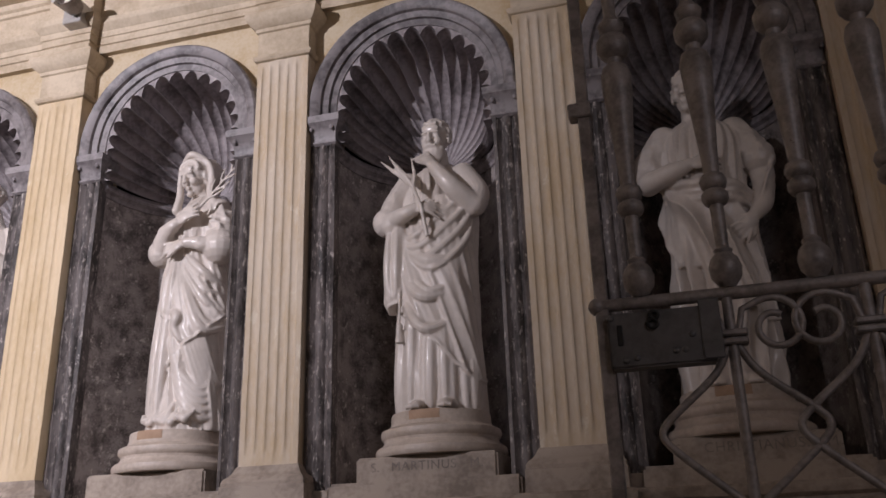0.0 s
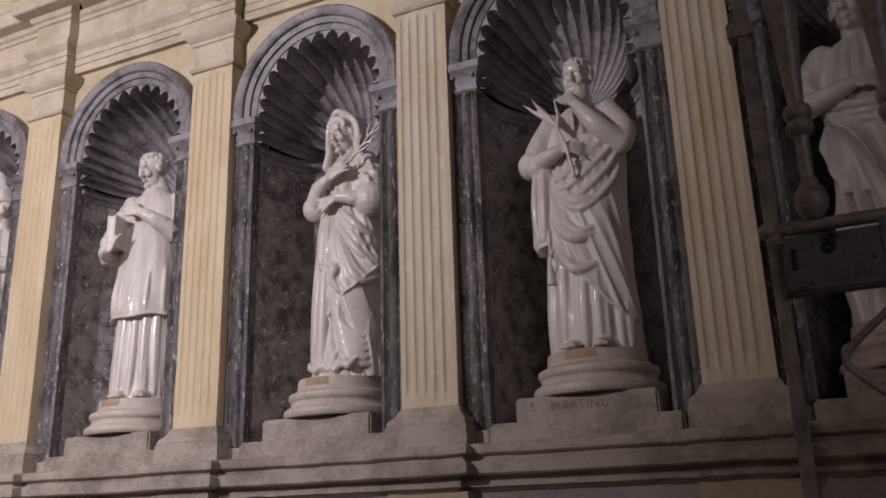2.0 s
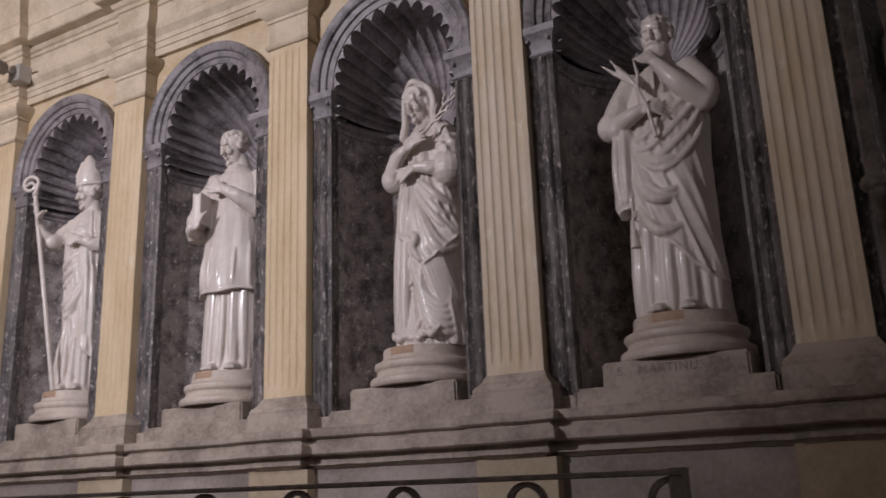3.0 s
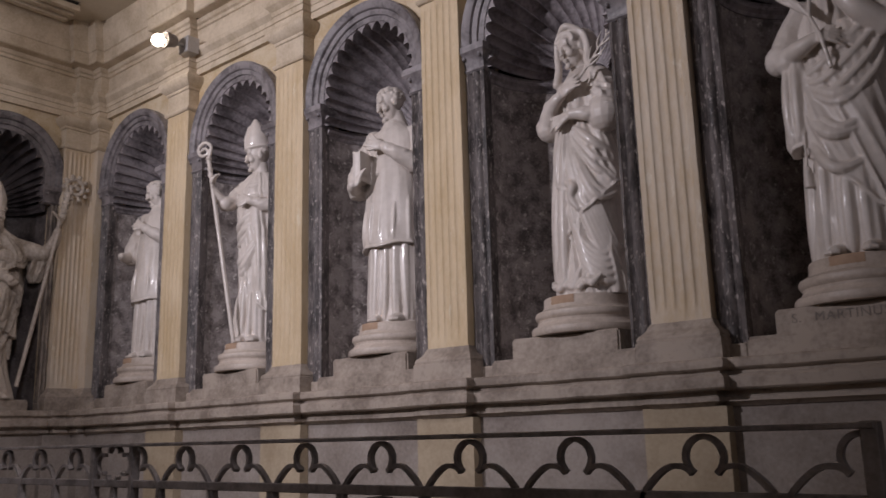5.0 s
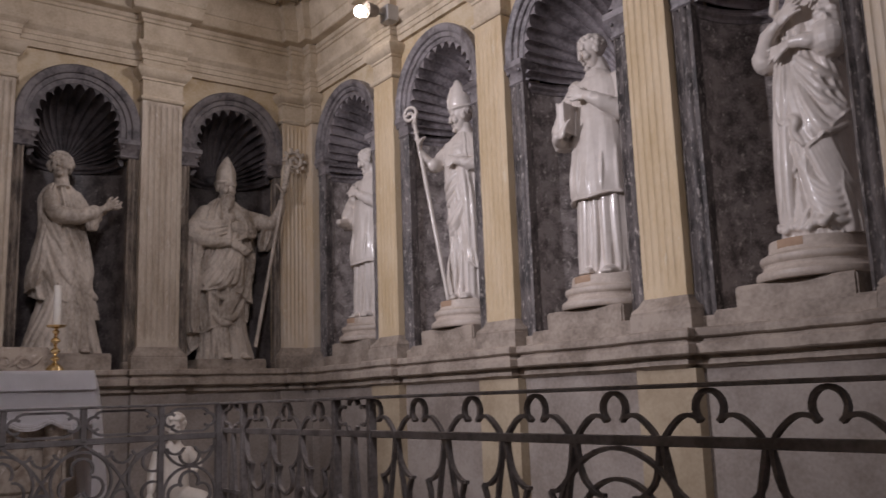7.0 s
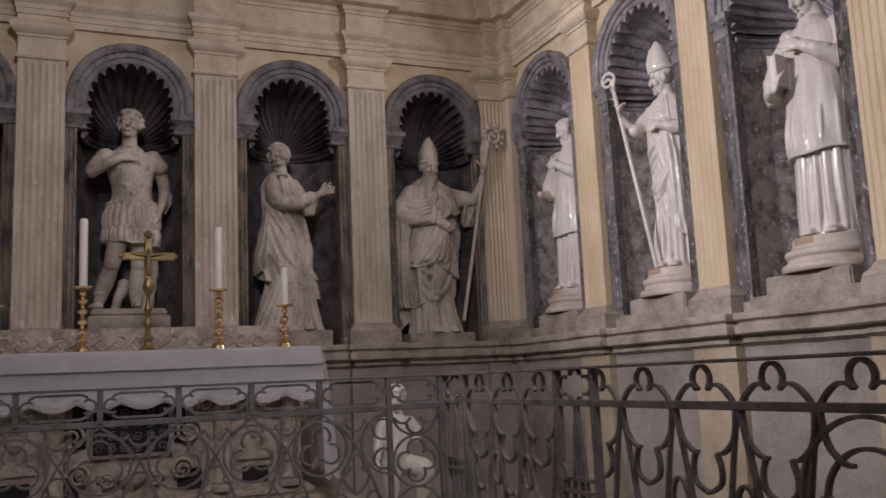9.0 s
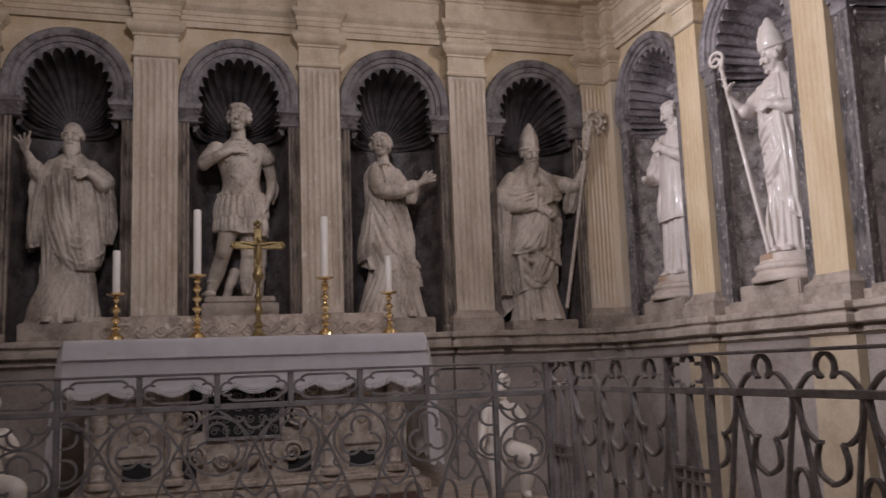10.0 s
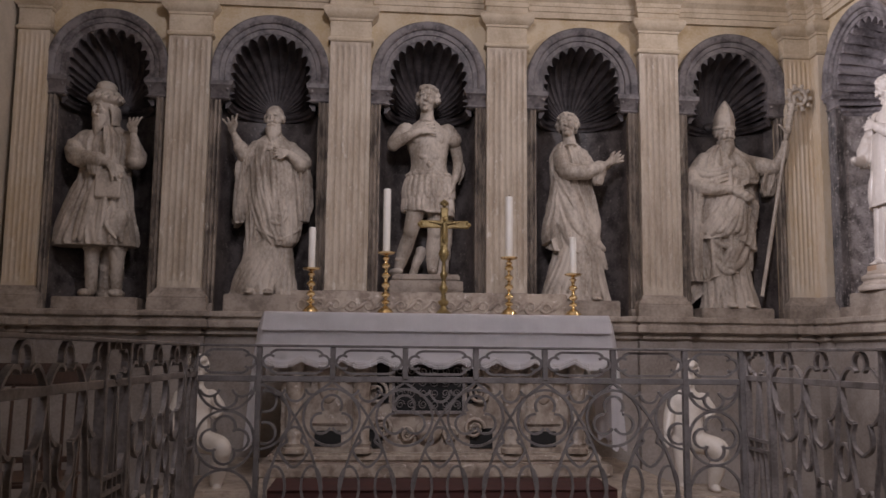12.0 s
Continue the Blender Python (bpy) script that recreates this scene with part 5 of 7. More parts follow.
def soldier(bm):  # youth in a cuirass and skirt, weight on one leg, hand to the breast
    drape(bm, [(0.72, 0.02, 0.0, 0.165, 0.13), (0.80, 0.02, 0.0, 0.155, 0.122), (0.90, 0.02, 0.0, 0.142, 0.112), (1.04, 0.01, -0.005, 0.165, 0.125), (1.15, 0.0, 0.0, 0.168, 0.112), (1.22, 0.0, 0.01, 0.10, 0.08), (1.26, 0, 0.012, 0.06, 0.055)], [], seed=18, crumple=0.002, wrinkle=0.0)
    kilt = [(0.49, 0.02, 0.0, 0.205, 0.160), (0.52, 0.02, 0.0, 0.205, 0.160), (0.65, 0.02, 0.0, 0.182, 0.145), (0.78, 0.02, 0, 0.165, 0.132), (0.82, 0.02, 0, 0.155, 0.125)]
    drape(bm, kilt, [], seed=19, wrinkle=0.003, hem=(-0.12, 0.006, 9, 0))
    hanging_folds(bm, kilt, 0.495, 0.72, -178, -2, 15, 0.013, 31, 1)
    lappets = [(0.60, 0.02, 0.0, 0.200, 0.160), (0.645, 0.02, 0.0, 0.198, 0.160), (0.75, 0.02, 0, 0.176, 0.140), (0.80, 0.02, 0, 0.166, 0.132)]
    drape(bm, lappets, [], seed=20, wrinkle=0.002)
    for i in range(12):
        a = -172 + 15 * i
        ridge(bm, lappets, [(a, 0.60), (a, 0.69), (a, 0.78)], 0.016)
    for i in range(9):
        a = math.pi + math.pi * i / 8
        blob(bm, (0.02 + 0.158 * math.cos(a), 0.125 * math.sin(a), 0.795), (0.028, 0.022, 0.020), seg=10)
    for q in (-1, 1):
        blob(bm, (0.005 + q * 0.068, -0.100, 1.08), (0.066, 0.026, 0.055))
        blob(bm, (q * 0.165, -0.005, 1.165), (0.064, 0.060, 0.055))
        limb(bm, [(q * 0.17, 0.0, 1.16), (q * 0.215, -0.01, 1.09)], [0.062, 0.064], 0.006)
    for z, w in ((0.93, 0.05), (0.98, 0.055)):
        for q in (-1, 1):
            blob(bm, (0.015 + q * 0.042, -0.102, z), (0.036, 0.014, 0.022))
    blob(bm, (0.02, -0.122, 0.865), (0.022, 0.010, 0.022))
    limb(bm, [(-0.18, 0.0, 1.16), (-0.255, -0.03, 1.06), (-0.265, -0.06, 1.02)], [0.054, 0.050, 0.047])
    limb(bm, [(-0.265, -0.065, 1.02), (-0.16, -0.14, 1.075), (-0.07, -0.155, 1.115)], [0.047, 0.038, 0.026])
    hand(bm, (-0.03, -0.160, 1.125), (1, -0.05, 0.15), (0, -1, 0.2), 1.0, curl=0.15)
    limb(bm, [(0.18, 0.01, 1.15), (0.235, 0.03, 1.02), (0.25, 0.0, 0.92)], [0.053, 0.048, 0.042])
    limb(bm, [(0.25, 0.0, 0.92), (0.24, -0.04, 0.82), (0.215, -0.06, 0.745)], [0.042, 0.036, 0.026])
    hand(bm, (0.21, -0.07, 0.70), (-0.2, -0.2, -1), (1, -0.3, 0), 0.95, curl=0.4)
    limb(bm, [(0.27, 0.06, 0.98), (0.29, 0.03, 0.86), (0.26, 0.0, 0.74)], [0.014, 0.030, 0.010], 0.004)
    # one leg straight, the other drawn back to the side
    limb(bm, [(0.080, -0.02, 0.58), (0.070, -0.05, 0.36), (0.066, -0.04, 0.31), (0.060, -0.01, 0.20), (0.055, -0.01, 0.05)], [0.078, 0.058, 0.053, 0.060, 0.037])
    limb(bm, [(-0.060, -0.02, 0.58), (-0.115, -0.09, 0.36), (-0.125, -0.08, 0.31), (-0.165, 0.0, 0.19), (-0.205, 0.04, 0.06)], [0.078, 0.060, 0.053, 0.058, 0.036])
    blob(bm, (0.060, -0.07, 0.03), (0.036, 0.095, 0.030), (0, 0, -6))
    blob(bm, (-0.225, -0.02, 0.03), (0.036, 0.095, 0.030), (0, 0, 28))
    for x, y, z in ((0.056, -0.005, 0.13), (-0.188, 0.02, 0.13)):
        ring = [(x + 0.046 * math.cos(i * math.pi / 8), y + 0.046 * math.sin(i * math.pi / 8), z) for i in range(16)]
        tube(bm, ring + ring[:1], 0.009, 8)
    # quiver-shaped stump behind the straight leg
    limb(bm, [(0.13, 0.10, 0.0), (0.17, 0.09, 0.30), (0.18, 0.08, 0.52)], [0.060, 0.052, 0.050], 0.006)
    limb(bm, [(-0.10, 0.06, 0.0), (-0.03, 0.06, 0.20)], [0.03, 0.045], 0.006)
    head(bm, (0.0, -0.02, 1.395), (-12, 0, -14), 1.05, "curly", 0, seed=21)


def monk(bm):  # bearded priest in a long chasuble, one arm raised
    alb = [(0, -0.01, 0.0, 0.275, 0.165), (0.06, -0.01, 0.0, 0.25, 0.160), (0.30, 0.0, 0.0, 0.19, 0.14), (0.6, 0.01, 0.0, 0.18, 0.14), (0.9, 0.01, 0, 0.175, 0.13), (1.15, 0.015, 0.0, 0.18, 0.12), (1.27, 0.02, 0.01, 0.15, 0.10), (1.34, 0.025, 0.015, 0.07, 0.065)]
    drape(bm, alb, [(4, 0.012, 0.8, 0.5, -0.1, 0.7)], seed=22.2, wrinkle=0.042, crumple=0.002)
    for q in range(7):
        ridge(bm, alb, [(-178 + 11 * q, 0.02), (-160 + 12 * q, 0.20), (-112 + 9 * q, 0.42 + 0.02 * q)], 0.022)
    for q in range(6):
        ridge(bm, alb, [(-92 + 13 * q, 0.0), (-80 + 13 * q, 0.20), (-62 + 9 * q, 0.46)], 0.020)
    # chasuble, rounded at the foot, broad plain front with long shallow folds
    chas = [(0.40, 0.09, -0.02, 0.110, 0.150), (0.44, 0.085, -0.02, 0.150, 0.160), (0.54, 0.07, -0.015, 0.190, 0.168), (0.70, 0.055, -0.01, 0.212, 0.168), (0.95, 0.04, -0.005, 0.205, 0.155), (1.14, 0.025, 0.0, 0.195, 0.132), (1.26, 0.02, 0.01, 0.155, 0.105), (1.33, 0.02, 0.015, 0.08, 0.07)]
    drape(bm, chas, [], seed=23.4, flow=0.9, wrinkle=0.028, crumple=0.002)
    for q in range(5):
        ridge(bm, chas, [(-150 + 20 * q, 1.16), (-142 + 18 * q, 0.85), (-125 + 13 * q, 0.56 - 0.02 * q)], 0.014)
    swag_folds(bm, chas, (-150, 0.92), (-20, 1.00), 0.16, 3, 0.11, 0.011, 33)
    hem_roll(bm, chas, lambda a: 0.44 + 0.0016 * abs(a + 80), -165, -5, 0.011)
    collar = [(1.20, 0.01, 0.005, 0.165, 0.118), (1.27, 0.015, 0.012, 0.135, 0.10), (1.33, 0.02, 0.025, 0.09, 0.08), (1.36, 0.02, 0.03, 0.07, 0.06)]
    drape(bm, collar, [], seed=4, wrinkle=0.016)
    swag_folds(bm, collar, (-160, 1.31), (-20, 1.31), 0.06, 3, 0.03, 0.010, 34)
    limb(bm, [(-0.12, 0.0, 1.24), (-0.19, -0.05, 1.15), (-0.235, -0.09, 1.21)], [0.060, 0.074, 0.060], 0.007)
    sleeve = [(0.60, -0.235, 0.03, 0.04, 0.06), (0.66, -0.235, 0.02, 0.055, 0.08), (0.92, -0.215, 0.0, 0.050, 0.085), (1.10, -0.205, -0.03, 0.055, 0.08), (1.18, -0.20, -0.04, 0.04, 0.05)]
    drape(bm, sleeve, [], seg=40, n=36, seed=5, wrinkle=0.042, hem=(0.6, 0.01, 2, 0))
    hanging_folds(bm, sleeve, 0.62, 1.12, -175, -20, 3, 0.013, 35, 3)
    limb(bm, [(-0.235, -0.09, 1.21), (-0.285, -0.12, 1.31)], [0.046, 0.028])
    hand(bm, (-0.305, -0.13, 1.36), (-0.25, -0.1, 1), (0.6, 1, 0.1), 1.15, spread=0.03, curl=-0.1)
    limb(bm, [(0.165, 0.0, 1.24), (0.275, -0.02, 1.13), (0.265, -0.085, 1.08), (0.18, -0.155, 1.15)], [0.060, 0.066, 0.060, 0.034], 0.006)
    hand(bm, (0.130, -0.165, 1.165), (-1, -0.05, 0.05), (0, -1, 0.3), 1.05, curl=0.15)
    back = [(0.62, 0.285, 0.02, 0.04, 0.06), (0.72, 0.29, 0.02, 0.055, 0.08), (0.95, 0.29, 0.0, 0.052, 0.08), (1.10, 0.275, -0.02, 0.05, 0.06)]
    drape(bm, back, [], seg=40, n=30, seed=15, wrinkle=0.042)
    head(bm, (0.025, -0.03, 1.475), (6, 0, -10), 1.05, "none", 1.25, seed=24)
    for i in range(40):
        a = -0.4 + (math.pi + 0.8) * i / 39
        blob(bm, (0.025 + 0.078 * math.cos(a), -0.015 + 0.090 * math.sin(a), 1.485 + 0.012 * math.sin(i * 2.1)), (0.014, 0.014, 0.020), seg=8)
    feet(bm, -0.12, 0.04, -0.15)


def pilgrim(bm):  # long-bearded man in a turban and wide knee-length coat, boots
    coat = [(0.42, -0.085, 0.0, 0.335, 0.175), (0.46, -0.085, 0.0, 0.340, 0.178), (0.62, -0.07, 0.0, 0.290, 0.165), (0.90, -0.04, 0.0, 0.215, 0.14), (1.06, -0.03, 0.0, 0.185, 0.128), (1.24, -0.02, 0.0, 0.210, 0.130), (1.34, -0.02, 0.01, 0.175, 0.105), (1.43, -0.03, 0.015, 0.07, 0.06)]
    drape(bm, coat, [(4, 0.012, 0.4, 0.15, 0.2, 0.95)], seed=25.2, wrinkle=0.042, crumple=0.002)
    hanging_folds(bm, coat, 0.44, 1.0, -178, -75, 7, 0.020, 41, 8)
    for q in range(3):
        ridge(bm, coat, [(-62 + 18 * q, 0.44), (-58 + 15 * q, 0.66), (-62 + 10 * q, 1.0)], 0.018)
    # the coat's open edge, folded back over the knee
    limb(bm, [(0.02, -0.150, 1.05), (0.03, -0.175, 0.80), (0.0, -0.182, 0.46)], [0.012, 0.017, 0.016])
    blob(bm, (0.12, -0.125, 0.60), (0.085, 0.050, 0.125), (0, 14, 20))
    limb(bm, [(0.06, -0.165, 0.72), (0.05, -0.180, 0.58), (0.13, -0.165, 0.47)], [0.010, 0.016, 0.010])
    ring = [(-0.03 + 0.19 * math.cos(i * math.pi / 12), 0.13 * math.sin(i * math.pi / 12), 1.06 + 0.008 * math.sin(i)) for i in range(24)]
    tube(bm, ring + ring[:1], 0.017, 8)
    # arm crossing to the book, other forearm raised
    limb(bm, [(-0.19, 0.0, 1.32), (-0.265, -0.03, 1.22), (-0.215, -0.10, 1.13), (-0.04, -0.18, 1.10)], [0.070, 0.090, 0.084, 0.064], 0.008)
    hem = [(0.98, -0.06, -0.165, 0.03, 0.03), (1.02, -0.06, -0.165, 0.06, 0.045), (1.12, -0.06, -0.16, 0.06, 0.05)]
    drape(bm, hem, [], seg=32, n=14, seed=5, wrinkle=0.016)
    limb(bm, [(-0.03, -0.185, 1.10), (0.05, -0.20, 1.07)], [0.038, 0.030])
    hand(bm, (0.085, -0.205, 1.04), (0.5, -0.1, -0.8), (0.4, -1, 0.3), 1.2, curl=0.2)
    box(bm, -0.05, 0.15, -0.195, -0.150, 0.80, 1.02, 0.006)
    box(bm, -0.044, 0.144, -0.189, -0.156, 0.792, 0.80, 0.002)
    limb(bm, [(0.15, 0.0, 1.32), (0.225, -0.03, 1.17), (0.235, -0.09, 1.12)], [0.066, 0.080, 0.078], 0.008)
    limb(bm, [(0.235, -0.10, 1.12), (0.235, -0.15, 1.24), (0.222, -0.16, 1.31)], [0.064, 0.042, 0.030])
    hand(bm, (0.220, -0.165, 1.36), (0.0, -0.1, 1), (-0.5, -1, 0.2), 1.15, spread=0.02, curl=0.35)
    for x, t in ((-0.095, 10), (0.105, -12)):
        limb(bm, [(x, 0.0, 0.55), (x, -0.01, 0.34), (x, 0.01, 0.07)], [0.085, 0.062, 0.046], 0.004)
        blob(bm, (x, -0.005, 0.40), (0.078, 0.080, 0.030))
        blob(bm, (x + 0.025 * (1 if x > 0 else -1), -0.08, 0.038), (0.048, 0.115, 0.038), (0, 0, t))
    limb(bm, [(0.0, 0.13, 0.0), (0.0, 0.12, 0.4)], [0.09, 0.07], 0.01)
    head(bm, (-0.065, -0.03, 1.555), (6, 0, -34), 1.10, "long", 1.3, seed=27)
    for z, r, h in ((1.640, 0.132, 0.046), (1.690, 0.116, 0.046), (1.745, 0.085, 0.058)):
        blob(bm, (-0.055, -0.005, z), (r, r * 1.02, h), (6, 4, 0), 22)
    for i in range(14):
        a = i * 2 * math.pi / 14
        limb(bm, [(-0.055 + 0.098 * math.cos(a), -0.005 + 0.098 * math.sin(a), 1.605), (-0.055 + 0.136 * math.cos(a + 0.3), -0.005 + 0.136 * math.sin(a + 0.3), 1.645), (-0.055 + 0.10 * math.cos(a + 0.6), -0.005 + 0.10 * math.sin(a + 0.6), 1.69)], [0.010, 0.015, 0.008], rings=8, sides=8)


def youth(bm):  # young martyr in a gathered tunic, mantle about the hips
    drape(bm, [(0, 0.0, 0.0, 0.195, 0.155), (0.12, 0, 0.0, 0.185, 0.15), (0.40, 0.0, 0.0, 0.17, 0.14), (0.70, 0.0, 0.0, 0.175, 0.14), (0.92, 0.0, 0, 0.155, 0.12), (1.10, 0.0, 0.0, 0.18, 0.122), (1.20, 0.0, 0.01, 0.16, 0.10), (1.27, 0, 0.015, 0.07, 0.06)],
          [(13, 0.05, 0.5, 0.2, -0.1, 0.75), (15, 0.014, 0.3, 0.1, 0.7, 1.22)], seed=28.2)
    drape(bm, [(0.44, 0.02, -0.005, 0.190, 0.172), (0.48, 0.02, -0.005, 0.192, 0.172), (0.68, 0.0, -0.005, 0.195, 0.17), (0.88, -0.01, 0.0, 0.185, 0.15), (0.96, -0.01, 0, 0.17, 0.135)], [(8, 0.045, 1.2, 1.6, 0.2, 1.0)], seed=29, wrinkle=0.012, hem=(-0.8, 0.03, 3, 0.6))
    sash(bm, [(-0.18, -0.05, 0.93), (-0.05, -0.155, 0.90), (0.10, -0.15, 0.88), (0.18, -0.04, 0.86)])
    # gathered tunic with short sleeves and a neckline
    drape(bm, [(0.90, 0.0, 0.0, 0.168, 0.132), (1.00, 0.0, 0.0, 0.172, 0.132), (1.12, 0.0, 0.0, 0.186, 0.130), (1.20, 0.0, 0.01, 0.168, 0.108), (1.255, 0.0, 0.015, 0.095, 0.078)], [(23, 0.016, 0.3, 0.1, 0.7, 1.3)], seed=31.0, wrinkle=0.010)
    for s in (-1, 1):
        limb(bm, [(s * 0.155, 0.0, 1.19), (s * 0.215, -0.01, 1.09), (s * 0.238, -0.015, 1.035)], [0.070, 0.080, 0.078], 0.008, seed=s + 2)
    limb(bm, [(-0.16, 0.0, 1.18), (-0.255, -0.02, 1.03), (-0.245, -0.07, 0.955)], [0.070, 0.066, 0.054], 0.003)
    limb(bm, [(-0.245, -0.08, 0.955), (-0.14, -0.15, 0.965), (-0.06, -0.17, 0.985)], [0.052, 0.042, 0.028])
    hand(bm, (-0.02, -0.18, 0.985), (1, -0.05, -0.05), (0, -1, 0.3), 1.0, curl=0.7)
    limb(bm, [(0.16, 0.0, 1.18), (0.235, 0.0, 1.03), (0.245, -0.02, 0.90)], [0.070, 0.060, 0.05], 0.003)
    limb(bm, [(0.245, -0.02, 0.90), (0.225, -0.07, 0.80), (0.175, -0.12, 0.73)], [0.048, 0.042, 0.028])
    hand(bm, (0.155, -0.135, 0.70), (-0.7, -0.2, -0.6), (0.5, -1, 0), 1.0, curl=0.6)
    tube(bm, [(0.13, -0.15, 0.60), (0.30, -0.06, 1.02)], 0.008, 8)
    head(bm, (-0.02, -0.02, 1.405), (2, 0, -18), 1.02, "short", 0, seed=31)
    feet(bm, -0.07, 0.08, -0.13)


def pedestal(m, r=0.275, h=0.19, label=""):
    """Round moulded statue base: torus, scotia, torus, with a patch of bare terracotta."""
    prof = [(r * 1.0, 0.0), (r * 1.02, 0.006), (r * 1.03, 0.02), (r * 1.02, 0.036), (r * 0.985, 0.044), (r * 0.93, 0.052), (r * 0.90, 0.066), (r * 0.905, 0.078), (r * 0.935, 0.086), (r * 0.95, 0.100), (r * 0.935, 0.116), (r * 0.88, 0.124),
            (r * 0.82, 0.132), (r * 0.79, 0.148), (r * 0.785, h - 0.012), (r * 0.77, h - 0.002), (r * 0.6, h)]
    t = thing("pedestal", m, label, "pedestal", "round statue bases")
    part("moulding", lathe(bmesh.new(), prof, steps=56), PEDESTAL, t, "", smooth=35)
    bm = bmesh.new()
    lathe(bm, [(r * 0.790, 0.150), (r * 0.794, 0.155), (r * 0.792, h - 0.010), (r * 0.776, h - 0.002), (r * 0.60, h + 0.003)], steps=18, start=radians(-112), sweep=radians(36))
    part("bare_patch", bm, BRICKISH, t, "bare terracotta where the white coat has worn off", smooth=40)
    return t


def block(m, w, d, h, label, text="", text_size=0.054, step=0.0):
    """Inscribed stone block with chipped edges."""
    t = thing("plinth_block", m, label, "plinth", "inscribed plinth blocks")
    bm = bmesh.new()
    box(bm, -w / 2, w / 2, 0.0, d, 0.0, h, 0.010, 2)
    part("stone", bm, LEDGE, t, smooth=30)
    if step:
        part("step", boxed(-step, step - 0.02, -0.022, 0.20, 0.0, h * 0.50, 0.012, 2), LEDGE, t, smooth=30)
    if text:
        words = text.split()
        widths = [len(w) * text_size * 0.72 for w in words]
        x = -sum(widths) / 2 - 0.004 * (len(words) - 1)
        for w, wide in zip(words, widths):
            cu = bpy.data.curves.new("lettering", "FONT")
            cu.body, cu.size, cu.extrude, cu.align_x, cu.space_character = w, text_size, 0.0008, "CENTER", 1.12
            tmp = bpy.data.objects.new("lettering_curve", cu)
            scene.collection.objects.link(tmp)
            me = bpy.data.meshes.new_from_object(tmp.evaluated_get(bpy.context.evaluated_depsgraph_get()))
            bpy.data.objects.remove(tmp)
            me.materials.clear()
            me.materials.append(INK)
            ob = new("lettering", me)
            ob.parent = t
            ob.matrix_local = pose(x + wide / 2, -0.0012, h - 0.062, 90, 0, 0)
            tagged(ob, "faded dark painted inscription")
            x += wide + 0.008
    return t


# place: niche centre, statue, height, sideways shift, turn, label
def place_long(c, build, label, height=1.0, shift=0.0, turn=0.0, text="", ped=1.88, front=0.02, mat=None, lean=0.0):
    block(LONG @ pose(c + shift * 0.4 + 0.02, front, 1.480), 0.62, 0.50, 0.205, "worn stone block carrying a statue base", text, step=0.43)
    pedestal(LONG @ pose(c + shift, 0.25, 1.687), 0.285, ped - 1.687, "round moulded white pedestal under a statue")
    statue(build, LONG @ pose(c + shift + lean, 0.25, ped - 0.004, 0, 0, turn), label, mat or STATUE, height=height)


A0, B0, C0, D0, E0, F0 = [-0.449 + P_LONG * 0.5 - P_LONG * k for k in range(6)]
place_long(A0, youth, "white stucco statue of a young man in a gathered tunic", 1.0, -0.03, 0, "S. CHRISTIANUS. M.", mat=STATUE)
place_long(B0, thinker, "glossy white stucco statue of a bearded man touching his chin", 0.958, 0.05, 0, "S. MARTINUS. M.")
place_long(C0, mourner, "glossy white stucco statue of a hooded woman with crossed hands", 0.975, 0.06, -6, lean=0.045)
place_long(D0, deacon, "glossy white stucco statue of a young cleric holding a book", 1.02, 0.06, 16)
place_long(E0, bishop_side, "white stucco statue of a mitred bishop with a crozier", 1.0, 0.05, 20)
place_long(F0, lambda bm: deacon(bm, False), "white stucco statue of a slim cleric in a surplice", 0.99, 0.05, 12)


def place_altar(c, build, label, foot, height, shift=0.0, turn=0.0, slab=None, wide=1.0):
    w, z1 = slab or (0.60, foot)
    t = thing("pedestal", ALTAR @ pose(c + shift, 0.03, 1.480), "low rectangular stone slab under a statue", "pedestal", "stone slabs behind the altar")
    if z1 > 1.70:
        part("slab", boxed(-w / 2, w / 2, 0.0, 0.42, 0.0, z1 - 1.480 - 0.055, 0.008, 2), LEDGE, t, smooth=30)
        part("cap", boxed(-w / 2 + 0.025, w / 2 - 0.025, 0.02, 0.40, z1 - 1.480 - 0.055, z1 - 1.480, 0.012, 2), LEDGE, t, smooth=30)
    else:
        part("slab", boxed(-w / 2, w / 2, 0.0, 0.42, 0.0, z1 - 1.480, 0.010, 2), LEDGE, t, smooth=30)
    statue(build, ALTAR @ pose(c + shift, 0.24, foot - 0.004, 0, 0, turn), label, STATUE_DULL, height=height, wide=wide)


place_altar(altar_niches[0], pilgrim, "dusty stucco statue of a long-bearded man in a turban", 1.600, 1.0, 0.0, 0, (0.66, 1.600))
place_altar(altar_niches[1], monk, "dusty stucco statue of a bearded monk raising his hand", 1.640, 1.0, 0.0, 0, (0.62, 1.640))
place_altar(altar_niches[2], soldier, "dusty stucco statue of a young soldier in a cuirass", 1.825, 1.07, 0.0, 0, (0.60, 1.825))
place_altar(altar_niches[3], pleader, "dusty stucco statue of a youth holding out his hands", 1.630, 1.03, 0.0, 0, (0.60, 1.630))
place_altar(altar_niches[4], bishop_front, "dusty stucco statue of a bearded bishop with an ornate crozier", 1.585, 1.06, 0.0, 0, (0.62, 1.585))

# ---------------------------------------------------------------- wrought-iron railings
RAIL_TOP, RAIL_MID, RAIL_LOW = 1.212, 1.094, 0.22
STRIP = (0.0048, 0.0066, (0, 1, 0))  # half thickness in the panel, half depth across it


COUNT = [0]


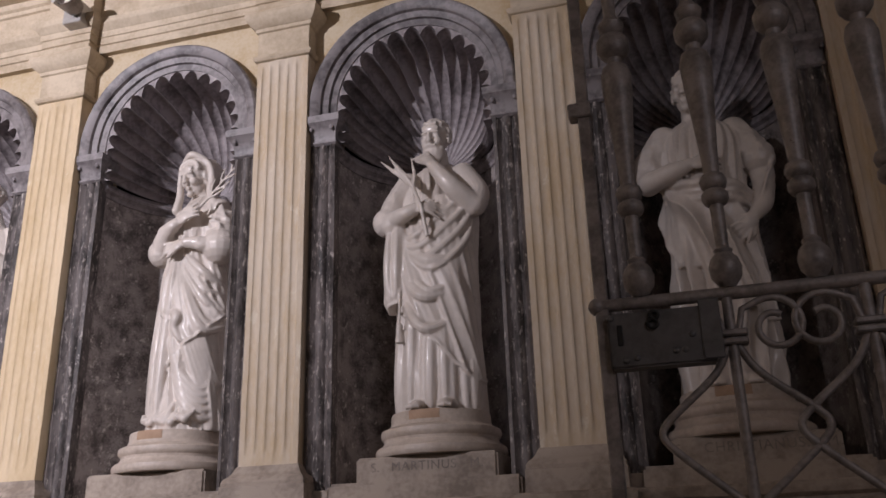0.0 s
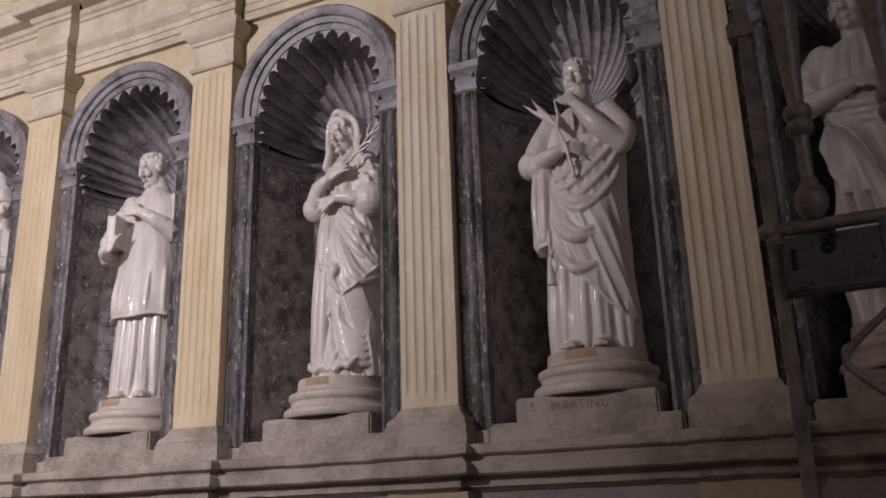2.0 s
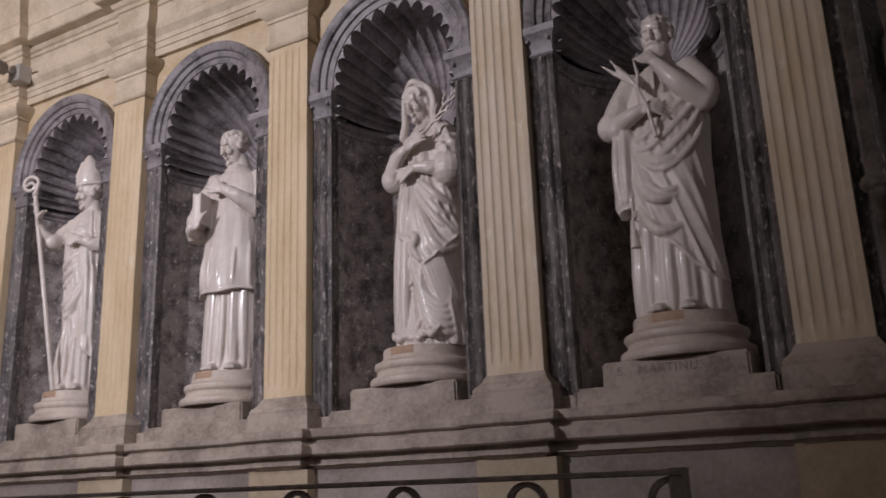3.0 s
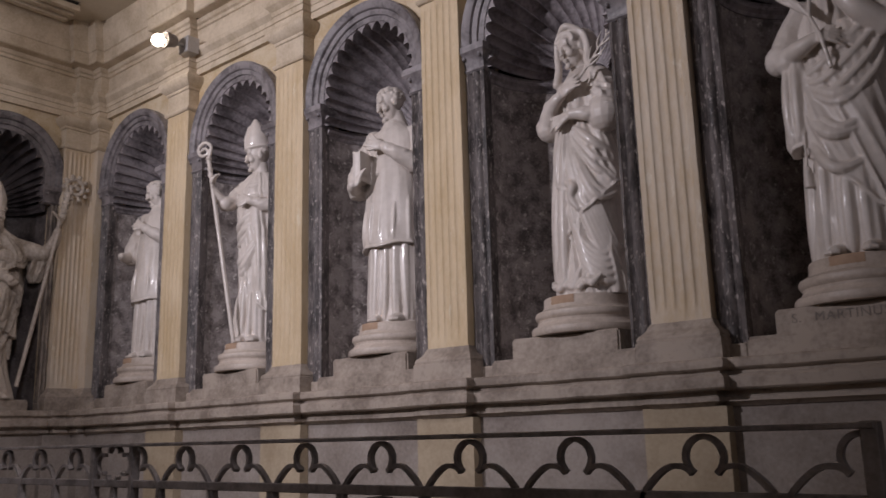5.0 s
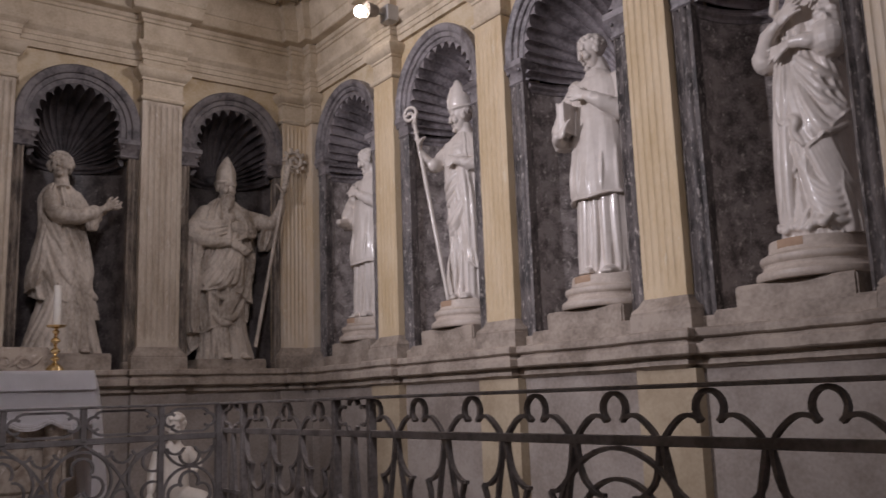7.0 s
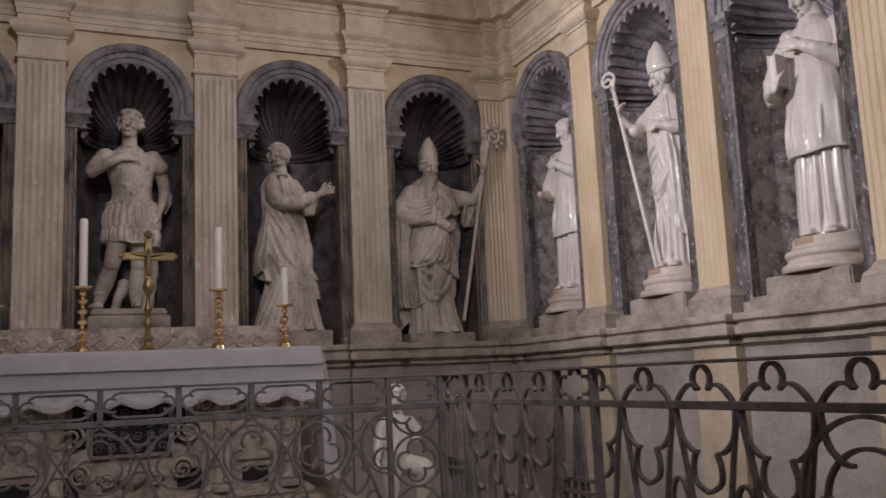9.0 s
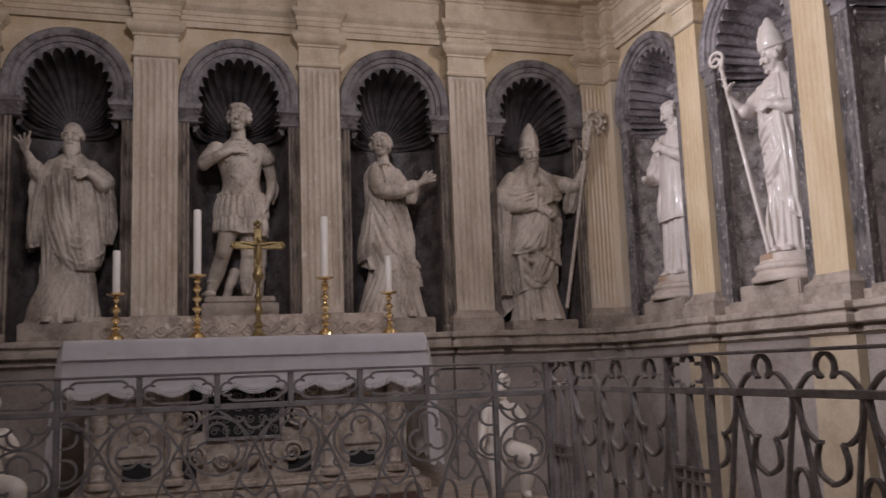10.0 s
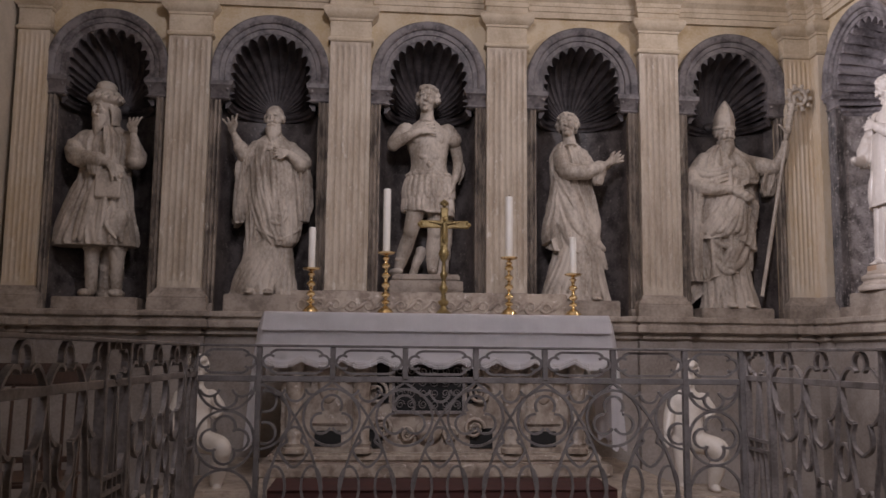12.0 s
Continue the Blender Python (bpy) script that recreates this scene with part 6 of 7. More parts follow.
def strap(bm, pts, k=1.0):
    """A flat iron strap; each lies a hair before or behind its neighbours."""
    COUNT[0] += 1
    dy = ((COUNT[0] * 7) % 13 - 6) * 0.0007
    return tube(bm, [(p[0], p[1] + dy, p[2]) for p in pts], 0.01, 4, flat=(STRIP[0] * k, STRIP[1] + ((COUNT[0] * 5) % 7) * 0.0002, STRIP[2]))


def bend(points, n=10):
    return [tuple(p) for p in curve_points([(x, 0, z) for x, z in points], n)]


def trefoil_bar(unit, t, x, mat, low=True, half=0):
    """One bay of the side railing: trefoil head, tapering neck with cusps, hanging loop and the ogee below."""
    h = unit / 2
    sides = (-1, 1) if half == 0 else (half,)
    bm = bmesh.new()
    zt = RAIL_TOP - 0.012
    r = 0.034
    if half == 0:
        strap(bm, arc(0, zt - r - 0.004, r, -52, 232, 18))
    elif half < 0:
        strap(bm, arc(0, zt - r - 0.004, r, 90, 232, 10))
    else:
        strap(bm, arc(0, zt - r - 0.004, r, -52, 90, 10))
    for s in sides:
        strap(bm, bend([(s * 0.021, zt - 0.066), (s * 0.034, zt - 0.055), (s * 0.062, zt - 0.054), (s * 0.090, zt - 0.072), (s * (h - 0.012), RAIL_MID + 0.004), (s * (h - 0.010), RAIL_MID - 0.03), (s * (h - 0.024), RAIL_MID - 0.085), (s * 0.066, RAIL_MID - 0.118), (s * 0.040, RAIL_MID - 0.122)], 26))
    part("trefoil", bm, mat, t, "", pose(x, 0, 0))
    if not low:
        return
    bm = bmesh.new()
    for s in sides:
        strap(bm, bend([(s * 0.040, RAIL_MID - 0.122), (s * 0.054, RAIL_MID - 0.160), (s * 0.046, RAIL_MID - 0.200), (0.0 if half == 0 else s * 0.01, RAIL_MID - 0.224)], 14))
        strap(bm, bend([(s * (h - 0.004), RAIL_MID - 0.01), (s * (h - 0.030), RAIL_MID - 0.12), (s * 0.072, RAIL_MID - 0.25), (s * 0.052, RAIL_MID - 0.36), (s * 0.075, RAIL_MID - 0.47), (s * (h - 0.008), RAIL_MID - 0.56)], 22))
        strap(bm, bend([(s * 0.050, RAIL_MID - 0.36), (s * 0.030, RAIL_MID - 0.33), (s * 0.012, RAIL_MID - 0.345)], 8))
        strap(bm, bend([(s * (h - 0.008), RAIL_MID - 0.56), (s * (h - 0.02), RAIL_MID - 0.66), (s * 0.05, RAIL_MID - 0.74), (s * 0.03, RAIL_LOW + 0.02)], 12))
    part("hanging_loop", bm, mat, t, "", pose(x, 0, 0))
    bm = bmesh.new()
    if half == 0:
        ring = [(0.033 * math.cos(i * math.pi / 9), 0, RAIL_MID - 0.46 + 0.062 * math.sin(i * math.pi / 9)) for i in range(18)]
        strap(bm, ring + ring[:1])
        part("oval", bm, mat, t, "", pose(x, 0, 0))
        bm = bmesh.new()
        ring = [(h + 0.034 * math.cos(i * math.pi / 9), 0, RAIL_MID - 0.255 + 0.060 * math.sin(i * math.pi / 9)) for i in range(18)]
        strap(bm, ring + ring[:1])
        part("oval", bm, mat, t, "", pose(x, 0, 0))
    else:
        bm.free()


def quatrefoil(bm, cx, cz, w, h, lobe):
    """A stretched four-lobed frame."""
    strap(bm, arc(cx, cz + h - lobe * 0.9, lobe * 1.1, 20, 160, 10))
    strap(bm, arc(cx, cz - h + lobe * 0.9, lobe * 1.1, 200, 340, 10))
    strap(bm, arc(cx - w + lobe, cz, lobe, 60, 300, 12))
    strap(bm, arc(cx + w - lobe, cz, lobe, -120, 120, 12))


def post_pair(t, x0, x1, mat):
    """Two standards with a quatrefoil and a narrow A-shaped brace between them."""
    for x in (x0, x1):
        part("standard", boxed(x - 0.010, x + 0.010, -0.014, 0.014, 0.03, RAIL_TOP - 0.004, 0.002), mat, t)
    c = (x0 + x1) / 2
    w = abs(x1 - x0) / 2 - 0.012
    bm = bmesh.new()
    quatrefoil(bm, c, (RAIL_TOP + RAIL_MID) / 2 - 0.002, w, 0.050, 0.030)
    part("quatrefoil", bm, mat, t)
    bm = bmesh.new()
    for s in (-1, 1):
        strap(bm, bend([(c + s * 0.006, RAIL_MID - 0.006), (c + s * w * 0.45, RAIL_MID - 0.30), (c + s * w * 0.9, RAIL_MID - 0.60)], 8))
    strap(bm, bend([(c, RAIL_MID - 0.006), (c, RAIL_MID - 0.6)], 4))
    part("brace", bm, mat, t)
    for dz in (0.245, 0.285):
        part("cross_bar", boxed(c - w - 0.004, c + w + 0.004, -0.008, 0.008, RAIL_MID - dz - 0.006, RAIL_MID - dz + 0.006), mat, t)


def side_rail(m, mirror, label, mat):
    """A long railing; local x runs from its free end (0.497) towards the altar at 3.77, negative."""
    t = thing("iron_railing", m, label, "railing", "chapel railings")
    s = mirror
    lo, hi = sorted((s * 0.487, s * 3.79))
    part("top_rail", boxed(lo, hi, -0.020, 0.020, RAIL_TOP - 0.010, RAIL_TOP, 0.002), mat, t)
    part("middle_rail", boxed(lo, hi, -0.009, 0.009, RAIL_MID - 0.011, RAIL_MID + 0.011, 0.002), mat, t)
    part("bottom_rail", boxed(lo, hi, -0.016, 0.016, RAIL_LOW - 0.012, RAIL_LOW + 0.012, 0.002), mat, t)
    part("standard", boxed(s * 0.497 - 0.013, s * 0.497 + 0.013, -0.016, 0.016, 0.03, RAIL_TOP + 0.002, 0.002), mat, t)
    trefoil_bar(0.255, t, s * 0.511, mat, half=s)
    for k in range(1, 8):
        trefoil_bar(0.255, t, s * (0.511 + 0.255 * k), mat, low=k != 4)
    for r in (0.195, 0.128):
        bm = bmesh.new()
        strap(bm, arc(s * 1.531, RAIL_MID - 0.212, r, 0, 360, 40))
        part("medallion_ring", bm, mat, t)
    trefoil_bar(0.255, t, s * (0.511 + 0.255 * 8 - 0.012), mat, half=-s)
    post_pair(t, s * 2.563, s * 2.790, mat)
    for k in range(3):
        trefoil_bar(0.247, t, s * (2.92 + 0.247 * k), mat)
    post_pair(t, s * 3.555, s * 3.765, mat)
    part("kerb", boxed(lo, hi, -0.07, 0.07, 0.0, 0.06, 0.008), LEDGE, t, "worn stone kerb under the railing")
    return t


RAIL_Y0, RAIL_Y1, RAIL_X = -0.87, 1.385, -3.775
side_rail(pose(0, RAIL_Y1, 0), -1, "dark wrought-iron railing with a row of trefoils", IRON)
side_rail(pose(0, RAIL_Y0, 0), -1, "dark wrought-iron railing with a row of trefoils", IRON)

# the railing before the altar: panelled frieze, circles, crossing ogees
POSTS = [-0.871, -0.619, -0.328, -0.038, 0.249, 0.533, 0.817, 1.12, 1.362]


def front_rail():
    t = thing("altar_railing", pose(RAIL_X, 0, 0, 0, 0, 90), "dusty wrought-iron altar railing of circles and scrolls", "railing", "chapel railings")
    mat = DUSTY_IRON
    y0, y1 = POSTS[0], POSTS[-1]
    part("top_rail", boxed(y0, y1, -0.018, 0.018, RAIL_TOP - 0.010, RAIL_TOP, 0.002), mat, t)
    mid = RAIL_MID - 0.018
    part("middle_rail", boxed(y0, y1, -0.009, 0.009, mid - 0.012, mid + 0.012, 0.002), mat, t)
    part("bottom_rail", boxed(y0, y1, -0.016, 0.016, RAIL_LOW - 0.012, RAIL_LOW + 0.012, 0.002), mat, t)
    part("kerb", boxed(y0, y1, -0.07, 0.07, 0.0, 0.06, 0.008), LEDGE, t, "worn stone kerb under the railing")
    for k, p in enumerate(POSTS):
        low = 0.03 if k in (0, 1, 7, 8) else mid
        part("standard", boxed(p - 0.011, p + 0.011, -0.013, 0.013, low, RAIL_TOP - 0.003, 0.002), mat, t)
    fr = (RAIL_TOP + mid) / 2
    for a, b in zip(POSTS, POSTS[1:]):
        c, w = (a + b) / 2, (b - a) / 2 - 0.012
        bm = bmesh.new()
        hw = w - 0.055
        for s in (-1, 1):
            strap(bm, [(c - hw, 0, fr + s * 0.046), (c + hw, 0, fr + s * 0.046)])
            strap(bm, bend([(c + s * hw, fr + 0.046), (c + s * (hw + 0.020), fr + 0.036), (c + s * (hw + 0.024), fr + 0.022)], 6))
            strap(bm, bend([(c + s * hw, fr - 0.046), (c + s * (hw + 0.020), fr - 0.036), (c + s * (hw + 0.024), fr - 0.022)], 6))
            strap(bm, arc(c + s * (w - 0.028), fr, 0.026, (-130 if s > 0 else 50), (130 if s > 0 else 310), 12))
        part("quatrefoil", bm, mat, t)
    for k in range(1, 8):
        p = POSTS[k]
        cz = mid - 0.150
        bm = bmesh.new()
        if k not in (1, 7):
            strap(bm, arc(p, cz, 0.112, 0, 360, 36))
            part("circle", bm, mat, t)
            bm = bmesh.new()
            for a in (90, 210, 330):
                x, z = p + 0.048 * math.cos(radians(a)), cz + 0.048 * math.sin(radians(a))
                strap(bm, arc(x, z, 0.040, a - 125, a + 125, 14))
            part("trefoil", bm, mat, t)
        else:
            s = 1 if k == 1 else -1
            strap(bm, arc(p, cz, 0.125, -90 if s > 0 else 90, 90 if s > 0 else 270, 18))
            for dz in (0.062, -0.062):
                strap(bm, arc(p + s * 0.03, cz + dz, 0.042, -110 if s > 0 else 70, 110 if s > 0 else 290, 14))
            part("half_circle", bm, mat, t)
    for k in range(1, 7):
        a, b = POSTS[k], POSTS[k + 1]
        c, w = (a + b) / 2, (b - a) / 2
        for s in (-1, 1):
            bm = bmesh.new()
            strap(bm, bend([(c - s * w * 0.98, mid - 0.012), (c - s * w * 0.40, mid - 0.075), (c, mid - 0.150), (c + s * w * 0.36, mid - 0.255), (c + s * w * 0.62, mid - 0.36), (c + s * w * 0.82, mid - 0.50), (c + s * w * 0.94, mid - 0.66), (c + s * w * 0.97, RAIL_LOW + 0.01)], 26))
            part("ogee", bm, mat, t)
        bm = bmesh.new()
        strap(bm, arc(c, mid - 0.050, 0.038, 190, 350, 10))
        strap(bm, arc(c - 0.066, mid - 0.036, 0.026, 200, 350, 8))
        strap(bm, arc(c + 0.066, mid - 0.036, 0.026, 190, 340, 8))
        part("cusp", bm, mat, t)
        bm = bmesh.new()
        strap(bm, arc(c, mid - 0.222, 0.034, -40, 220, 12))
        strap(bm, bend([(c - 0.026, mid - 0.245), (c - 0.058, mid - 0.275), (c - 0.036, mid - 0.318), (c, mid - 0.345), (c + 0.036, mid - 0.318), (c + 0.058, mid - 0.275), (c + 0.026, mid - 0.245)], 20))
        part("trefoil", bm, mat, t)
        for q in (-0.5, 0.5):
            bm = bmesh.new()
            x = c + q * w * 0.98
            ring = [(x + 0.040 * math.cos(i * math.pi / 10), 0, mid - 0.42 + 0.080 * math.sin(i * math.pi / 10)) for i in range(20)]
            strap(bm, ring + ring[:1])
            part("oval", bm, mat, t)
    for a, b in ((POSTS[0], POSTS[1]), (POSTS[7], POSTS[8])):
        c, w = (a + b) / 2, abs(b - a) / 2 - 0.012
        bm = bmesh.new()
        strap(bm, arc(c, mid - 0.012, w, 180, 360, 20))
        for s in (-1, 1):
            strap(bm, arc(c + s * w * 0.55, mid - 0.030, w * 0.36, 200, 340, 8))
        strap(bm, arc(c, mid - 0.072, w * 0.38, 170, 370, 12))
        part("half_circle", bm, mat, t)
        bm = bmesh.new()
        strap(bm, arc(c, mid - 0.012 - 2 * w, w, 0, 360, 32))
        part("circle", bm, mat, t)
        bm = bmesh.new()
        for a2 in (90, 180, 270, 360):
            x, z = c + w * 0.46 * math.cos(radians(a2)), mid - 0.012 - 2 * w + w * 0.46 * math.sin(radians(a2))
            strap(bm, arc(x, z, w * 0.36, a2 - 120, a2 + 120, 14))
        part("quatrefoil", bm, mat, t)
        bm = bmesh.new()
        strap(bm, arc(c, mid - 0.012 - 4 * w, w, 0, 360, 32))
        part("circle", bm, mat, t)


front_rail()

# ---------------------------------------------------------------- tall iron gate with turned balusters
def baluster_profile(z0, z1):
    f = [(0.0, 0.016), (0.012, 0.026), (0.026, 0.036), (0.050, 0.039), (0.070, 0.033), (0.084, 0.020), (0.092, 0.023), (0.100, 0.015), (0.150, 0.0165), (0.205, 0.0165), (0.210, 0.027), (0.222, 0.033), (0.236, 0.032), (0.246, 0.022), (0.252, 0.030), (0.268, 0.034), (0.282, 0.029), (0.288, 0.019),
         (0.36, 0.023), (0.46, 0.031), (0.55, 0.039), (0.595, 0.041), (0.622, 0.034), (0.634, 0.018), (0.650, 0.020), (0.656, 0.032), (0.672, 0.043), (0.698, 0.045), (0.716, 0.034), (0.724, 0.020), (0.735, 0.032), (0.752, 0.036), (0.768, 0.024), (0.782, 0.016), (0.86, 0.020), (0.92, 0.026)]
    return [(r, z0 + q * (z1 - z0) / 0.92) for q, r in f]


def gate():
    t = thing("iron_gate", pose(-0.173, 2.095, 0, 0, 0, -1.0), "dark wrought-iron gate with turned balusters and a lock", "gate")
    mat = IRON
    part("stile", boxed(-0.016, 0.016, -0.012, 0.012, 0.05, 2.95, 0.003), mat, t)
    part("stile", boxed(0.984, 1.016, -0.012, 0.012, 0.05, 2.95, 0.003), mat, t)
    bm = bmesh.new()
    tube(bm, [(-0.012, 0, 1.832), (1.0, 0, 1.832)], 0.016, 14)
    ball(bm, Matrix.Translation((-0.012, 0, 1.832)) @ Matrix.Diagonal((0.022, 0.022, 0.022, 1)), 14)
    part("lock_rail", bm, mat, t, smooth=50)
    bm = bmesh.new()
    tube(bm, [(0.0, 0, 2.80), (1.0, 0, 2.80)], 0.016, 12)
    part("top_bar", bm, mat, t, smooth=50)
    part("bottom_bar", boxed(0.0, 1.0, -0.012, 0.012, 0.10, 0.13, 0.002), mat, t)
    for x in (0.095, 0.300, 0.500, 0.700, 0.900):
        bm = bmesh.new()
        lathe(bm, baluster_profile(1.845, 2.79), (x, 0), 20)
        part("baluster", bm, mat, t, "turned iron baluster", smooth=45)
    for x in (0.292, 0.592, 0.84):
        bm = bmesh.new()
        tube(bm, [(x, 0, 0.12), (x, 0, 1.82)], 0.013, 10)
        part("bar", bm, mat, t, smooth=60)
        bm = bmesh.new()
        for z in (1.714, 1.734):
            box(bm, x - 0.036, x + 0.036, -0.022, 0.022, z - 0.008, z + 0.008, 0.004)
        part("collar", bm, mat, t)
        # scrolls springing from the collar
        for s in (-1, 1):
            bm = bmesh.new()
            pts = [(x + s * 0.012, 0, 1.72), (x + s * 0.030, 0, 1.79)]
            for i in range(26):
                q = i / 25
                ang = math.radians(120 - 420 * q)
                r = 0.070 * (1 - 0.62 * q)
                pts.append((x + s * (0.100 + r * math.cos(ang)), 0, 1.745 + r * math.sin(ang)))
            if not (x < 0.3 and s < 0):
                tube(bm, pts, 0.0085, 8)
                part("scroll", bm, mat, t, smooth=60)
            else:
                tube(bm, bend([(x - 0.012, 1.72), (x - 0.03, 1.78), (x - 0.075, 1.80)], 8), 0.0085, 8)
                part("scroll", bm, mat, t, smooth=60)
            bm = bmesh.new()
            tube(bm, bend([(x + s * 0.012, 1.705), (x + s * 0.05, 1.640), (x + s * 0.150, 1.555), (x + s * 0.180, 1.515), (x + s * 0.150, 1.470), (x + s * 0.03, 1.365), (x, 1.335)], 26), 0.0095, 8)
            part("diamond_bar", bm, mat, t, smooth=60)
        for cz in (1.16, 0.80, 0.44):
            bm = bmesh.new()
            tube(bm, arc(x, cz, 0.13, 0, 360, 30), 0.009, 8)
            part("ring", bm, mat, t, smooth=60)
    # lock case on the stile
    case = part("lock_case", boxed(0.012, 0.255, -0.034, 0.020, 1.668, 1.802, 0.005, 2), STEEL_GREY, t, "grey painted iron lock case", smooth=30)
    # keyhole not cut: a thin black plate paints its dark hollow
    bm = bmesh.new()
    box(bm, 0.034, 0.046, -0.0365, -0.0335, 1.722, 1.772, 0.001)
    part("keyhole", bm, BLACK, case)
    for x, z in ((0.05, 1.685), (0.075, 1.69), (0.185, 1.70), (0.205, 1.735), (0.24, 1.73), (0.02, 1.79), (0.165, 1.70)):
        bm = bmesh.new()
        ball(bm, Matrix.Translation((x, -0.034, z)) @ Matrix.Diagonal((0.008, 0.005, 0.008, 1)), 10)
        part("rivet", bm, STEEL_GREY, case, smooth=60)
    bm = bmesh.new()
    tube(bm, arc(0.118, 1.768, 0.011, -200, 150, 16, -0.040), 0.0045, 8)
    tube(bm, arc(0.122, 1.787, 0.010, -60, 200, 12, -0.040), 0.0045, 8)
    part("ring_pull", bm, BLACK, case, smooth=60)
    part("hasp", boxed(0.225, 0.272, -0.040, -0.033, 1.672, 1.815, 0.003), STEEL_GREY, case)
    # pintle bracket on the stile
    part("hinge", boxed(-0.040, 0.022, -0.022, 0.022, 2.350, 2.392, 0.004), mat, t)
    bm = bmesh.new()
    tube(bm, [(-0.036, 0, 0.0), (-0.036, 0, 0.02)], 0.02, 10)
    part("foot", bm, mat, t)


STEEL_GREY = material("grey_painted_iron", (0.115, 0.110, 0.110), (0.070, 0.066, 0.064), 0.45, metal=0.2, scale=18, bump=0.3, contrast=0.7)
gate()

# ---------------------------------------------------------------- altar
ALT_X, ALT_Y0, ALT_Y1, ALT_Z = -5.88, -0.845, 1.378, 1.440


def altar():
    t = thing("altar", pose(0, 0, 0), "carved stone altar with columns and a central grille", "altar")
    part("slab", boxed(-6.72, ALT_X + 0.01, ALT_Y0 + 0.01, ALT_Y1 - 0.01, 1.365, 1.432, 0.008, 2), MARBLE, t, "thick marble altar slab")
    f = -6.02
    part("body", boxed(-6.65, f, ALT_Y0 + 0.10, ALT_Y1 - 0.10, 0.40, 1.366), MARBLE, t)
    part("base_step", boxed(-6.70, f + 0.16, ALT_Y0 - 0.02, ALT_Y1 + 0.02, 0.40, 0.485, 0.01, 2), MARBLE, t)
    part("base_moulding", boxed(-6.68, f + 0.08, ALT_Y0 + 0.03, ALT_Y1 - 0.03, 0.485, 0.545, 0.018, 3), MARBLE, t)
    for y in (ALT_Y0 + 0.19, ALT_Y0 + 0.62, ALT_Y1 - 0.62, ALT_Y1 - 0.19):
        bm = bmesh.new()
        lathe(bm, [(0.072, 0.545), (0.072, 0.575), (0.060, 0.585), (0.066, 0.605), (0.052, 0.625), (0.058, 0.80), (0.056, 1.10), (0.048, 1.24), (0.056, 1.25), (0.050, 1.27), (0.070, 1.31), (0.076, 1.33), (0.076, 1.362)], (f + 0.045, y), 20)
        part("column", bm, MARBLE, t, "short carved column", smooth=40)
    for y0, y1 in ((ALT_Y0 + 0.29, ALT_Y0 + 0.52), (ALT_Y1 - 0.52, ALT_Y1 - 0.29)):
        c = (y0 + y1) / 2
        bm = bmesh.new()
        box(bm, f, f + 0.022, y0, y1, 0.72, 1.30, 0.008, 2)
        part("panel", bm, MARBLE, t)
        bm = bmesh.new()
        ball(bm, Matrix.Translation((f + 0.02, c, 1.02)) @ Matrix.Diagonal((0.03, 0.075, 0.17, 1)), 18)
        ball(bm, Matrix.Translation((f + 0.03, c, 1.21)) @ Matrix.Diagonal((0.035, 0.045, 0.055, 1)), 14)
        part("relief", bm, MARBLE, t, "worn carved relief", smooth=60)
        # no hole is cut: a black plate paints the opening's shade
        part("opening", boxed(f + 0.001, f + 0.012, c - 0.085, c + 0.085, 0.58, 0.68, 0.002), BLACK, t, "black plate painting the shade of a low opening")
    for y, w, z0, z1 in ((-0.16, 0.075, 0.57, 0.70), (0.56, 0.075, 0.57, 0.70), (-0.09, 0.04, 0.86, 1.30), (0.50, 0.035, 0.86, 1.30)):
        # more black plates for the shade of openings
        part("opening", boxed(f + 0.0015, f + 0.011, y - w, y + w, z0, z1, 0.002), BLACK, t, "black plate painting the shade of a low opening")
    # central grille
    c = 0.21
    # the depth behind the grille is a flat black plate, its shade painted
    part("grille_shade_plate", boxed(f + 0.001, f + 0.010, c - 0.235, c + 0.235, 0.80, 1.12), BLACK, t, "black plate painting the shade behind the grille")
    grille = part("grille", boxed(f + 0.010, f + 0.030, c - 0.240, c + 0.240, 0.79, 0.812, 0.003), IRON, t, "openwork scroll grille")
    for a in ((c - 0.24, c + 0.24, 1.108, 1.13), (c - 0.24, c - 0.222, 0.79, 1.13), (c + 0.222, c + 0.24, 0.79, 1.13)):
        part("frame_bar", boxed(f + 0.010, f + 0.030, *a), IRON, grille)
    for i in range(6):
        for j in range(4):
            bm = bmesh.new()
            y, z = c - 0.185 + i * 0.074, 0.852 + j * 0.072
            pts = [(f + 0.016, y + 0.030 * (1 - k / 22) * math.cos(k * 0.55 + i), z + 0.030 * (1 - k / 22) * math.sin(k * 0.55 + i)) for k in range(18)]
            tube(bm, pts, 0.0042, 5)
            part("scroll", bm, DUSTY_IRON, grille)
    # carved volutes and drapery under the grille
    for s in (-1, 1):
        for dy, z, r in ((0.34, 0.93, 0.085), (0.30, 0.70, 0.070), (0.14, 0.66, 0.050), (0.44, 1.10, 0.055)):
            bm = bmesh.new()
            pts = [(f + 0.03 + 0.001 * k, c + s * (dy + r * (1 - k / 30) * math.cos(k * 0.5)), z + r * (1 - k / 30) * math.sin(k * 0.5)) for k in range(26)]
            tube(bm, pts, [0.013 - 0.0003 * k for k in range(26)], 8)
            part("volute", bm, MARBLE, t, "carved stone volute", smooth=60)
    bm = bmesh.new()
    ball(bm, Matrix.Translation((f + 0.03, c, 0.68)) @ Matrix.Diagonal((0.045, 0.09, 0.07, 1)), 16)
    part("relief", bm, MARBLE, t, "worn carved relief", smooth=60)
    return t


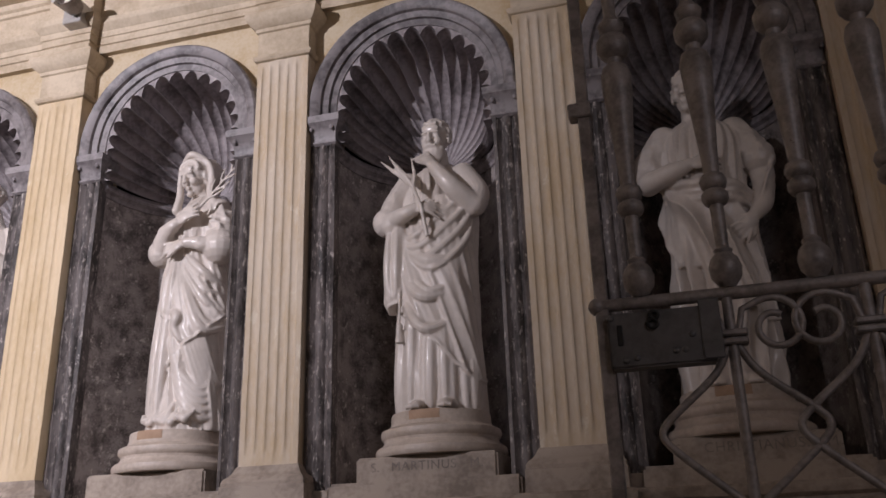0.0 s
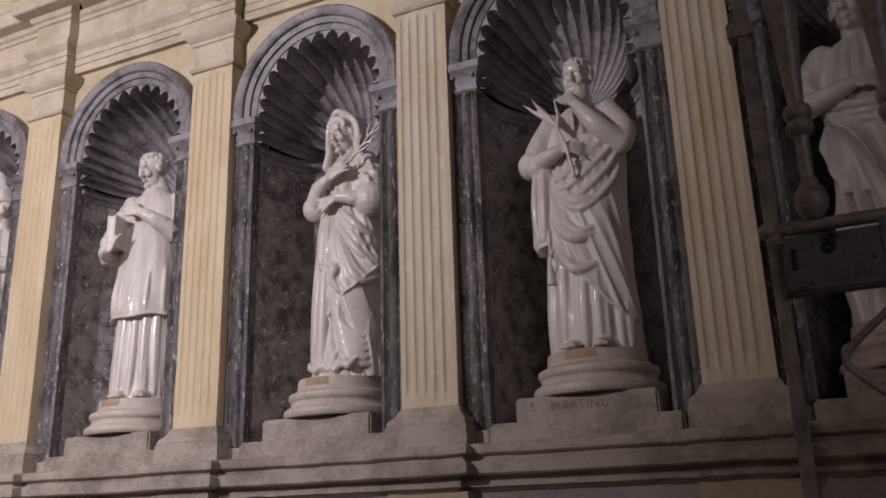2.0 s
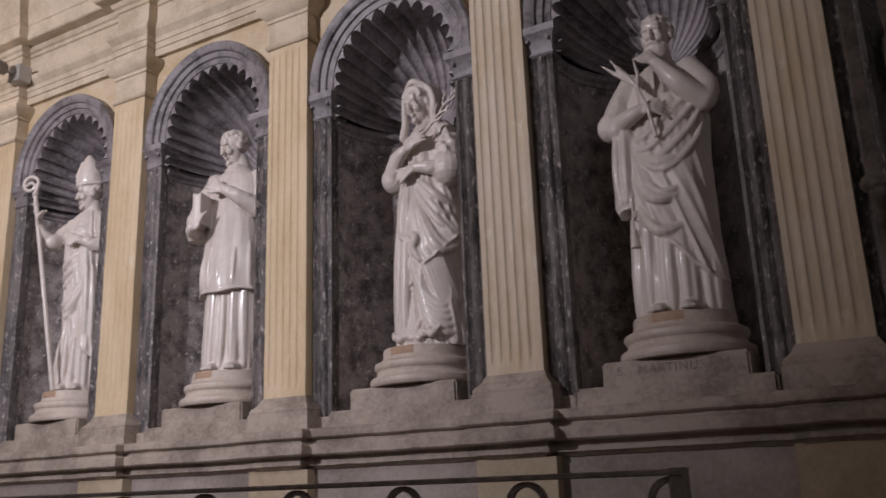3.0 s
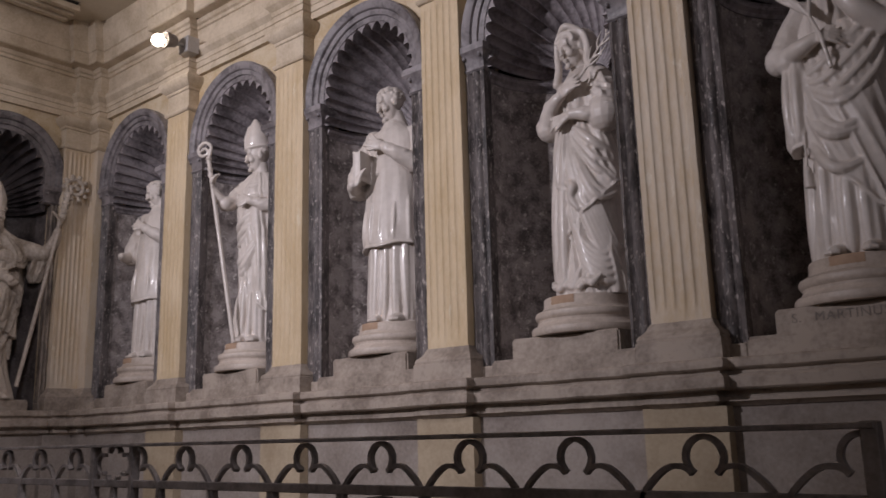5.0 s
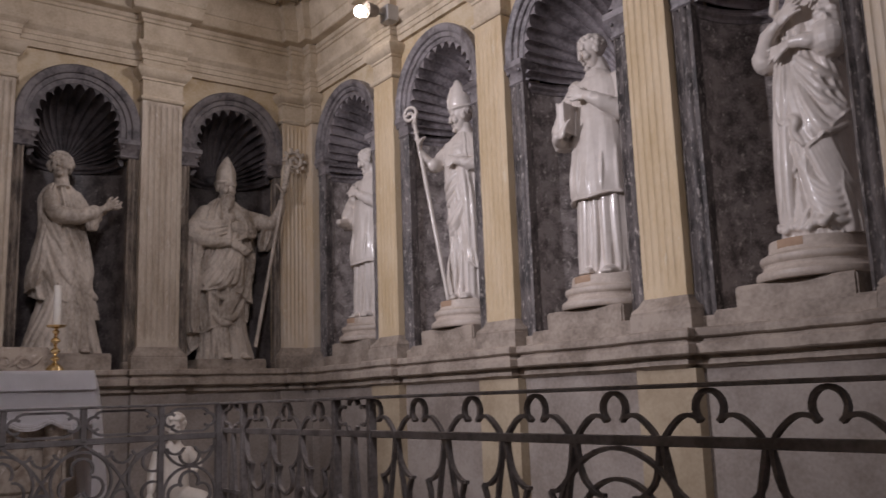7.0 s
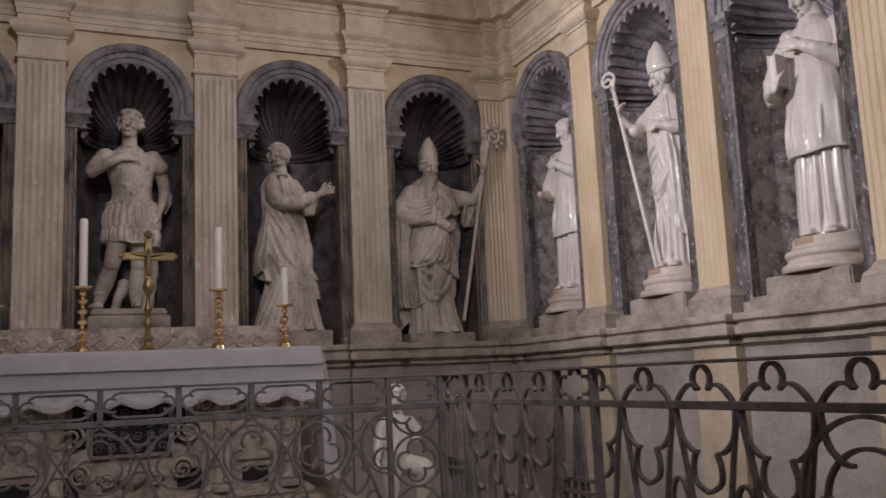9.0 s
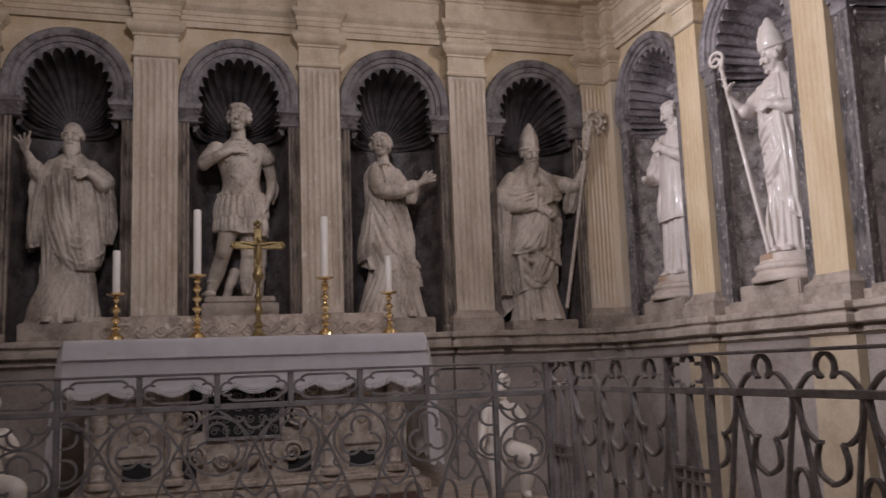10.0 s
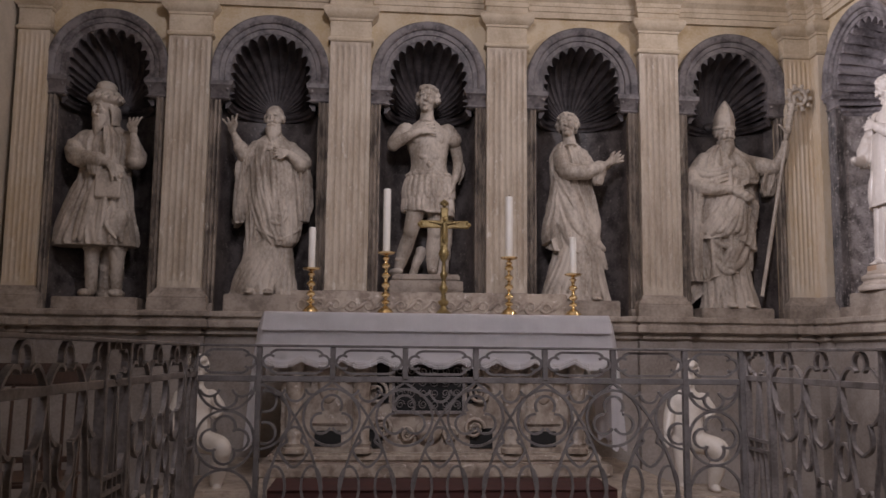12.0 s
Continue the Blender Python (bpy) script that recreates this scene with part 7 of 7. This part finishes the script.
altar()
solid("gradine", boxed(-6.95, -6.735, ALT_Y0 + 0.07, ALT_Y1 - 0.07, 1.34, 1.640, 0.008, 2), MARBLE, Matrix.Identity(4), "veined marble shelf rising behind the altar table", "altar shelf")
part("support", boxed(-6.93, -6.75, ALT_Y0 + 0.12, ALT_Y1 - 0.12, 0.0, 1.342), MARBLE, bpy.data.objects["gradine"])
bm = bmesh.new()
for i in range(16):
    y = ALT_Y0 + 0.16 + i * 0.122
    if y > ALT_Y1 - 0.12:
        break
    sg = 1 if i % 2 else -1
    pts = [(-6.731, y + 0.052 * (1 - k / 26) * math.cos(k * 0.42 + i), 1.535 + sg * 0.052 * (1 - k / 26) * math.sin(k * 0.42 + i)) for k in range(22)]
    tube(bm, pts, [0.011 - 0.0003 * k for k in range(22)], 6)
    tube(bm, [(-6.733, y + 0.03, 1.50), (-6.727, y + 0.075, 1.535), (-6.733, y + 0.115, 1.575)], [0.006, 0.016, 0.005], 6)
ob = new("leaf_carving", mesh_of(bm, "leaf_carving", MARBLE, True))
ob.parent = bpy.data.objects["gradine"]
tagged(ob, "shallow carved leaf scrolls on the shelf front", kind="stuff")

# altar steps with carpet
st = thing("altar_steps", pose(0, 0, 0), "stone altar steps with a dark red carpet", "steps")
part("step", boxed(-6.98, -5.35, ALT_Y0 - 0.35, ALT_Y1 + 0.35, 0.27, 0.40, 0.012, 2), MARBLE, st)
part("step", boxed(-6.98, -5.02, ALT_Y0 - 0.62, ALT_Y1 + 0.62, 0.13, 0.27, 0.012, 2), MARBLE, st)
part("step", boxed(-6.98, -4.70, ALT_Y0 - 0.90, ALT_Y1 + 0.90, 0.0, 0.13, 0.012, 2), MARBLE, st)
part("carpet", boxed(-5.82, -5.33, ALT_Y0 + 0.1, ALT_Y1 - 0.1, 0.401, 0.408, 0.003), CARPET, st, "dark red carpet on the top step")
part("carpet", boxed(-5.36, -5.345, ALT_Y0 + 0.1, ALT_Y1 - 0.1, 0.272, 0.408), CARPET, st, "dark red carpet over the step's edge")


# altar cloths: under cloth with a lace hem, shorter top cloth
def hanging(y0, y1, z_top, drop, out, x, scallops=0, depth=0.004, n=240):
    """Front fall of a cloth with soft waves; its lower edge may be scalloped."""
    bm = bmesh.new()
    rows = 10
    grid = []
    for j in range(rows + 1):
        f = j / rows
        row = []
        for i in range(n + 1):
            u = i / n
            y = y0 + (y1 - y0) * u
            d = drop
            if scallops:
                d += depth * abs(math.sin(math.pi * scallops * u))
            wave = (0.012 * noise.noise((y * 2.7, 0.3, 1.4)) + 0.007 * noise.noise((y * 8, 2.2, 1.4))) * f
            flare = (u - 0.5) * 2
            row.append(bm.verts.new((x + out * f ** 0.7 + wave, y + flare * 0.010 * f, z_top - d * f)))
        grid.append(row)
    for a, b in zip(grid, grid[1:]):
        for i in range(n):
            bm.faces.new((a[i], a[i + 1], b[i + 1], b[i]))
    geom = bmesh.ops.solidify(bm, geom=bm.faces[:], thickness=0.0025)
    return bm


cloth = thing("altar_cloth", pose(0, 0, 0), "white linen altar cloth with scalloped lace hem", "altar cloth")
part("top", boxed(-6.70, ALT_X + 0.016, ALT_Y0 - 0.004, ALT_Y1 + 0.004, 1.434, 1.441, 0.003, 2), CLOTH, cloth)
part("under_fall", hanging(ALT_Y0 - 0.004, ALT_Y1 + 0.004, 1.438, 0.272, 0.030, ALT_X + 0.014, scallops=9, depth=0.045), CLOTH, cloth, smooth=60)
part("top_fall", hanging(ALT_Y0 - 0.006, ALT_Y1 + 0.006, 1.440, 0.116, 0.030, ALT_X + 0.022, scallops=70), CLOTH, cloth, "short top cloth with a fine stitched edge", smooth=60)
# lace: a band of rings and scallops, each joined in one strip
bm = bmesh.new()
NS = 9
span = ALT_Y1 - ALT_Y0 + 0.03
for i in range(180):
    u = (i + 0.5) / 180
    y = ALT_Y0 - 0.004 + (span - 0.022) * u + (u - 0.5) * 0.02
    dz = 0.045 * abs(math.sin(math.pi * NS * u))
    for q, r in ((0.0, 0.007), (0.016, 0.0065), (0.031, 0.0075)):
        ring = [(ALT_X + 0.046 + 0.012 * noise.noise((y * 2.7, 0.3, 1.4)) + 0.007 * noise.noise((y * 8, 2.2, 1.4)), y + r * math.cos(k * math.pi / 4), 1.168 - dz - q + r * math.sin(k * math.pi / 4)) for k in range(8)]
        tube(bm, ring + ring[:1], 0.0026, 4)
me = mesh_of(bm, "lace_hem", CLOTH)
ob = new("lace_hem", me)
ob.parent = cloth
tagged(ob, "openwork white lace hem in shallow scallops", kind="stuff")
for y, s in ((ALT_Y0 - 0.006, -1), (ALT_Y1 + 0.006, 1)):
    bm = bmesh.new()
    grid = []
    for j in range(13):
        f = j / 12
        out = 0.012 + 0.088 * f ** 0.5
        row = []
        for i in range(31):
            if i <= 8:
                u = i / 8
                x, dy = ALT_X + 0.012 + 0.050 * f - 0.030 * u * u, out * u + 0.010 * math.sin(u * 7) * f
            else:
                u = (i - 8) / 22
                x, dy = ALT_X - 0.018 + 0.050 * f - (ALT_X + 6.64) * u, out + 0.012 * math.sin(i * 0.8 + j * 0.2) * f
            row.append(bm.verts.new((x, y + s * dy, 1.438 - (0.85 + 0.02 * math.sin(i)) * f)))
        grid.append(row)
    for a, b in zip(grid, grid[1:]):
        for i in range(30):
            bm.faces.new((a[i], a[i + 1], b[i + 1], b[i]))
    bmesh.ops.solidify(bm, geom=bm.faces[:], thickness=0.003)
    part("side_fall", bm, CLOTH, cloth, "long side fall of the altar cloth", smooth=60)


# candlesticks and cross
def candlestick(y, z1, top, r):
    t = thing("candlestick", pose(-6.30, y, 1.441), "polished brass candlestick with a white candle", "candlestick", "altar candlesticks")
    h = z1 - 1.441
    prof = [(0.064, 0.0), (0.066, 0.008), (0.058, 0.016), (0.054, 0.030), (0.040, 0.048), (0.020, 0.062), (0.012, 0.070), (0.011, 0.078), (0.024, 0.084), (0.030, 0.094), (0.024, 0.104), (0.011, 0.110), (0.010, 0.122)]
    k = 0.122
    while k < h - 0.095:
        prof += [(0.016, k + 0.006), (0.029, k + 0.016), (0.031, k + 0.024), (0.026, k + 0.034), (0.012, k + 0.044), (0.010, k + 0.056), (0.015, k + 0.060), (0.010, k + 0.066)]
        k += 0.068
    prof += [(0.011, h - 0.060), (0.020, h - 0.050), (0.024, h - 0.040), (0.012, h - 0.030), (0.014, h - 0.022), (0.056, h - 0.012), (0.064, h), (0.052, h - 0.003), (0.020, h - 0.006)]
    part("stem", lathe(bmesh.new(), prof, steps=28), BRASS, t, smooth=40)
    bm = bmesh.new()
    lathe(bm, [(r, h - 0.006), (r, top - 1.441 - 0.008), (r * 0.8, top - 1.441), (r * 0.3, top - 1.441 - 0.004)], steps=20)
    part("candle", bm, WAX, t, "plain white candle", smooth=40)
    part("wick", lathe(bmesh.new(), [(0.0022, top - 1.446), (0.002, top - 1.426)], steps=6), BLACK, t)


for y, z1, top, r in ((-0.594, 1.765, 2.05, 0.024), (-0.078, 1.885, 2.335, 0.026), (0.790, 1.865, 2.30, 0.026), (1.250, 1.755, 2.02, 0.024)):
    candlestick(y, z1, top, r)

cr = thing("altar_cross", pose(-6.30, 0.327, 1.441), "worn gilt altar cross on a turned stem", "cross")
part("stem", lathe(bmesh.new(), [(0.070, 0), (0.072, 0.012), (0.048, 0.032), (0.026, 0.05), (0.018, 0.07), (0.036, 0.09), (0.036, 0.105), (0.018, 0.12), (0.014, 0.16), (0.026, 0.18), (0.030, 0.20), (0.018, 0.225), (0.014, 0.26), (0.024, 0.28), (0.026, 0.30), (0.015, 0.32), (0.013, 0.38),
                                   (0.028, 0.41), (0.038, 0.44), (0.030, 0.47), (0.018, 0.50)], steps=28), GILT, cr, smooth=40)
part("upright", boxed(-0.014, 0.014, -0.027, 0.027, 0.48, 0.77, 0.006), GILT, cr)
part("crossbar", boxed(-0.013, 0.013, -0.160, 0.160, 0.622, 0.676, 0.006), GILT, cr)
for p in ((0, -0.16, 0.649), (0, 0.16, 0.649), (0, 0, 0.80)):
    bm = bmesh.new()
    for dy, dz in ((0, 0.014), (0.014, 0), (-0.014, 0), (0, -0.014)):
        ball(bm, Matrix.Translation((p[0], p[1] + dy, p[2] + dz)) @ Matrix.Diagonal((0.012, 0.016, 0.016, 1)), 12)
    part("finial", bm, GILT, cr, smooth=60)
bm = bmesh.new()
tube(bm, [(0.014, 0, 0.52), (0.02, 0.0, 0.60), (0.018, 0, 0.66)], [0.014, 0.022, 0.018], 10)
tube(bm, [(0.018, -0.11, 0.668), (0.018, 0, 0.648), (0.018, 0.11, 0.668)], [0.007, 0.011, 0.007], 8)
ball(bm, Matrix.Translation((0.024, 0, 0.685)) @ Matrix.Diagonal((0.014, 0.014, 0.018, 1)), 12)
part("ornament", bm, GILT, cr, "plain gilt relief on the cross", smooth=60)


# ---------------------------------------------------------------- loose things round the altar
def putto(bm):  # small nude child, one knee bent forward
    drape(bm, [(0.30, 0.0, 0.02, 0.085, 0.085), (0.36, 0.0, 0.01, 0.118, 0.105), (0.46, 0.0, -0.01, 0.112, 0.108), (0.58, 0.0, 0.0, 0.105, 0.090), (0.68, 0.0, 0.0, 0.112, 0.082), (0.74, 0.0, 0.01, 0.075, 0.06), (0.78, 0.0, 0.01, 0.04, 0.04)], [], seg=48, n=40, seed=31, wrinkle=0.0, crumple=0.004)
    limb(bm, [(-0.05, 0.0, 0.36), (-0.055, -0.03, 0.20), (-0.055, 0.0, 0.03)], [0.088, 0.070, 0.042])
    limb(bm, [(0.06, -0.02, 0.36), (0.165, -0.15, 0.335), (0.185, -0.17, 0.30)], [0.085, 0.078, 0.070])
    limb(bm, [(0.185, -0.165, 0.30), (0.17, -0.11, 0.15), (0.16, -0.06, 0.03)], [0.066, 0.062, 0.038])
    blob(bm, (-0.06, -0.05, 0.025), (0.036, 0.075, 0.028))
    blob(bm, (0.165, -0.11, 0.025), (0.036, 0.075, 0.028))
    limb(bm, [(-0.11, 0.0, 0.69), (-0.155, -0.03, 0.55), (-0.185, -0.09, 0.43)], [0.048, 0.045, 0.028])
    limb(bm, [(0.11, 0.0, 0.69), (0.17, -0.01, 0.60), (0.13, -0.09, 0.55)], [0.048, 0.045, 0.028])
    hand(bm, (-0.20, -0.11, 0.39), (-0.3, -0.4, -0.8), (-0.5, -0.6, 0.4), 0.75)
    head(bm, (0.0, -0.02, 0.875), (6, 0, -14), 0.88, "curly", 0, seed=33)


MARBLE_WHITE = material("polished_white_marble", (0.66, 0.60, 0.53), (0.54, 0.48, 0.41), 0.35, scale=6, bump=0.06, contrast=0.4)
for y, turn, lab in ((1.79, 84, "white marble statue of a child bending one knee beside the altar"), (-1.20, 104, "white marble statue of a child bending one knee")):
    pt = thing("stone_block", pose(-5.55, y, 0.27), "low stone block under a marble child", "stone block", "blocks under the marble children")
    part("stone", boxed(-0.24, 0.24, -0.26, 0.26, 0.0, 0.10, 0.01, 2), LEDGE, pt)
    bm = bmesh.new()
    putto(bm)
    for v in bm.verts:
        v.co *= 0.80
    ob = solid("statue", bm, MARBLE_WHITE, pose(-5.55, y, 0.37, 0, 0, turn), lab, "statue", "marble children beside the altar")
    rm = ob.modifiers.new("fuse", "REMESH")
    rm.mode, rm.voxel_size, rm.use_smooth_shade = "VOXEL", 0.008, True


def chair(m, label):
    t = thing("chair", m, label, "chair", "wooden chairs")
    for x in (-0.19, 0.19):
        bm = bmesh.new()
        tube(bm, [(x, -0.19, 0), (x, -0.19, 0.44)], [0.016, 0.020], 10)
        part("front_leg", bm, WOOD, t, smooth=60)
        bm = bmesh.new()
        tube(bm, [(x, 0.19, 0), (x, 0.19, 0.44), (x, 0.24, 0.96)], [0.016, 0.020, 0.016], 10)
        part("back_leg", bm, WOOD, t, smooth=60)
    part("seat", boxed(-0.22, 0.22, -0.22, 0.21, 0.435, 0.465, 0.012, 2), WOOD, t)
    part("top_rail", boxed(-0.235, 0.235, 0.222, 0.248, 0.87, 0.985, 0.012, 2), WOOD, t, "broad reddish back rail")
    for x in (-0.12, -0.04, 0.04, 0.12):
        bm = bmesh.new()
        tube(bm, [(x, 0.20, 0.46), (x, 0.237, 0.88)], 0.009, 8)
        part("spindle", bm, WOOD, t, smooth=60)
    part("lower_rail", boxed(-0.20, 0.20, 0.20, 0.216, 0.50, 0.53, 0.004), WOOD, t)
    for y in (-0.19, 0.19):
        bm = bmesh.new()
        tube(bm, [(-0.19, y, 0.20), (0.19, y, 0.20)], 0.010, 8)
        part("stretcher", bm, WOOD, t, smooth=60)


chair(pose(-4.55, -1.78, 0.13, 0, 0, 100), "dark wooden spindle-back chair behind the railing")


# ---------------------------------------------------------------- floodlights on the entablature
def floodlight(x, z, lit, label):
    t = thing("floodlight", LONG @ pose(x, -0.05, z), label, "floodlight", "floodlights on the cornice")
    part("bracket", boxed(-0.05, 0.07, -0.055, 0.05, -0.06, 0.07, 0.004), STEEL, t, "white wall box")
    bm = bmesh.new()
    tube(bm, [(0.01, -0.05, 0.0), (0.0, -0.12, 0.0), (0.0, -0.20, -0.01)], 0.014, 10)
    part("arm", bm, STEEL, t, smooth=60)
    bm = bmesh.new()
    lathe(bm, [(0.030, 0.0), (0.045, 0.012), (0.055, 0.06), (0.066, 0.10), (0.060, 0.10), (0.050, 0.06), (0.02, 0.03)], steps=24)
    part("shade", bm, IRON, t, "dark reflector hood", look((0.015, -0.115, 0.005), (0.03, 0.10, 0.02)) if lit else pose(0.05, -0.06, 0.0, 70, 0, 0), smooth=40)
    bm = bmesh.new()
    ball(bm, Matrix.Diagonal((0.048, 0.048, 0.048, 1)), 20)
    part("bulb", bm, GLOW if lit else WAX, t, "glaring lit bulb" if lit else "unlit bulb", pose(-0.01, -0.26, -0.02) if lit else pose(0.05, -0.10, 0.02), smooth=60)


floodlight(-5.66, 4.22, True, "lit floodlight with a glaring white bulb")
floodlight(-3.07, 4.22, False, "unlit white floodlight on a wall box")

# ceiling coffers over the altar, set in the ceiling
cf = thing("ceiling_grille", pose(-7.0, 2.2, 4.80), "white plaster ceiling frame over a black sheet painting the slots' shade", "ceiling frame", kind="structure")
# first piece: black sheet painting the shade in the slots; the others are bars
for k in range(4):
    part("slot", boxed(-0.02, 0.30, -0.95 + k * 0.001, 0.92, 0.030 - k * 0.0001, 0.036, 0.0) if k == 0 else boxed(-0.02 + 0.11 * (k - 1), 0.04 + 0.11 * (k - 1), -0.95, 0.95, -0.02, 0.03, 0.004), BLACK if k == 0 else CREAM, cf)
